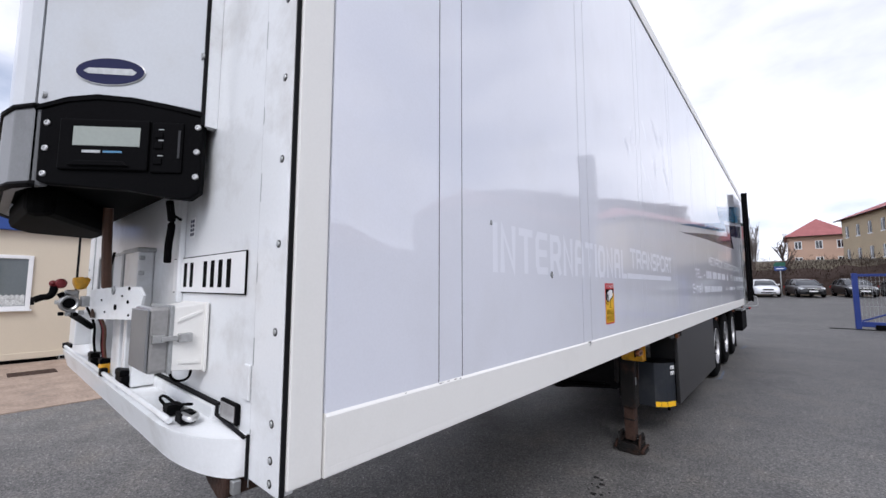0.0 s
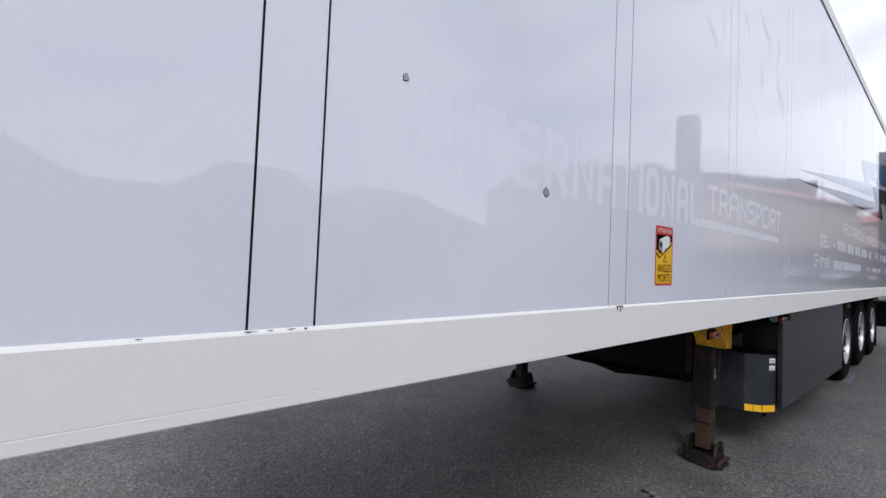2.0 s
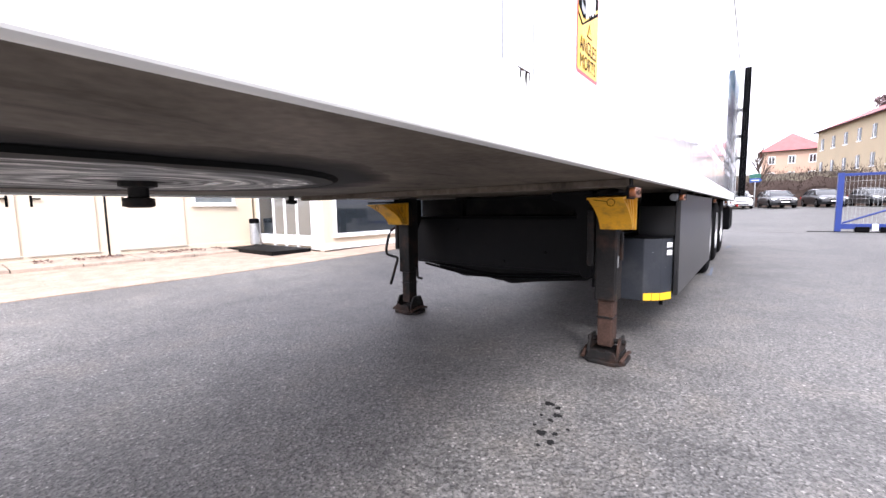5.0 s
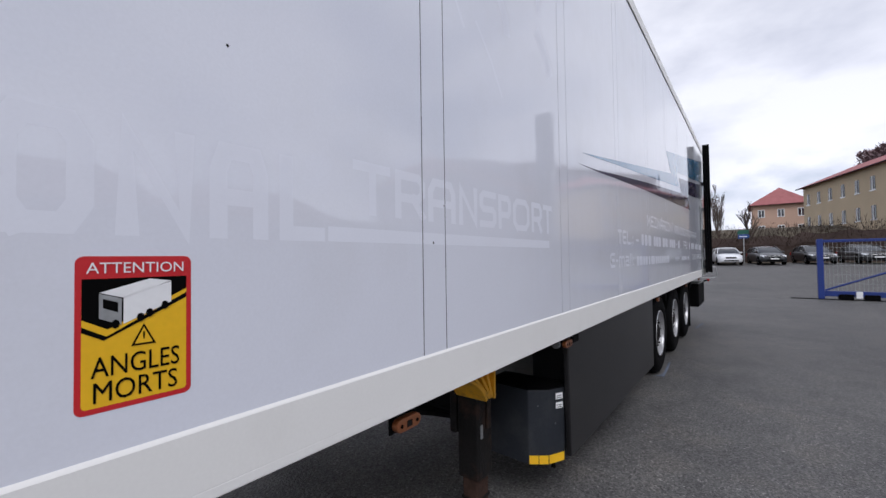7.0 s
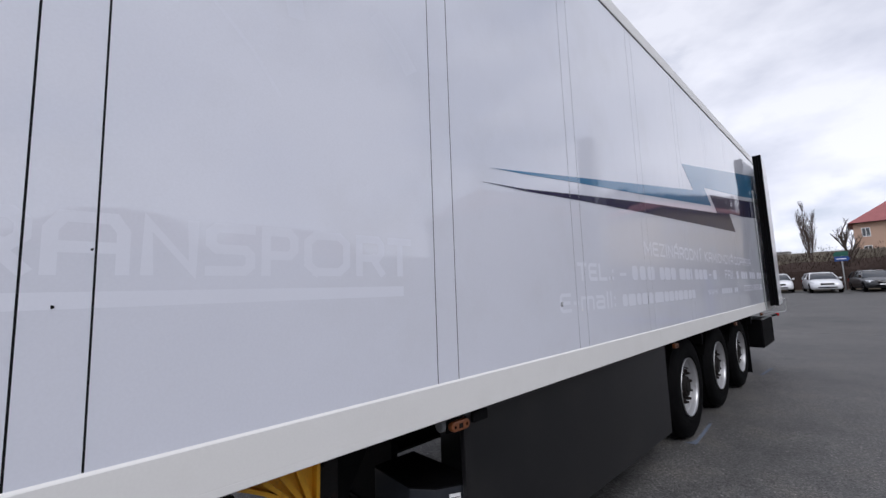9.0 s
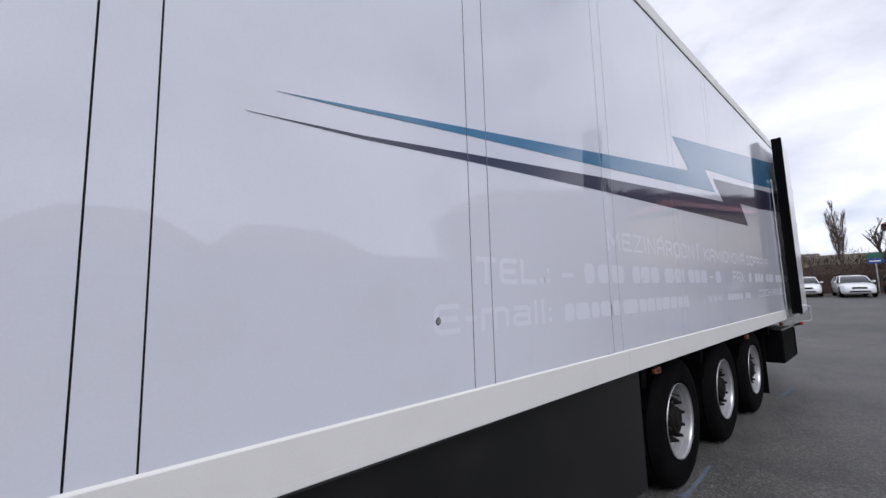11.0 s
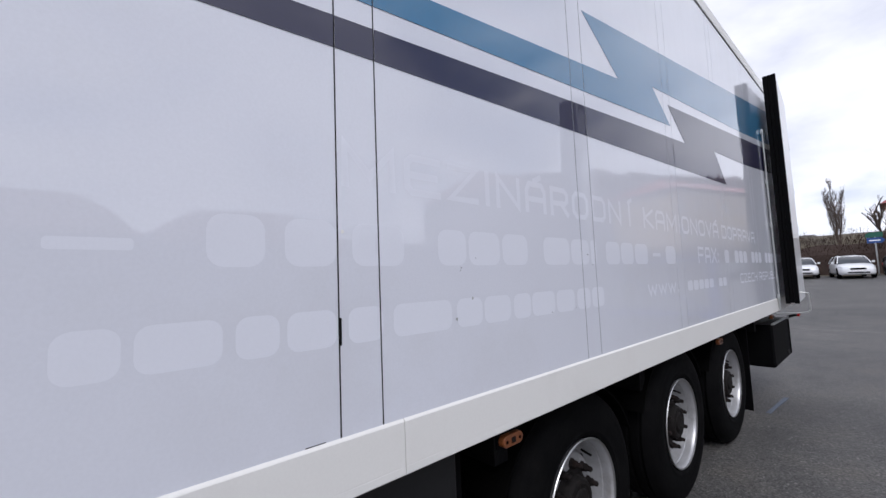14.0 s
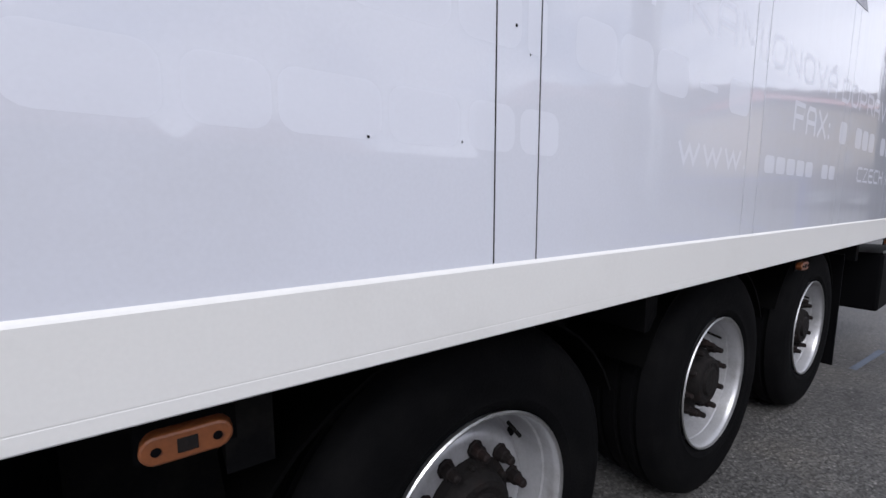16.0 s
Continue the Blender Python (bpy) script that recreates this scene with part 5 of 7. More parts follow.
for a, b, pen in (((3.97, 3.035), (4.15, 2.92), 0.06), ((4.337, 2.99), (4.345, 2.86), 0.045), ((3.96, 2.68), (4.0, 2.59), 0.06), ((4.35, 2.71), (4.48, 2.58), 0.075), ((3.75, 2.506), (3.95, 2.27), 0.012), ((3.268, 2.78), (3.296, 2.69), 0.035), ((3.1, 2.645), (3.19, 2.58), 0.05), ((3.62, 2.95), (3.72, 2.83), 0.02), ((3.52, 2.62), (3.66, 2.45), 0.015)):
    bm = bmesh.new()
    stroke(bm, [Vector(a), (Vector(a) + Vector(b)) / 2 + Vector((0.01, 0.008)), Vector(b)], pen, S + 0.0001)
    part("mark", cut_at_seams(bm), M_TRACE, ghost, "faint grey trace of a removed emblem")
for y, z, r in ((1.321, 1.805, 0.007), (1.837, 1.612, 0.011), (5.608, 1.529, 0.010), (5.854, 1.484, 0.006), (7.003, 1.758, 0.0045), (3.46, 1.62, 0.004), (6.3, 1.66, 0.006), (3.52, 1.75, 0.003), (7.921, 1.478, 0.0025), (8.104, 1.485, 0.0022), (8.234, 1.715, 0.0035), (8.274, 1.668, 0.002), (7.419, 1.662, 0.0022), (7.415, 1.653, 0.0018), (7.466, 1.562, 0.005), (7.391, 1.502, 0.005), (7.488, 1.695, 0.0015), (6.111, 1.775, 0.0035), (2.796, 2.01, 0.0035), (5.874, 1.676, 0.0045), (6.343, 1.483, 0.003)):
    outline = []
    for k in range(11):
        a = 2 * math.pi * k / 11
        rr = (1.35 if r > 0.006 else 0.95) * r * (0.75 + 0.4 * random.random())
        outline.append((y + rr * math.cos(a), z + 1.15 * rr * math.sin(a)))
    chip = part("paint_chip", prism(outline, "x", S + 0.0003, S + 0.0008), M_RAIL if 5.85 < y < 6.4 or r == 0.0045 else M_GALV if r == 0.005 else M_CHASSIS, trailer, "small chip in the paint")
    if r > 0.006:
        part("bare_spot", prism([(y + 0.84 * (py - y) + 0.06 * r, z + 0.84 * (pz - z) + 0.1 * r) for py, pz in outline], "x", S + 0.0009, S + 0.0012), M_GALV, chip)
for y, w, h in ((1.012, 0.022, 0.003), (1.05, 0.012, 0.002), (1.085, 0.016, 0.0035), (1.116, 0.006, 0.006), (0.86, 0.01, 0.002), (2.205, 0.004, 0.005), (2.262, 0.006, 0.034), (2.284, 0.008, 0.042), (2.252, 0.05, 0.006), (2.3, 0.004, 0.02)):
    low = [(y + w * k / 5, RT - 0.0012 - h * (0.25 + 0.75 * random.random()) * math.sin(math.pi * (k + 0.5) / 6)) for k in range(6)]
    part("rust_mark", prism(low + [(y + w, RT - 0.001), (y, RT - 0.001)], "x", S + 0.0062, S + 0.0066), M_RUSTLEG if w > 0.011 else M_RUST, trailer)


for y, z0, z1 in ((6.987, 1.474, 1.542), (6.9, 1.2545, 1.2565)):
    part("scuff", box(S - 0.001, S + 0.0005, y, y + (0.009 if z1 - z0 > 0.01 else 0.05), z0, z1), M_CHASSIS, trailer, "dark scuff at a panel joint")
part("scuff", prism([(6.305, 1.702), (6.309, 1.702), (6.315, 1.67), (6.311, 1.668)], "x", S + 0.0003, S + 0.0008), M_GALV, trailer)


# warning sticker
def warning_sticker():
    st = group_part("warning_sticker", (S, 2.647, 1.45), trailer, "red-edged yellow blind spot warning sticker")
    y0, y1, z0, z1 = 2.565, 2.729, 1.325, 1.578
    w, h, x = y1 - y0, z1 - z0, S + 0.0004

    def at(points, level, name, material, label=""):
        part(name, prism([(y0 + w * u, z0 + h * v) for u, v in points], "x", x + 0.0004 * level, x + 0.0004 * level + 0.0003), material, st, label)

    def rounded(u0, u1, v0, v1, r):
        out = []
        for cu, cv, q in ((u1 - r, v1 - r * w / h, 0), (u0 + r, v1 - r * w / h, 1), (u0 + r, v0 + r * w / h, 2), (u1 - r, v0 + r * w / h, 3)):
            out += [(cu + r * math.cos(math.pi / 2 * (q + k / 4)), cv + r * w / h * math.sin(math.pi / 2 * (q + k / 4))) for k in range(5)]
        return out

    at(rounded(0, 1, 0, 1, 0.07), 0, "backing", M_SIGNRED, "red border with round corners")
    at(rounded(0.05, 0.95, 0.035, 0.855, 0.04), 1, "field", M_SIGNYEL, "yellow field")
    at([(0.05, 0.855), (0.05, 0.52), (0.22, 0.455), (0.95, 0.70), (0.95, 0.855)], 2, "field", M_INK, "black upper field")
    at([(0.05, 0.60), (0.05, 0.555), (0.24, 0.48), (0.95, 0.735), (0.95, 0.765), (0.25, 0.525)], 3, "field", M_SIGNYEL, "slanting yellow band")
    at([(0.18, 0.60), (0.36, 0.545), (0.36, 0.72), (0.18, 0.76)], 4, "pictogram", M_GALV, "grey lorry cab")
    at([(0.375, 0.55), (0.80, 0.675), (0.80, 0.82), (0.375, 0.735)], 4, "pictogram", M_WHITE, "white lorry box")
    at([(0.18, 0.765), (0.37, 0.725), (0.80, 0.825), (0.60, 0.845)], 5, "pictogram", M_WHITE)
    at([(0.21, 0.665), (0.33, 0.63), (0.33, 0.695), (0.21, 0.725)], 5, "pictogram", M_INK)
    for u, v in ((0.31, 0.555), (0.52, 0.585), (0.60, 0.61), (0.74, 0.655)):
        at([(u + 0.035 * math.cos(k * 0.7854), v + 0.03 * math.sin(k * 0.7854)) for k in range(8)], 6, "pictogram", M_INK)
    at([(0.55, 0.54), (0.66, 0.395), (0.44, 0.395)], 3, "pictogram", M_INK, "black warning triangle")
    at([(0.55, 0.515), (0.63, 0.408), (0.47, 0.408)], 4, "pictogram", M_SIGNYEL)
    at([(0.54, 0.485), (0.56, 0.485), (0.555, 0.435), (0.545, 0.435)], 5, "pictogram", M_INK)
    for text, wide, tall, u, v, paint in (("ATTENTION", 0.84, 0.07, 0.08, 0.89, M_WHITE), ("ANGLES", 0.76, 0.13, 0.12, 0.225, M_INK), ("MORTS", 0.72, 0.13, 0.14, 0.065, M_INK)):
        letters_apart(lettering(text, wide * w, tall * h, on_side(y0 + u * w, z0 + v * h) @ Matrix.Translation((0, 0, 0.0016)), 0.0006, 0.0012 if tall > 0.1 else 0.0007), paint, st)

warning_sticker()


# ---- refrigeration unit on the front wall ----
unit = group_part("cooling_unit", (-2.2, 0.4, 1.85), trailer, "white cooling unit with a black control panel")
P0, P1 = Vector((-1.425, 0.465, 0)), Vector((-1.765, 0.117, 0))
U = (P1 - P0).normalized()
N = Vector((U.y, -U.x, 0))
N = N if N.x > 0 else -N


def facet(u, z, d=0.0):
    p = P0 + U * (u * 1.04) + N * d
    return Vector((p.x, p.y, 1.856 + (z - 1.846) * 1.035))


def on_facet(points, d0, d1, bevel=0.0):
    """A plate on the slanting cheek of the unit: points of (u, z), from depth d0 to d1."""
    bm = bmesh.new()
    lo, hi = [bm.verts.new(facet(u, z, d0)) for u, z in points], [bm.verts.new(facet(u, z, d1)) for u, z in points]
    n = len(points)
    fs = [bm.faces.new(lo), bm.faces.new(hi[::-1])] + [bm.faces.new((lo[i], lo[(i + 1) % n], hi[(i + 1) % n], hi[i])) for i in range(n)]
    if bevel:
        bmesh.ops.bevel(bm, geom=list({e for f in fs for e in f.edges}), offset=bevel, segments=2, affect="EDGES", profile=0.5)
    return bm


def rect(u0, u1, z0, z1):
    return [(u0, z0), (u1, z0), (u1, z1), (u0, z1)]


L = (P1 - P0).length / 1.04
mir = lambda v: (-4.44 - v.x, v.y)
# slanting cheeks and front hood, the lower edge arched
arch = [(0.0, 2.083), (0.1, 2.105), (0.2, 2.122), (0.3, 2.129), (0.38, 2.118), (L, 2.088)]
part("side_door", on_facet([(0.0, 3.78)] + arch + [(L, 3.78)], -0.02, 0.0, 0.004), M_HOOD_DIMMED, unit, "white slanting cheek of the hood")
part("edge_trim", on_facet([(u, z - 0.002) for u, z in arch] + [(u, z - 0.016) for u, z in arch[::-1]], -0.015, 0.006, 0.002), M_BLACK, unit, "black edge trim")
part("hood", prism([(P1.x - 0.004, P1.y - 0.004), (-1.80, 0.09), (-1.9, 0.07), (-2.54, 0.07), (-2.64, 0.09), mir(P1), mir(P0), (-3.03, 0.5), (-1.45, 0.5), (P0.x - 0.03, P0.y - 0.0), (P1.x - 0.03, P1.y + 0.02)], "z", 2.11, 3.78), M_HOOD_DIMMED, unit, "white fibreglass hood")
part("seam_trim", box(P0.x - 0.006, P0.x + 0.003, P0.y - 0.006, P0.y + 0.004, 2.06, 3.8), M_JOINT, unit)
part("side_return", box(P0.x - 0.03, P0.x + 0.001, P0.y + 0.005, 0.506, 2.06, 3.79), M_FRONT, unit)
part("grille", box(-2.6, -1.85, 0.062, 0.07, 3.0, 3.5, 0.004), M_BLACK, unit, "black fan grille")
for k in range(9):
    z = 3.04 + 0.052 * k
    part("grille_slat", box(-2.58, -1.87, 0.056, 0.063, z, z + 0.012), M_BLACK, unit)
el = [(0.2705 + 0.0955 * math.cos(a), 2.199 + 0.0405 * math.sin(a)) for a in [2 * math.pi * i / 32 for i in range(32)]]
part("badge", on_facet([(0.2705 + (u - 0.2705) * 1.03, 2.199 + (z - 2.199) * 1.06) for u, z in el], 0.0, 0.004, 0.001), M_STEEL, unit, "silver rim of the badge")
part("badge", on_facet(el, 0.002, 0.0055), M_LOGOBLUE, unit, "dark blue oval badge")
part("badge_mark", on_facet([(0.205, 2.188), (0.33, 2.19), (0.345, 2.198), (0.33, 2.208), (0.21, 2.208), (0.195, 2.198)], 0.0055, 0.0062), M_GALV, unit)
for u, z in ((0.012, 2.262), (0.45, 2.12)):
    c = facet(u, z)
    part("bolt", spin([(-0.004, 0.011), (0.004, 0.011), (0.006, 0.007), (0.0065, 0.0001)], (c.x, c.y, c.z), "y", 12), M_GALV, unit)
# black control panel
control = [(0.0, 1.835), (0.03, 1.812), (0.09, 1.818), (0.2, 1.838), (0.43, 1.852), (0.452, 1.862), (0.455, 2.075), (0.38, 2.104), (0.3, 2.113), (0.2, 2.107), (0.1, 2.09), (0.0, 2.068)]
part("control_panel", on_facet(control, -0.03, 0.002, 0.006), M_BLACK, unit, "matt black control panel")
part("fascia", on_facet(rect(0.145, 0.392, 1.894, 2.048), 0.0, 0.012, 0.005), M_BLACK, unit)
part("fascia", on_facet(rect(0.05, 0.139, 1.89, 2.045), 0.0, 0.009, 0.005), M_BLACK, unit)
part("display", on_facet(rect(0.168, 0.352, 1.966, 2.024), 0.010, 0.0135, 0.001), M_LCD, unit, "grey-green blank display")
part("bar", on_facet(rect(0.275, 0.325, 1.945, 1.953), 0.012, 0.013), M_GALV, unit)
part("bar", on_facet(rect(0.215, 0.268, 1.946, 1.952), 0.012, 0.013), M_TEAL, unit)
part("latch", on_facet([(0.19, 1.905), (0.36, 1.905), (0.34, 1.92), (0.21, 1.92)], 0.012, 0.02, 0.003), M_BLACK, unit)
part("slot", on_facet(rect(0.055, 0.062, 1.935, 2.02), 0.009, 0.013, 0.001), M_SKIRT, unit)
for z in (1.915, 1.962, 1.995):
    part("button", on_facet(rect(0.105, 0.13, z, z + 0.02), 0.009, 0.013, 0.003), M_BLACK, unit)
    part("bar", on_facet(rect(0.104, 0.118, z + 0.026, z + 0.0285), 0.009, 0.0098), M_GALV, unit)
for u in (0.012, 0.432):
    for z in (1.882, 1.958, 2.034):
        c = facet(u, z, 0.002)
        m = Matrix.Translation(c) @ N.to_track_quat("Z", "Y").to_matrix().to_4x4()
        bm = spin([(-0.002, 0.0095), (0.003, 0.0095), (0.005, 0.007), (0.0052, 0.004), (0.003, 0.0035), (0.003, 0.0001)], (0, 0, 0), "z", 16)
        bmesh.ops.transform(bm, matrix=m, verts=bm.verts[:])
        part("screw", bm, M_STEEL, unit)
# grey lower apron that curves round to the front, black blocks for the shaded opening below
apron = [(P1.x + 0.005, P1.y + 0.005), (-1.76, 0.115), (-1.83, 0.075), (-1.93, 0.055), (-2.51, 0.055), (-2.64, 0.09), mir(P1)]
ring = apron + [(x, y + 0.035) for x, y in apron[::-1]]
part("apron", prism(ring, "z", 1.86, 2.10, 0.006), M_APRON, unit, "grey curved lower apron")
part("apron_lip", tube([(x, y + 0.006, 1.862) for x, y in apron], 0.011, 8), M_BLACK, unit, "black rolled lower edge", True)
part("apron_lip", tube([(x, y + 0.0, 2.104) for x, y in apron], 0.008, 8), M_BLACK, unit, "", True)
# Solid black shapes stand for the shade inside the open underside.
part("intake", prism([(P0.x - 0.07, 0.49), (P0.x - 0.06, 0.46), (P1.x - 0.03, P1.y + 0.05), (-1.9, 0.1), (-2.5, 0.1), (-4.44 - P1.x + 0.03, P1.y + 0.05), (-2.97, 0.46), (-2.97, 0.49)], "z", 1.9, 2.095), M_INK, unit, "black block for the shaded intake opening below the hood")
part("opening_block", prism([(-1.88, 0.18), (-1.96, 0.12), (-2.5, 0.1), (-2.62, 0.15), (-2.72, 0.42), (-2.4, 0.42)], "z", 1.79, 1.9, 0.03), M_INK, unit, "black block for the shaded opening under the unit")
# brown pipe, black hose, white cable channel, air and electric couplings
part("coolant_pipe", tube(bend([(-2.12, 0.36, 1.87), (-2.15, 0.37, 1.7), (-2.16, 0.38, 1.55)]), 0.017), M_BROWNPIPE, unit, "brown rubber pipe", True)
part("drain_hose", tube(bend([(-1.62, 0.44, 1.84), (-1.66, 0.46, 1.77), (-1.68, 0.46, 1.70), (-1.70, 0.465, 1.64)]), 0.012), M_BLACK, unit, "", True)
part("cable", tube(bend([(-1.60, 0.44, 1.83), (-1.63, 0.455, 1.80), (-1.60, 0.47, 1.78)]), 0.005), M_BLACK, unit, "", True)
part("wall_rib", box(-1.685, -1.66, 0.488, 0.507, 1.5, 1.86, 0.005), M_FRONT, trailer, "white vertical rib")
part("cable_channel", box(-2.25, -2.03, 0.45, 0.507, 1.45, 1.70, 0.008), M_FRONT, trailer, "white cable channel")
part("channel_cap", box(-2.27, -2.01, 0.442, 0.507, 1.695, 1.712, 0.004), M_GALV, trailer)
for z in (1.53, 1.60, 1.66):
    part("channel_hinge", box(-2.028, -2.01, 0.452, 0.47, z, z + 0.018, 0.003), M_GALV, trailer)
for x0, x1, z0, z1 in ((-2.93, -2.34, 1.70, 1.712), (-2.93, -2.905, 1.52, 1.70), (-2.375, -2.345, 1.52, 1.70), (-2.62, -2.60, 1.52, 1.70)):
    part("hanger_frame", box(x0, x1, 0.462, 0.474, z0, z1, 0.002), M_GALV, trailer, "thin grey steel frame")
part("hanger_rod", tube([(-2.52, 0.458, 1.715), (-2.74, 0.455, 1.50)], 0.006), M_CHASSIS, trailer)
for x0, x1 in ((-2.69, -2.61), (-2.425, -2.385), (-2.215, -2.09), (-2.03, -1.985), (-1.905, -1.86)):
    part("cable_channel", box(x0, x1, 0.42, 0.507, 1.195, 1.44, 0.004), M_FRONT, trailer)
# Grey sheet added so that the shaded gaps between the white channels look dark.
part("channel_gap_sheet", box(-2.61, -1.86, 0.488, 0.5065, 1.195, 1.44), M_APRON, trailer, "grey sheet for the dark gaps between the channels")
part("side_cover", box(-2.86, -2.70, 0.36, 0.507, 1.27, 1.43, 0.006), M_FRONT, trailer)
part("side_strip", box(-2.865, -2.72, 0.352, 0.36, 1.255, 1.272, 0.003), M_BLACK, trailer)
part("label_sticker", box(-1.618, -1.574, 0.5055, 0.5065, 1.72, 1.79), M_WHITE, trailer, "small white sticker with dark bars")
for k in range(4):
    for j in range(2):
        part("bar", box(-1.614 + 0.02 * j, -1.6 + 0.02 * j, 0.5045, 0.5052, 1.728 + 0.015 * k, 1.738 + 0.015 * k), M_LOGOBLUE, trailer)
couple = group_part("coupling_bracket", (-2.0, 0.36, 1.5), trailer, "white bracket with brake line couplings")
a, b = Vector((-2.19, 0.335, 0)), Vector((-1.72, 0.415, 0))
d = Vector((b.y - a.y, a.x - b.x, 0)).normalized() * 0.008
bm = bmesh.new()
outline = [(0.1, 1.428), (0.06, 1.542), (0.75, 1.556), (0.93, 1.553), (1.0, 1.525), (0.95, 1.46), (0.83, 1.44)]
lo = [bm.verts.new(a + (b - a) * t + Vector((0, 0, z))) for t, z in outline]
hi = [bm.verts.new(a + (b - a) * t + d + Vector((0, 0, z))) for t, z in outline]
bm.faces.new(lo), bm.faces.new(hi[::-1])
for i in range(len(lo)):
    j = (i + 1) % len(lo)
    bm.faces.new((lo[i], lo[j], hi[j], hi[i]))
part("plate", bm, M_FRONT, couple)
for t, z, r in ((0.56, 1.48, 0.010), (0.51, 1.541, 0.008), (0.77, 1.501, 0.006), (0.305, 1.503, 0.0035), (0.78, 1.548, 0.006), (0.67, 1.521, 0.0035), (0.795, 1.455, 0.004), (0.38, 1.46, 0.003)):
    c = a + (b - a) * t + d
    part("hole", cyl((c.x, c.y, z), "y", -0.004, 0.0015, r, 12), M_INK, couple)
c = a + (b - a) * 0.51 + d
part("eyelet", spin([(-0.004, 0.009), (-0.006, 0.012), (-0.003, 0.016), (0.001, 0.016)], (c.x, c.y, 1.541), "y", 16, caps=False), M_GALV, couple, "grey steel eyelet", True)
c = a + (b - a) * 0.16 + d
part("rust_patch", prism([(c.x - 0.03, 1.433), (c.x + 0.035, 1.436), (c.x + 0.02, 1.455), (c.x - 0.012, 1.468), (c.x - 0.03, 1.452)], "y", c.y - 0.006, c.y - 0.001), M_RUSTLEG, couple, "rust-brown worn corner")
# coupling heads towards the walkway
hx, hy, hz = -2.215, 0.277, 1.489
part("coupling_head", spin([(-0.07, 0.02), (-0.035, 0.026), (-0.01, 0.032), (0.008, 0.033), (0.015, 0.030), (0.0165, 0.0255), (0.0115, 0.019)], (hx, hy, hz), "x", 24, caps=False), M_STEEL, couple, "bright metal coupling head", True)
part("coupling_seal", spin([(0.004, 0.0195), (0.013, 0.0185), (0.0145, 0.0155), (0.011, 0.012), (0.0105, 0.0001)], (hx, hy, hz), "x", 20), M_BLACK, couple, "black rubber seal", True)
for k in range(3):
    an = 0.9 + 2.1 * k
    part("coupling_ear", box(hx - 0.02, hx + 0.006, hy + 0.031 * math.cos(an) - 0.009, hy + 0.031 * math.cos(an) + 0.009, hz + 0.031 * math.sin(an) - 0.008, hz + 0.031 * math.sin(an) + 0.008, 0.003), M_GALV, couple)
part("coupling_block", box(hx - 0.04, hx + 0.012, hy + 0.036, hy + 0.062, hz - 0.016, hz + 0.026, 0.005), M_GALV, couple)
part("coupling_block", box(hx - 0.05, hx - 0.01, hy - 0.012, hy + 0.03, hz + 0.03, hz + 0.052, 0.006), M_GALV, couple)
part("coupling_cap", prism([(hy + 0.016, 1.545), (hy + 0.026, 1.541), (hy + 0.044, 1.545), (hy + 0.053, 1.566), (hy + 0.058, 1.585), (hy + 0.048, 1.592), (hy + 0.028, 1.587), (hy + 0.008, 1.592), (hy + 0.007, 1.57)], "x", hx - 0.03, hx + 0.03, 0.006), M_YELLOW, couple, "yellow coupling cap", True)
part("coupling_cap", spin([(-0.02, 0.010), (-0.012, 0.017), (0.004, 0.0195), (0.016, 0.014), (0.02, 0.0001)], (hx, hy - 0.028, 1.566), "x", 16), M_DARKRED, couple, "dark red coupling cap", True)
part("coupling_cap", spin([(-0.012, 0.006), (0.0, 0.012), (0.01, 0.0001)], (hx, hy - 0.05, 1.566), "x", 12), M_DARKRED, couple, "", True)
part("handle", tube(bend([(hx, hy - 0.045, 1.555), (hx, hy - 0.048, 1.53), (hx, hy - 0.06, 1.516), (hx, hy - 0.078, 1.513), (hx, hy - 0.098, 1.503)], 5), 0.0125, 10), M_BLACK, couple, "black rubber handle", True)
part("handle_end", cyl((hx, hy - 0.10, 1.50), "y", -0.006, 0.004, 0.015, 12), M_CHASSIS, couple)
part("handle", tube(bend([(hx, hy - 0.028, 1.53), (hx, hy - 0.018, 1.515), (hx - 0.01, hy, 1.515)], 4), 0.011, 8), M_BLACK, couple, "", True)
for k, (dy, dz) in enumerate(((-0.02, -0.04), (0.0, -0.038), (0.022, -0.045), (0.04, -0.036))):
    part("clip", box(hx - 0.02, hx + 0.004, hy + dy - 0.008, hy + dy + 0.008, hz + dz - 0.008 - 0.004 * (k % 2), hz + dz + 0.006, 0.003), M_BLACK if k % 2 == 0 else M_GALV, couple)
part("hose", tube(bend([(-2.28, 0.285, 1.48), (-2.42, 0.31, 1.44), (-2.55, 0.36, 1.40), (-2.62, 0.41, 1.36)]), 0.014), M_BLACK, couple, "", True)
for x, mt in ((-2.29, M_DARKRED), (-2.32, M_BLACK), (-2.26, M_BROWNPIPE), (-2.5, M_BLACK)):
    part("air_line", tube(bend([(x, 0.37, 1.46), (x + 0.01, 0.40, 1.38), (x, 0.405, 1.30), (x, 0.42, 1.20)], 4), 0.005), mt, couple, "", True)
for x, w, mt in ((-2.5, 0.09, M_BLACK), (-2.27, 0.06, M_YELLOW), (-1.93, 0.10, M_BLACK)):
    part("socket", box(x - w / 2, x + w / 2, 0.395, 0.45, 1.192, 1.232, 0.006), mt, couple)
    part("socket_lid", prism([(0.392, 1.232), (0.452, 1.236), (0.452, 1.244), (0.40, 1.256), (0.392, 1.25)], "x", x - 0.4 * w, x + 0.4 * w, 0.002), M_BLACK, couple)
# document case
case = group_part("document_case", (-1.5, 0.43, 1.4), trailer, "cream plastic document case with a clear grey end")
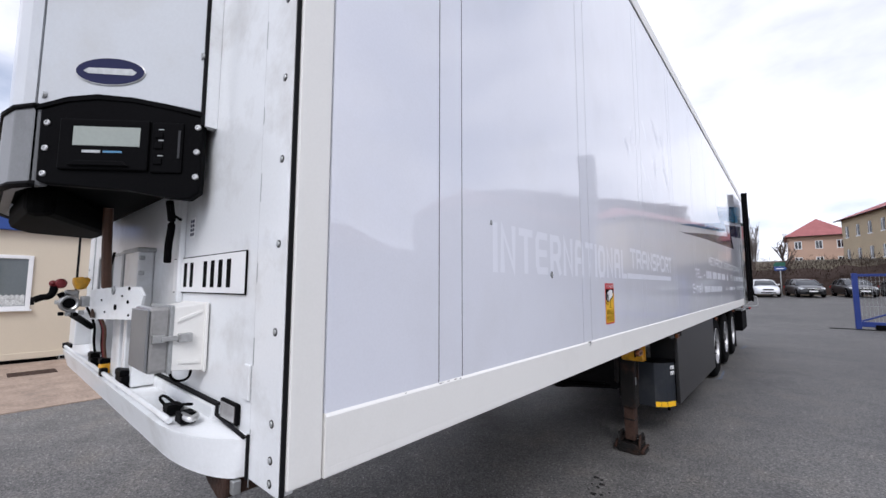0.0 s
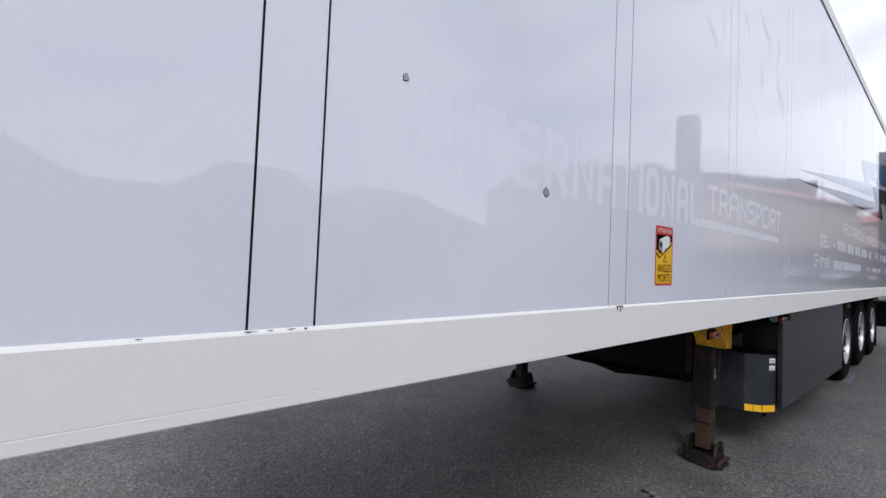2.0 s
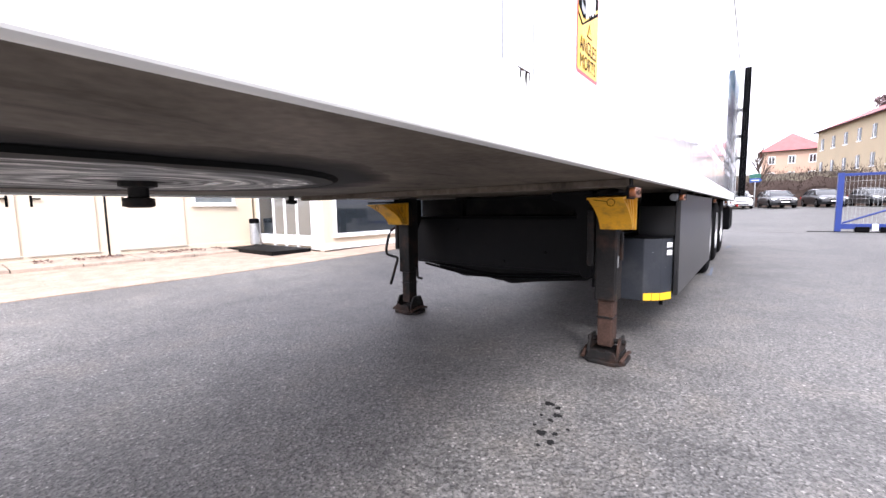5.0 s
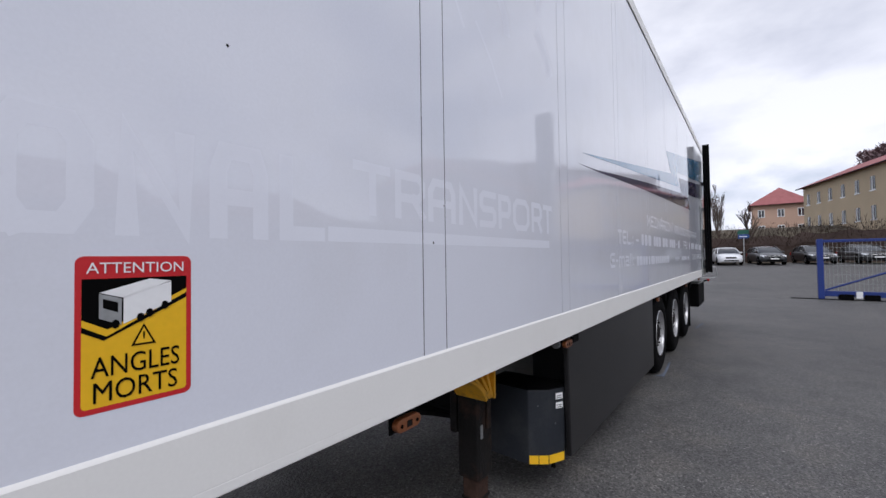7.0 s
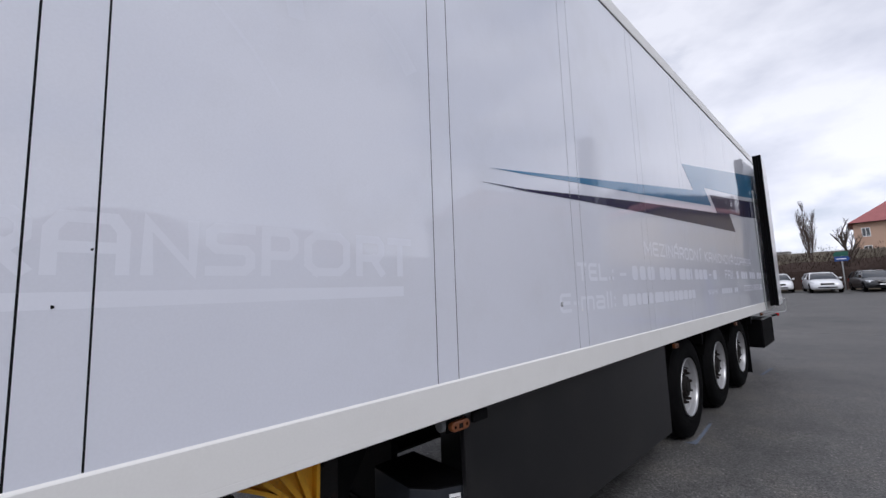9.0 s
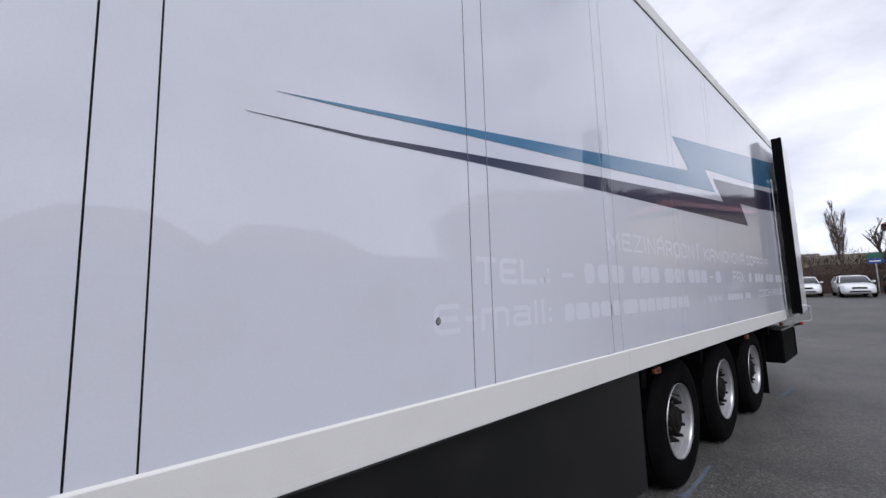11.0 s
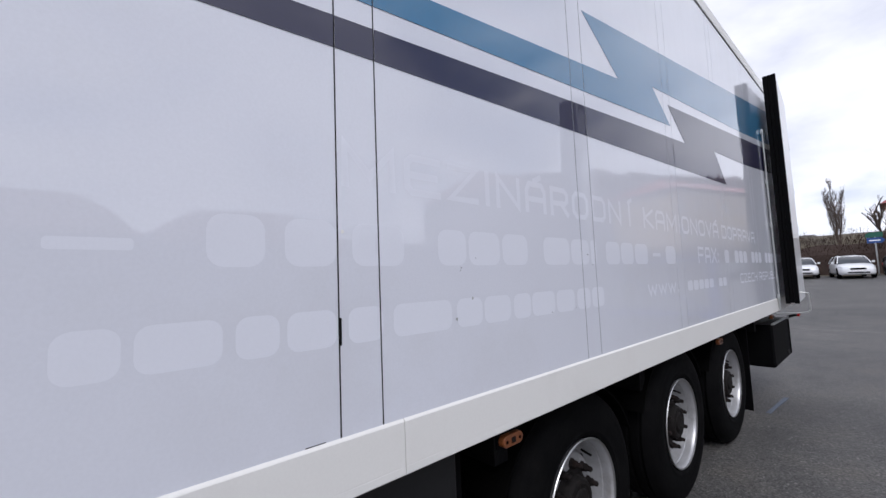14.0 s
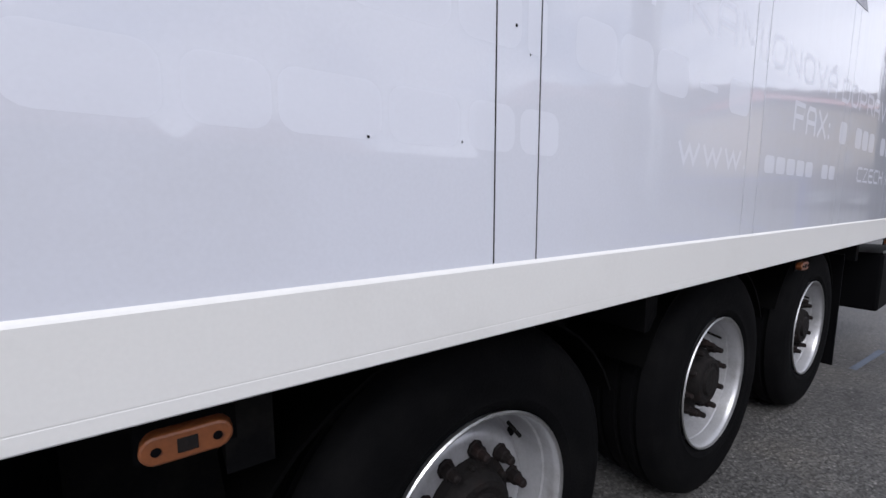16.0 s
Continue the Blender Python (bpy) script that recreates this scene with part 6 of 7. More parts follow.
side = [(0.412, 1.316), (0.455, 1.314), (0.488, 1.309), (0.507, 1.305), (0.507, 1.508), (0.488, 1.503), (0.455, 1.498), (0.412, 1.496)]
part("body", prism(side, "x", -1.61, -1.408, 0.005), M_RAIL, case, "cream plastic body")
part("moulding", prism([(0.43, 1.335), (0.485, 1.33), (0.485, 1.338), (0.43, 1.345)], "x", -1.41, -1.4045), M_RAIL, case)
part("moulding", prism([(0.425, 1.462), (0.485, 1.485), (0.485, 1.478), (0.425, 1.452)], "x", -1.41, -1.4045), M_RAIL, case)
part("flange", box(-1.63, -1.394, 0.494, 0.503, 1.304, 1.508, 0.003), M_RAIL, case)
part("carry_loop", tube(bend([(-1.47, 0.43, 1.316), (-1.465, 0.432, 1.29), (-1.46, 0.45, 1.275), (-1.455, 0.475, 1.282), (-1.45, 0.48, 1.314)], 5), 0.004, 6), M_BLACK, case, "", True)
part("cover_edge", box(-1.588, -1.412, 0.352, 0.358, 1.32, 1.49, 0.002), M_APRON, case)
part("cover", box(-1.585, -1.414, 0.358, 0.411, 1.312, 1.498, 0.01), M_CLEAR, case, "translucent grey cover")
part("cover_rim", box(-1.615, -1.406, 0.405, 0.416, 1.308, 1.502, 0.003), M_GALV, case)
part("clasp", box(-1.4085, -1.396, 0.385, 0.45, 1.402, 1.416, 0.002), M_STEEL, case, "steel clasp")
part("clasp", box(-1.41, -1.392, 0.425, 0.462, 1.396, 1.422, 0.003), M_STEEL, case)
part("clasp", box(-1.4145, -1.4, 0.365, 0.395, 1.398, 1.42, 0.002), M_STEEL, case)
# plate with unreadable signs
plate = group_part("registration_plate", (-1.4, 0.5, 1.59), trailer, "white plate with a black border and dark bars")
px0, px1, pz0, pz1 = -1.755, -1.150, 1.534, 1.655
part("backing", box(px0, px1, 0.5015, 0.506, pz0, pz1, 0.002), M_INK, plate)
part("face", box(px0 + 0.004, px1 - 0.004, 0.4995, 0.502, pz0 + 0.0035, pz1 - 0.0035, 0.001), M_WHITE, plate)
for k in range(8):
    if k != 3:
        x = px0 + 0.06 + 0.0605 * k
        part("bar", box(x, x + 0.028, 0.4985, 0.4996, pz0 + 0.02, pz1 - 0.02), M_INK, plate)
# front tray
tray = group_part("front_tray", (-2.2, 0.43, 1.1), trailer, "white rounded front bumper tray")
out = [(-1.085 - 0.32 * (1 - math.cos(math.pi / 2 * k / 16)), 0.507 - 0.127 * math.sin(math.pi / 2 * k / 16)) for k in range(17)] + [ (-3.28, 0.385), (-3.40, 0.402), (-3.47, 0.43), (-3.5, 0.47), (-3.502, 0.507)]
bm = prism(out, "z", 1.096, 1.190, 0.005)
for v in bm.verts:
    if v.co.z < 1.12 and v.co.y < 0.5:
        v.co.y = 0.507 - (0.507 - v.co.y) * 0.8
part("shell", bm, M_FRONT, tray, "", True)
part("gasket", box(-1.0845, -1.0775, 0.4925, 0.4985, 1.094, 1.197), M_JOINT, tray)
part("bracket", prism([(-1.30, 1.096), (-1.115, 1.096), (-1.115, 1.05), (-1.15, 1.035), (-1.22, 1.06)], "y", 0.46, 0.56, 0.004), M_RUSTLEG, tray, "rusty dark red bracket under the tray")
part("bracket_bolt", box(-1.112, -1.092, 0.47, 0.49, 1.06, 1.092, 0.003), M_GALV, tray)
part("gasket", box(-1.9, -1.285, 0.494, 0.507, 1.226, 1.234), M_JOINT, tray)
part("gasket", tube([(-1.29, 0.5, 1.23), (-1.28, 0.495, 1.205), (-1.085, 0.488, 1.192)], 0.005), M_JOINT, tray)
part("ledge", box(-3.3, -1.295, 0.488, 0.507, 1.187, 1.225, 0.005), M_FRONT, tray)
part("rod", tube([(-3.3, 0.395, 1.204), (-1.32, 0.395, 1.204)], 0.008), M_FRONT, tray)
for x in (-3.3, -2.2):
    part("rod_clip", box(x - 0.02, x + 0.02, 0.385, 0.41, 1.193, 1.222, 0.004), M_BLACK, tray)
part("position_lamp", box(-1.262, -1.152, 0.495, 0.507, 1.199, 1.254, 0.005), M_BLACK, tray, "small black-rimmed position lamp")
part("lamp_lens", box(-1.252, -1.162, 0.4925, 0.4955, 1.206, 1.247, 0.001), M_CLEAR, tray)
part("shackle", tube(bend([(-1.36, 0.43, 1.205), (-1.30, 0.42, 1.215), (-1.27, 0.43, 1.21), (-1.30, 0.45, 1.21), (-1.40, 0.45, 1.205)], 5), 0.009), M_STEEL, tray, "steel shackle", True)
for x in (-1.42, -1.31):
    part("shackle_foot", box(x - 0.025, x + 0.025, 0.41, 0.45, 1.194, 1.222, 0.005), M_BLACK, tray)
part("cord", tube(bend([(-1.44, 0.42, 1.21), (-1.47, 0.41, 1.23), (-1.43, 0.41, 1.245), (-1.36, 0.42, 1.235), (-1.30, 0.44, 1.24)], 5), 0.004), M_BLACK, tray, "", True)
part("hinge", box(-1.135, -1.10, 0.5, 0.507, 1.27, 1.36, 0.004), M_FRONT, trailer)


# ---- cabins on the far side of the trailer ----
CX = -11.45
Z0 = rise(CX, 3) + 0.03
cabins = thing("cabin_row", (CX - 1.5, 4, Z0), "row of cream office containers with white windows and doors", "office cabin")


def cabin_window(y0, y1, z0, z1, parent, x=CX, mull=True):
    part("window_glass", box(x - 0.03, x + 0.01, y0, y1, z0, z1), M_PANE if x == CX else M_GLASS, parent, "dark window pane")
    f = 0.07
    bars_ = [(y0 - f, y0, z0 - f, z1 + f), (y1, y1 + f, z0 - f, z1 + f), (y0, y1, z0 - f, z0), (y0, y1, z1, z1 + f)]
    if mull:
        bars_.append(((y0 + y1) / 2 - f / 2, (y0 + y1) / 2 + f / 2, z0, z1))
    for a, b, c, d_ in bars_:
        part("window_frame", box(x - 0.02, x + 0.04, a, b, c, d_, 0.006), M_PVC, parent, "white plastic frame")
    part("window_sill", box(x, x + 0.08, y0 - 0.1, y1 + 0.1, z0 - f - 0.03, z0 - f, 0.005), M_PVC, parent)


def lace(y0, y1, z0, z1, parent, x=CX):
    """Scalloped lace across the lower half of a pane."""
    n = int((y1 - y0) / 0.07)
    hem = [(y0 + (y1 - y0) * k / (2 * n), z1 - (0.03 if k % 2 == 0 else 0)) for k in range(2 * n + 1)]
    part("curtain", prism([(y1, z0), (y0, z0)] + hem, "x", x + 0.011, x + 0.013), M_CURTAIN, parent, "pale lace half curtain")


HT = 2.55
joints = [-13.0, -8.3, -3.2, 1.38, 3.92, 7.1]
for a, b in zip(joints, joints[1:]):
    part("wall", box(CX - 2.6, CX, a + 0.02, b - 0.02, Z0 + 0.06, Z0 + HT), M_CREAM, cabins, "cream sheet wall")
    # Solid plinth, painted black to stand for the shade below the wall.
    part("plinth", box(CX - 2.55, CX - 0.02, a, b, Z0 - 0.1, Z0 + 0.06), M_INK, cabins, "plinth painted black for the shaded gap below the wall")
    part("base_rail", box(CX, CX + 0.03, a + 0.02, b - 0.02, Z0 + 0.05, Z0 + 0.17, 0.004), M_CREAM, cabins)
for y in joints[1:-1]:
    part("joint", box(CX - 0.05, CX + 0.005, y - 0.02, y + 0.02, Z0, Z0 + HT), M_JOINT, cabins, "dark joint between containers")
    for dy in (-0.13, 0.13):
        part("lifting_foot", box(CX - 0.02, CX + 0.06, y + dy - 0.05, y + dy + 0.05, Z0 - 0.02, Z0 + 0.07, 0.01), M_GALV, cabins)
        part("foot_slot", box(CX + 0.06, CX + 0.064, y + dy - 0.035, y + dy + 0.035, Z0 + 0.0, Z0 + 0.055), M_INK, cabins)
part("roof", box(CX - 2.7, CX + 0.12, -13.0, 7.1, Z0 + HT, Z0 + HT + 0.32, 0.01), M_ROOFBLUE, cabins, "blue flat roof edge")
cabin_window(-1.04, 0.65, Z0 + 1.08, Z0 + 2.0, cabins)
for y0, y1 in ((-1.03, -0.24), (-0.15, 0.64)):
    lace(y0, y1, Z0 + 1.09, Z0 + 1.31, cabins)
cabin_window(-6.5, -4.6, Z0 + 1.0, Z0 + 1.95, cabins)
cabin_window(5.66, 6.54, Z0 + 1.2, Z0 + 1.95, cabins, mull=False)


def cabin_door(y0, y1, handle):
    part("door", box(CX, CX + 0.035, y0, y1, Z0 + 0.14, Z0 + 2.15, 0.006), M_CREAM, cabins, "cream flush door")
    y = y1 - 0.1 if handle > 0 else y0 + 0.1
    part("handle_plate", box(CX + 0.035, CX + 0.045, y - 0.02, y + 0.02, Z0 + 1.1, Z0 + 1.31, 0.004), M_INK, cabins)
    part("door_handle", box(CX + 0.045, CX + 0.085, min(y, y - 0.13 * handle), max(y, y - 0.13 * handle), Z0 + 1.24, Z0 + 1.265, 0.005), M_INK, cabins, "black lever handle")
    part("threshold", box(CX + 0.03, CX + 0.06, y0 - 0.03, y1 + 0.03, Z0 + 0.15, Z0 + 0.165), M_CONCRETE, cabins)


cabin_door(1.61, 2.60, 1)
cabin_door(2.72, 3.75, -1)
cabin_door(4.12, 5.40, -1)
bm = prism([(CX, Z0 - 0.12), (CX + 1.1, Z0 - 0.12), (CX + 1.1, Z0 + 0.02), (CX, Z0 + 0.03)], "y", 1.44, 7.0)
kerb = setting("kerb", bm, M_CHASSIS, "low step of grey concrete slabs along the cabins", "kerb")
for k in range(6):
    y0 = 1.43 + 0.93 * k
    lift = 0.008 * math.sin(2.3 * k)
    part("slab", prism([(CX + 0.02, Z0 - 0.1), (CX + 1.16 + lift, Z0 - 0.1), (CX + 1.16 + lift, Z0 + 0.035 + lift), (CX + 0.02, Z0 + 0.06 + lift)], "y", y0, y0 + 0.915, 0.012), M_KERB, kerb)

# entrance cabin standing forward, with a glazed front
PX, PY = -8.3, 7.1
PZ = rise(PX, PY) + 0.03
porch = thing("entrance_cabin", (PX - 1.5, PY + 3, PZ), "cream cabin with a glazed white entrance door and wide window", "office cabin")
part("wall", box(CX - 2.6, PX, PY + 0.06, 15.5, PZ + 0.05, PZ + HT), M_CREAM, porch)
part("roof", box(CX - 2.7, PX + 0.1, PY - 0.05, 15.6, PZ + HT, PZ + HT + 0.3, 0.01), M_ROOFBLUE, porch)
part("plinth", box(CX - 2.5, PX - 0.03, PY + 0.08, 15.4, PZ - 0.15, PZ + 0.05), M_CONCRETE, porch)
part("base_rail", box(PX, PX + 0.03, PY, 15.5, PZ + 0.03, PZ + 0.16, 0.004), M_PVC, porch)
part("corner_post", box(PX - 0.14, PX + 0.012, PY - 0.01, PY + 0.14, PZ, PZ + HT, 0.01), M_CREAM, porch)
gx = [CX + 0.25, -10.43, -9.9, -9.37, -8.75]
for a, b in zip(gx, gx[1:]):
    part("door_glass", box(a + 0.03, b - 0.03, PY + 0.03, PY + 0.055, PZ + 0.35, PZ + 2.3), M_BLIND if a > CX + 0.6 else M_GLASS, porch, "door glazing")
    part("door_stile", box(a - 0.035, a + 0.035, PY, PY + 0.06, PZ + 0.03, PZ + 2.4, 0.006), M_PVC, porch)
part("door_stile", box(gx[-1] - 0.035, PX - 0.15, PY, PY + 0.06, PZ + 0.03, PZ + 2.4, 0.006), M_PVC, porch)
part("door_rail", box(gx[0], gx[-1], PY + 0.005, PY + 0.06, PZ + 0.1, PZ + 0.35, 0.006), M_PVC, porch)
part("door_rail", box(gx[0], gx[-1], PY + 0.005, PY + 0.06, PZ + 2.3, PZ + 2.42, 0.006), M_PVC, porch)
cabin_window(7.46, 11.5, PZ + 0.40, PZ + 2.1, porch, PX, False)
bm = box(-10.9, -8.75, PY - 1.0, PY - 0.05, 0.03, Z0 + 0.075, 0.01)
tagged(finish("door_mat", bm, M_CHASSIS), "dark ribbed mat before the entrance door", "door mat")
bin_ = thing("litter_bin", (CX + 0.35, 6.93, rise(CX, 7) + 0.09), "slim steel litter bin with a black top by the entrance", "litter bin")
bz = rise(CX, 7) + 0.09
part("body", cyl((CX + 0.35, 6.93, 0), "z", bz, bz + 0.55, 0.12, 24), M_GALV, bin_, "", True)
part("lid", cyl((CX + 0.35, 6.93, 0), "z", bz + 0.55, bz + 0.68, 0.125, 24, bev=0.02), M_BLACK, bin_, "", True)


# ---- cars ----
def loft(sections):
    """A closed skin over rings of the same number of points."""
    bm = bmesh.new()
    rings = [[bm.verts.new(p) for p in s] for s in sections]
    n = len(rings[0])
    for p, q in zip(rings, rings[1:]):
        for i in range(n):
            bm.faces.new((p[i], p[(i + 1) % n], q[(i + 1) % n], q[i]))
    bm.faces.new(rings[0])
    bm.faces.new(rings[-1])
    return bm


def car(name, x, y, turn, paint, label, estate=True):
    z = rise(x, y)
    c = thing(name, (0, 0, 0), label, "car", "parked cars")
    body = []
    for yy, w, low, mid, top in ((-2.3, 0.55, 0.3, 0.45, 0.56), (-2.24, 0.70, 0.24, 0.48, 0.66), (-2.08, 0.81, 0.2, 0.52, 0.73), (-1.7, 0.87, 0.2, 0.58, 0.82), (-1.1, 0.89, 0.2, 0.62, 0.92), (-0.6, 0.89, 0.2, 0.64, 0.95), (1.0, 0.89, 0.2, 0.66, 0.97), (1.7, 0.88, 0.22, 0.68, 0.98), (2.1, 0.83, 0.26, 0.66, 0.96), (2.26, 0.72, 0.32, 0.6, 0.88)):
        half = [(w * 0.9, low), (w, low + 0.1), (w, mid), (w * 0.975, top - 0.1), (w * 0.9, top - 0.02), (w * 0.55, top + 0.03)]
        body.append([(a, yy, b) for a, b in half] + [(-a, yy, b) for a, b in half[::-1]])
    part("body", loft(body), paint, c, "", True)
    tail_ = ((1.5, 1.43), (1.95, 1.36), (2.15, 1.08)) if estate else ((1.1, 1.38), (1.5, 1.2), (1.75, 1.0))
    line = ((-1.2, 0.93), (-0.85, 1.14), (-0.4, 1.38), (0.0, 1.45), (0.6, 1.47)) + tail_
    cabin, skin = [], []
    for yy, top in line:
        f = (top - 0.92) / 0.55
        half = [(0.8, 0.9), (0.8 - 0.12 * f, 0.92 + (top - 0.92) * 0.6), (0.8 - 0.2 * f, top - 0.04 * f), (0.5, top)]
        cabin.append([(a, yy, b) for a, b in half] + [(-a, yy, b) for a, b in half[::-1]])
        if top > 1.3:
            edge = [(0.645 - 0.03 * (1 - f), top - 0.055), (0.61, top - 0.015), (0.5, top + 0.008), (0.2, top + 0.02)]
            skin.append([(a, yy, b) for a, b in edge] + [(-a, yy, b) for a, b in edge[::-1]])
    part("greenhouse", loft(cabin), M_GLASS, c, "dark glass", True)
    part("roof", loft(skin), paint, c, "", True)
    back = line[-2][0]
    for s in (-1, 1):
        for pts in ([(s * 0.79, -1.18, 0.94), (s * 0.71, -0.8, 1.18), (s * 0.62, -0.36, 1.40)], [(s * 0.81, 0.55, 0.95), (s * 0.70, 0.52, 1.24), (s * 0.62, 0.5, 1.44)], [(s * 0.8, back + 0.2, 0.97), (s * 0.71, back + 0.05, 1.2), (s * 0.61, back - 0.25, 1.4)]):
            part("pillar", tube(bend(pts, 3), 0.03, 6), paint, c)
        lamp = [(s * 0.42, -2.2, 0.58), (s * 0.44, -2.19, 0.68), (s * 0.74, -2.08, 0.735), (s * 0.83, -1.85, 0.76), (s * 0.83, -1.9, 0.68), (s * 0.72, -2.17, 0.6)]
        part("headlight", loft([lamp, [(a, b - 0.045, h) for a, b, h in lamp]]), M_LAMP, c, "clear headlight")
        part("mirror", box(min(s * 0.88, s * 1.03), max(s * 0.88, s * 1.03), -0.85, -0.74, 0.95, 1.07, 0.03), paint, c)
        part("tail_light", box(min(s * 0.6, s * 0.82), max(s * 0.6, s * 0.82), 2.12, 2.27, 0.68, 0.88, 0.02), M_RED, c)
        for yw in (-1.42, 1.32):
            w = group_part("wheel", (s * 0.8, yw, 0.315), c)
            part("tyre", spin([(-0.1, 0.2), (-0.1, 0.29), (-0.08, 0.315), (0.08, 0.315), (0.1, 0.29), (0.1, 0.2)], (s * 0.8, yw, 0.315), "x", 24), M_RUBBER, w, "", True)
            part("rim", spin([(s * 0.06, 0.0001), (s * 0.085, 0.06), (s * 0.06, 0.1), (s * 0.1, 0.205)], (s * 0.8, yw, 0.315), "x", 20), M_ALU, w, "", True)
            part("wheel_arch", cyl((s * 0.8, yw, 0.33), "x", -0.083, 0.094, 0.36, 24), M_INK, w)
    part("grille", box(-0.36, 0.36, -2.315, -2.25, 0.52, 0.64, 0.015), M_INK, c)
    part("grille_trim", tube([(-0.37, -2.31, 0.645), (0, -2.325, 0.65), (0.37, -2.31, 0.645)], 0.012, 6), M_STEEL, c, "chrome grille trim")
    part("lower_grille", box(-0.5, 0.5, -2.31, -2.2, 0.3, 0.39, 0.015), M_INK, c)
    part("plate", box(-0.26, 0.26, -2.325, -2.29, 0.41, 0.5, 0.004), M_WHITE, c)
    c.matrix_basis = pose(x, y, z, 0, 0, turn)
    return c


car("car", -1.75, 45.0, 11, M_CARWHITE, "white parked estate car facing the yard")
car("car", 0.95, 45.5, 13, M_CARDARK, "dark grey parked estate car facing the yard")
car("car", 3.95, 46.5, 12, M_CARDARK, "dark parked hatchback by the hedge", False)
car("car", 6.9, 47.0, 12, M_CARDARK, "black parked saloon by the hedge", False)
car("car", -4.4, 46.0, 9, M_CARWHITE, "white parked hatchback before the hedge", False)
car("car", -7.0, 46.5, 9, M_CARWHITE, "white parked car at the end of the row")


# ---- gate ----
gate = thing("yard_gate", (3.8, 21, 0), "blue steel sliding gate with thin mesh infill and a brace", "gate")
gx0, gx1, gy = 1.72, 6.4, 21.0
part("post", box(gx0, gx0 + 0.16, gy - 0.08, gy + 0.08, 0.03, 2.05, 0.01), M_GATE, gate)
part("post", box(gx1, gx1 + 0.12, gy - 0.06, gy + 0.06, 0.03, 2.05, 0.01), M_GATE, gate)
part("top_rail", box(gx0 + 0.16, gx1, gy - 0.04, gy + 0.04, 1.93, 2.02, 0.008), M_GATE, gate)
part("bottom_rail", box(gx0 + 0.16, gx1, gy - 0.06, gy + 0.06, 0.12, 0.3, 0.008), M_GATE, gate)
part("track", box(gx0 - 0.7, gx1, gy - 0.1, gy + 0.1, -0.01, 0.03, 0.004), M_CHASSIS, gate)
for k in range(42):
    x = gx0 + 0.2 + k * 0.1
    part("mesh_bar", box(x, x + 0.005, gy - 0.003, gy + 0.003, 0.3, 1.93), M_GALV, gate)
for k in range(5):
    z = 0.55 + 0.3 * k
    part("mesh_rail", box(gx0 + 0.16, gx1, gy + 0.004, gy + 0.009, z, z + 0.006), M_GALV, gate)
part("brace", tube([(gx0 + 0.18, gy - 0.03, 0.32), (gx0 + 3.2, gy - 0.03, 1.6)], 0.03), M_GATE, gate)
for x in (gx0 + 0.5, gx0 + 1.1):
    part("roller", box(x, x + 0.35, gy - 0.12, gy + 0.12, 0.03, 0.2, 0.02), M_BLACK, gate)
part("bracket", box(gx0 + 0.9, gx0 + 1.05, gy - 0.13, gy - 0.1, 0.08, 0.3, 0.01), M_WHITE, gate)

sign = thing("direction_sign", (-0.5, 47.2, rise(0, 47)), "blue and green road direction sign on a post", "road sign")
sz = rise(0, 47)
part("post", cyl((-0.5, 47.2, 0), "z", sz, sz + 2.95, 0.04, 10), M_GALV, sign)
part("panel", prism([(-0.9, sz + 2.22), (-0.18, sz + 2.22), (-0.03, sz + 2.4), (-0.18, sz + 2.58), (-0.9, sz + 2.58)], "y", 47.1, 47.14), M_SIGNBLUE, sign, "blue arrow panel")
part("panel", prism([(-0.95, sz + 2.62), (-0.12, sz + 2.62), (-0.12, sz + 2.96), (-0.8, sz + 2.96), (-0.95, sz + 2.8)], "y", 47.1, 47.14), M_SIGNGREEN, sign, "green panel")
part("bar", box(-0.8, -0.25, 47.09, 47.1, sz + 2.36, sz + 2.43), M_WHITE, sign)


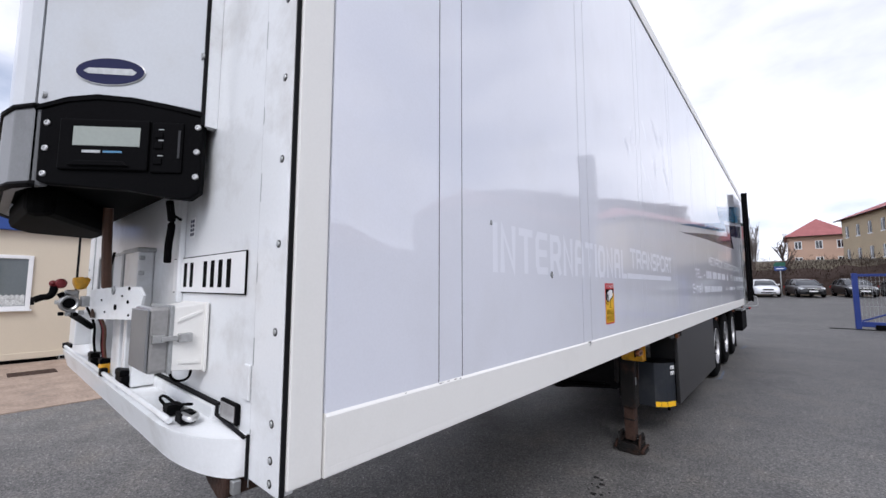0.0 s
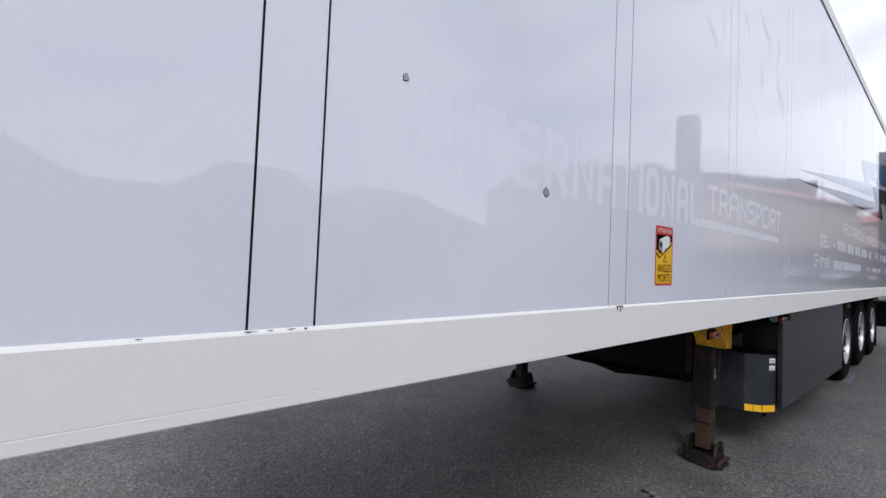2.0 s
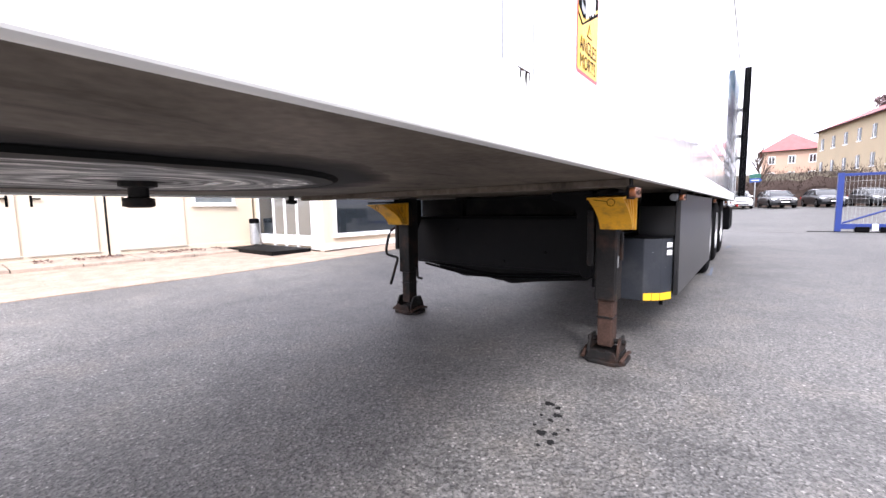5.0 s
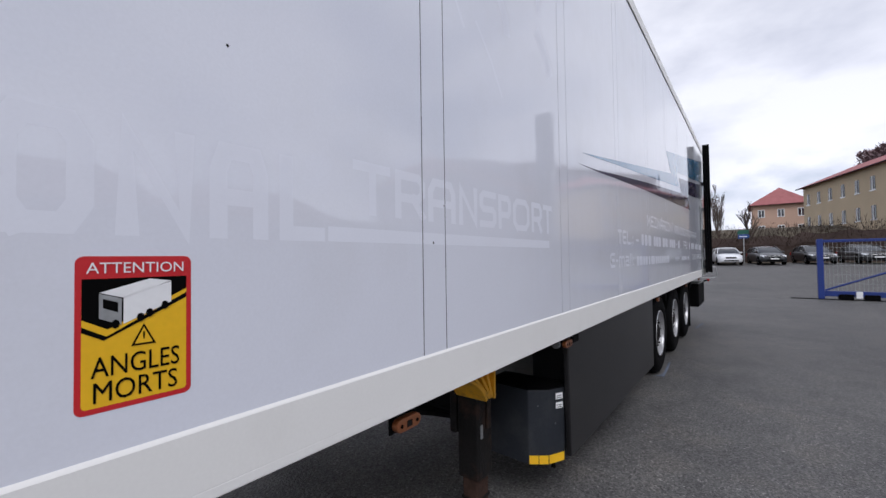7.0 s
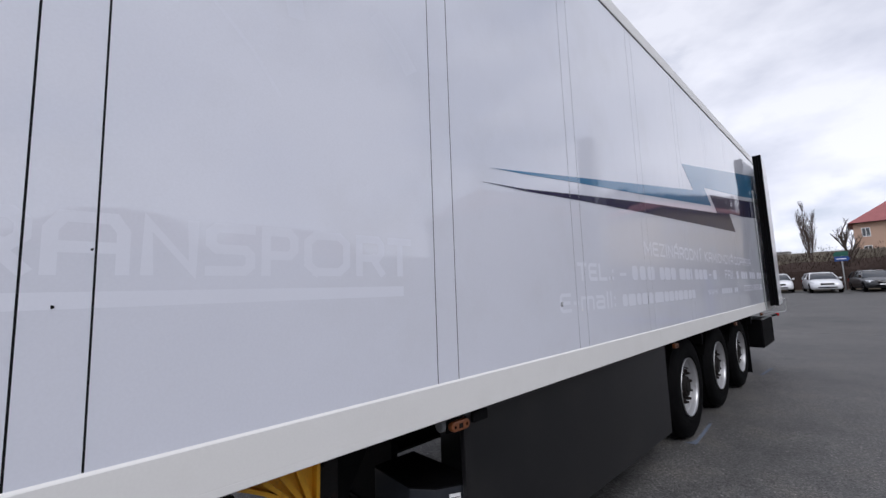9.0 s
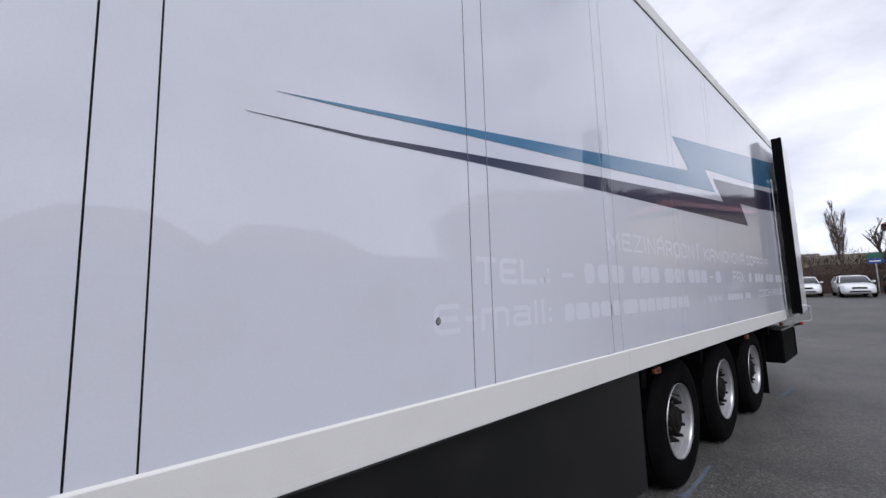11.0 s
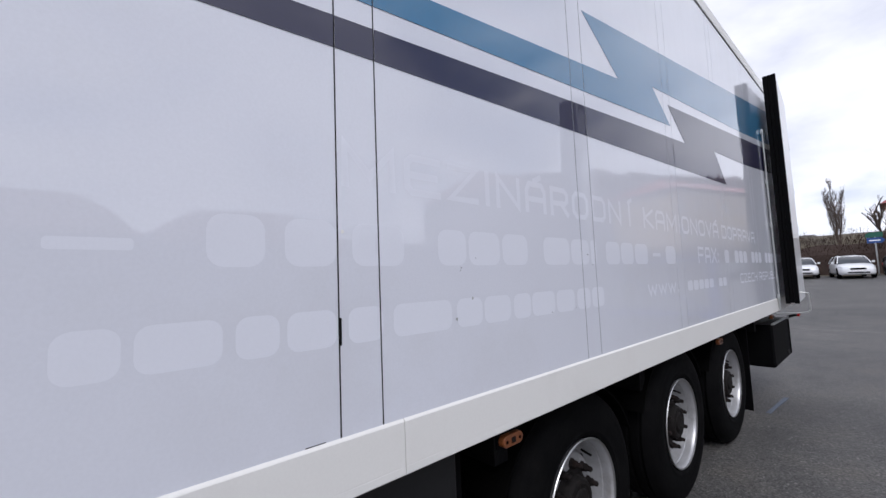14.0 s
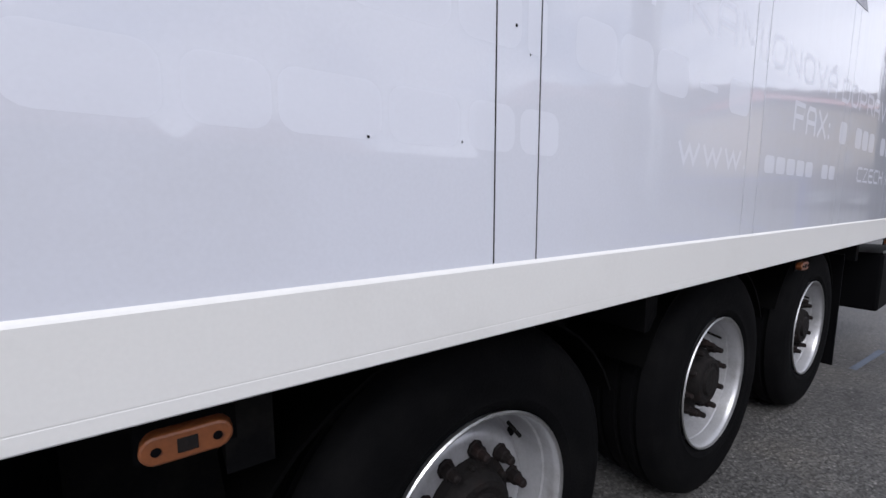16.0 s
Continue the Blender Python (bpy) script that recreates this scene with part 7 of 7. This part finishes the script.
# ---- houses ----
def house(name, x0, x1, y0, y1, z0, eave, ridge, wall, label, rows, cols, hip=1.0, faces="s", win=(1.0, 1.5), group=""):
    h = thing(name, ((x0 + x1) / 2, (y0 + y1) / 2, z0), label, "building", group)
    part("wall", box(x0, x1, y0, y1, z0 - 1.5, eave), wall, h)
    o = 0.6
    cx, cy = (x0 + x1) / 2, (y0 + y1) / 2
    bm = bmesh.new()
    e = [bm.verts.new(p) for p in ((x0 - o, y0 - o, eave), (x1 + o, y0 - o, eave), (x1 + o, y1 + o, eave), (x0 - o, y1 + o, eave))]
    if x1 - x0 > y1 - y0:
        r = [bm.verts.new((x0 + hip * (y1 - y0) / 2, cy, ridge)), bm.verts.new((x1 - hip * (y1 - y0) / 2, cy, ridge))]
        fs = [(e[0], e[1], r[1], r[0]), (e[2], e[3], r[0], r[1]), (e[1], e[2], r[1]), (e[3], e[0], r[0])]
    else:
        r = [bm.verts.new((cx, y0 + hip * (x1 - x0) / 2, ridge)), bm.verts.new((cx, y1 - hip * (x1 - x0) / 2, ridge))]
        fs = [(e[1], e[2], r[1], r[0]), (e[3], e[0], r[0], r[1]), (e[0], e[1], r[0]), (e[2], e[3], r[1])]
    for f in fs:
        bm.faces.new(f)
    bm.faces.new(e[::-1])
    part("roof", bm, M_ROOFGREYED if wall == M_GREYWALL else M_ROOF, h, "red tiled roof")
    part("gutter", box(x0 - o - 0.05, x1 + o + 0.05, y0 - o - 0.05, y0 - o + 0.05, eave - 0.12, eave), M_RUST, h)
    part("gutter", box(x0 - o - 0.05, x0 - o + 0.05, y0 - o, y1 + o, eave - 0.12, eave), M_RUST, h)
    ww, wh = win
    for side in faces:
        a, b = (x0, x1) if side == "s" else (y0, y1)
        for i in range(cols):
            c = a + (b - a) * (i + 0.5) / cols
            for k in range(rows):
                zb = eave - 1.0 - wh - k * 3.0
                if zb < z0:
                    continue
                if side == "s":
                    part("window", box(c - ww / 2, c + ww / 2, y0 - 0.03, y0 + 0.05, zb, zb + wh), M_GLASS, h, "dark window")
                    for q in ((c - ww / 2 - 0.1, c - ww / 2, zb - 0.1, zb + wh + 0.1), (c + ww / 2, c + ww / 2 + 0.1, zb - 0.1, zb + wh + 0.1), (c - ww / 2, c + ww / 2, zb - 0.12, zb), (c - ww / 2, c + ww / 2, zb + wh, zb + wh + 0.1), (c - 0.04, c + 0.04, zb, zb + wh)):
                        part("window_frame", box(q[0], q[1], y0 - 0.08, y0 + 0.02, q[2], q[3]), M_PVC, h)
                else:
                    part("window", box(x0 - 0.03, x0 + 0.05, c - ww / 2, c + ww / 2, zb, zb + wh), M_GLASS, h, "dark window")
                    part("window_frame", box(x0 - 0.08, x0 + 0.02, c - 0.05, c + 0.05, zb, zb + wh), M_PVC, h)
                    part("window_frame", box(x0 - 0.08, x0 + 0.02, c - ww / 2 - 0.1, c + ww / 2 + 0.1, zb - 0.12, zb), M_PVC, h)
    return h


house("house", 0.4, 9.0, 100, 112, 4.8, 10.9, 14.4, M_PINK, "pink rendered house with a red hipped roof", 2, 3, 0.7, "s", (0.85, 1.3))
long_house = house("apartment_house", 5.9, 13.9, 51.5, 75.5, 3.2, 10.4, 12.5, M_GOLD, "long ochre house with a red roof and many tall windows", 2, 9, 0.9, "w", (0.75, 1.4))
long_house.matrix_basis = pose(5.9, 75.5, 0, 0, 0, 16.5) @ pose(-5.9, -75.5, 0) @ long_house.matrix_basis
house("workshop_building", 24, 37, 38.5, 100, 0.0, 11.0, 14.9, M_GREYWALL, "long grey building with a red hipped roof", 3, 16, 0.5, "w", (1.2, 1.4))
house("house", 15, 19, 2.4, 7.4, 0.0, 3.5, 5.2, M_GREYWALL, "low grey shed with a red roof", 1, 2, 0.6, "w", (1.1, 1.3))
house("house", 15, 20, 8.6, 14.8, 0.0, 3.4, 5.1, M_GREYWALL, "low grey house with a red roof", 1, 3, 0.4, "w", (1.1, 1.3))
house("house", 22, 34, -14, -2, 0.0, 4.5, 7.2, M_GREYWALL, "grey house with a red hipped roof", 1, 4, 0.6, "w", (1.1, 1.3))
# Unseen wall, added to keep the bright horizon out of the panel's reflection.
setting("unseen_wall_east", box(22.5, 22.9, -40, 40.5, -0.1, 4.6), M_GREYWALL, "unseen grey wall added to block bright gaps in the panel's reflection", "wall")
pylon = thing("sign_pylon", (5.85, 20.45, 0), "tall dark grey ribbed metal pylon", "pylon")
part("shaft", box(5.5, 6.2, 20.2, 20.7, 0.02, 8.4, 0.05), M_PYLON, pylon)
for k in range(2):
    part("rib", box(5.44, 5.5, 20.25 + 0.25 * k, 20.4 + 0.25 * k, 1.0, 8.3, 0.01), M_STEEL, pylon)
for k, (x, w, h) in enumerate(((-62, 22, 17), (-38, 20, 19), (-20, 16, 16), (-2, 14, 15))):
    b = thing("apartment_block", (x, 330, 4), "distant pale concrete apartment block", "apartment block", "distant blocks")
    part("wall", box(x - w / 2, x + w / 2, 324, 336, 2, h), M_CONCRETE, b)
    part("roof", box(x - w / 2 - 0.3, x + w / 2 + 0.3, 323.5, 336.5, h, h + 0.5), M_GREYWALL, b)
    for i in range(int(w / 2.4)):
        for j in range(4):
            xx, zz = x - w / 2 + 0.7 + 2.4 * i, h - 2.4 - 2.9 * j
            part("window", box(xx, xx + 1.5, 323.9, 324.1, zz, zz + 1.4), M_GLASS, b)


# ---- trees and scrub ----
def bare_tree(name, x, y, height, spread, label, seed, upright=True, thick=0.22):
    rnd = random.Random(seed)
    z0 = rise(x, y)
    t = thing(name, (x, y, z0), label, "tree", "bare trees")
    trunk, twigs = bmesh.new(), bmesh.new()

    def limb(p, d, ln, r, level):
        pts, rs = [p], [r]
        for k in range(4):
            d = (d + Vector((rnd.uniform(-1, 1), rnd.uniform(-1, 1), 0.25)) * 0.12).normalized()
            pts.append(pts[-1] + d * ln / 4)
            rs.append(r * (1 - 0.18 * (k + 1)))
        tube(pts, rs, 6 if level < 2 else 3, trunk if level < 2 else twigs)
        if level < 3:
            for k in range({0: 16, 1: 7, 2: 4}[level]):
                f = rnd.uniform(0.22 if level == 0 else 0.3, 1.0)
                i = min(3, int(f * 4))
                q = pts[i].lerp(pts[i + 1], f * 4 - i)
                a = rnd.uniform(0, 2 * math.pi)
                out_ = Vector((math.cos(a), math.sin(a), 0)) * spread
                nd = (out_ + Vector((0, 0, 1.3 if upright else 0.5)) + d * 0.4).normalized()
                limb(q, nd, ln * rnd.uniform(0.28, 0.48) * (1.15 - 0.45 * f), r * 0.42, level + 1)

    limb(Vector((x, y, z0 - 0.1)), Vector((0, 0, 1)), height, thick, 0)
    part("trunk", trunk, M_BARK, t)
    part("crown", twigs, M_BARK, t, "bare twigs")


def poplar(x, y, height, seed):
    """A slim tree of many thin upright limbs."""
    rnd = random.Random(seed)
    z0 = rise(x, y)
    t = thing("tree", (x, y, z0), "tall slim bare poplar behind the hedge", "tree", "bare trees")
    trunk, twigs = bmesh.new(), bmesh.new()
    stems = [(Vector((x, y, z0 - 0.1)), Vector((x - 0.25, y, z0 + height)), 0.11), (Vector((x + 0.1, y, z0)), Vector((x + 0.55, y + 0.1, z0 + height * 0.8)), 0.08), (Vector((x, y, z0)), Vector((x - 0.75, y - 0.2, z0 + height * 0.86)), 0.07)]
    for a, b, r in stems:
        tube([a.lerp(b, k / 5) + Vector((0.06 * math.sin(2.1 * k + seed), 0.05 * math.cos(1.7 * k), 0)) for k in range(6)], [r * (1 - 0.17 * k) for k in range(6)], 6, trunk)
        for k in range(64):
            f = rnd.uniform(0.12, 0.97)
            p = a.lerp(b, f)
            ang, ln = rnd.uniform(0, 6.283), height * rnd.uniform(0.12, 0.3) * (1.15 - 0.7 * f)
            side = Vector((math.cos(ang), math.sin(ang), 0))
            mid, tip = p + side * ln * 0.25 + Vector((0, 0, ln * 0.5)), p + side * ln * 0.36 + Vector((0, 0, ln))
            tube([p, mid, tip], [0.017, 0.012, 0.005], 4, twigs)
            for j in range(7):
                q = p.lerp(tip, rnd.uniform(0.25, 1.0))
                s2 = Vector((rnd.uniform(-1, 1), rnd.uniform(-1, 1), rnd.uniform(1.6, 3.2))).normalized() * ln * rnd.uniform(0.25, 0.5)
                tube([q, q + s2], [0.009, 0.004], 3, twigs)
    part("trunk", trunk, M_BARK, t)
    part("crown", twigs, M_BARK, t, "bare upright twigs")


def far_wood():
    """Leafless woods beyond the yard's open side."""
    rnd = random.Random(5)
    vs, fs = [], []
    def top(y):
        return 12.5 + 0.135 * y + 1.6 * noise.noise((y * 0.09, 2, 5)) + 1.0 * noise.noise((y * 0.3, 1, 9))

    for k in range(12000):
        y = rnd.uniform(72, 300)
        x = rnd.uniform(45, 52)
        h = top(y)
        z = h * (1 - 0.5 * rnd.random() ** 1.5)
        a, s = rnd.uniform(0, 6.283), rnd.uniform(1.0, 2.6)
        d = Vector((math.cos(a) * 0.5, math.sin(a) * 0.5, rnd.uniform(0.2, 1.0))).normalized() * s
        w = Vector((math.sin(a), -math.cos(a), 0.3)) * rnd.uniform(0.2, 0.7)
        p, i = Vector((x, y, z)), len(vs)
        vs += [p - w, p + w, p + d]
        fs.append((i, i + 1, i + 2))
    first = len(vs)
    for k in range(115):
        y = 72 + 2 * k
        vs += [Vector((48, y, -0.5)), Vector((50, y, top(y) - 1.2)), Vector((60, y, -0.5))]
    for k in range(114):
        a = first + 3 * k
        fs += [(a, a + 3, a + 4, a + 1), (a + 1, a + 4, a + 5, a + 2)]
    me = bpy.data.meshes.new("woods")
    me.from_pydata([tuple(v) for v in vs], [], fs)
    me.materials.append(M_FARWOOD)
    tagged(new("woods", me), "pinkish brown leafless woods on a slope beyond the yard", "woods", "", "stuff")


def leaf_litter():
    """Dead leaves in small heaps on the step along the cabins."""
    rnd = random.Random(9)
    vs, fs = [], []
    for y0, y1 in ((2.7, 2.95), (3.3, 4.1), (4.6, 5.6), (5.9, 6.1)):
        for k in range(int(260 * (y1 - y0))):
            y, x = rnd.uniform(y0, y1), CX + 0.12 + 0.55 * rnd.random() ** 1.6
            z = Z0 + 0.055 + 0.035 * rnd.random()
            a, s = rnd.uniform(0, 6.283), rnd.uniform(0.012, 0.03)
            u, w, i = Vector((math.cos(a), math.sin(a), rnd.uniform(-0.5, 0.5))) * s, Vector((-math.sin(a), math.cos(a), rnd.uniform(-0.5, 0.5))) * s * 0.7, len(vs)
            p = Vector((x, y, z))
            vs += [p - u, p - w, p + u, p + w]
            fs.append((i, i + 1, i + 2, i + 3))
    me = bpy.data.meshes.new("leaf_litter")
    me.from_pydata([tuple(v) for v in vs], [], fs)
    me.materials.append(M_LITTER)
    tagged(new("leaf_litter", me), "dark red dead leaves on the concrete step", "leaf litter", "", "stuff")


poplar(-3.1, 62, 6.3, 3)
bare_tree("tree", 0.25, 52, 4.8, 0.55, "small bare pruned tree by the hedge", 8, False, 0.16)
bare_tree("tree", -14.5, 84, 7.0, 0.6, "bare tree behind the hedge", 12)
far_wood()
leaf_litter()
bm = box(-10.25, -9.85, 0.45, 1.05, rise(-10, 1) - 0.02, rise(-10, 1) + 0.022, 0.01)
setting("pavement", bm, M_RUSTLEG, "rusty flat drain cover in the paving", "drain cover")


def scrub():
    rnd = random.Random(21)
    vs, fs = [], []
    for k in range(26000):
        x = rnd.uniform(-30, 30)
        y = rnd.uniform(49.5, 56)
        h = 2.9 + 0.5 * noise.noise((x * 0.25, y * 0.3, 3)) + 0.5 * noise.noise((x * 0.9, y, 7)) + 0.03 * x
        z = rise(x, y) + max(0.1, h) * rnd.random() ** 0.6
        a, s = rnd.uniform(0, 6.28), rnd.uniform(0.15, 0.5)
        d = Vector((math.cos(a) * 0.5, math.sin(a) * 0.5, rnd.uniform(0.4, 1.2))).normalized() * s
        w = Vector((math.sin(a), -math.cos(a), 0.2)) * rnd.uniform(0.008, 0.03)
        p, i = Vector((x, y, z)), len(vs)
        vs += [p - w, p + w, p + d]
        fs.append((i, i + 1, i + 2))
    me = bpy.data.meshes.new("scrub")
    me.from_pydata([tuple(v) for v in vs], [], fs)
    me.materials.append(M_TWIG)
    ob = new("scrub", me)
    tagged(ob, "brown leafless hedge and scrub behind the parked cars", "hedge", "", "stuff")
    bm = bmesh.new()
    cols_ = []
    for i in range(61):
        x = -30 + i
        h = 2.3 + 0.4 * noise.noise((x * 0.25, 15, 3)) + 0.4 * noise.noise((x * 0.9, 4, 7)) + 0.03 * x
        cols_.append([bm.verts.new((x, yy, rise(x, yy) + zz)) for yy, zz in ((50.5, -0.2), (51.2, max(0.3, h * 0.7)), (53, max(0.4, h)), (55.5, -0.2))])
    for p, q in zip(cols_, cols_[1:]):
        for k in range(3):
            bm.faces.new((p[k], q[k], q[k + 1], p[k + 1]))
    core = finish("scrub", bm, M_TWIG, None, "", True)
    tagged(core, "dense brown core of the leafless hedge", "hedge", "", "stuff")


scrub()
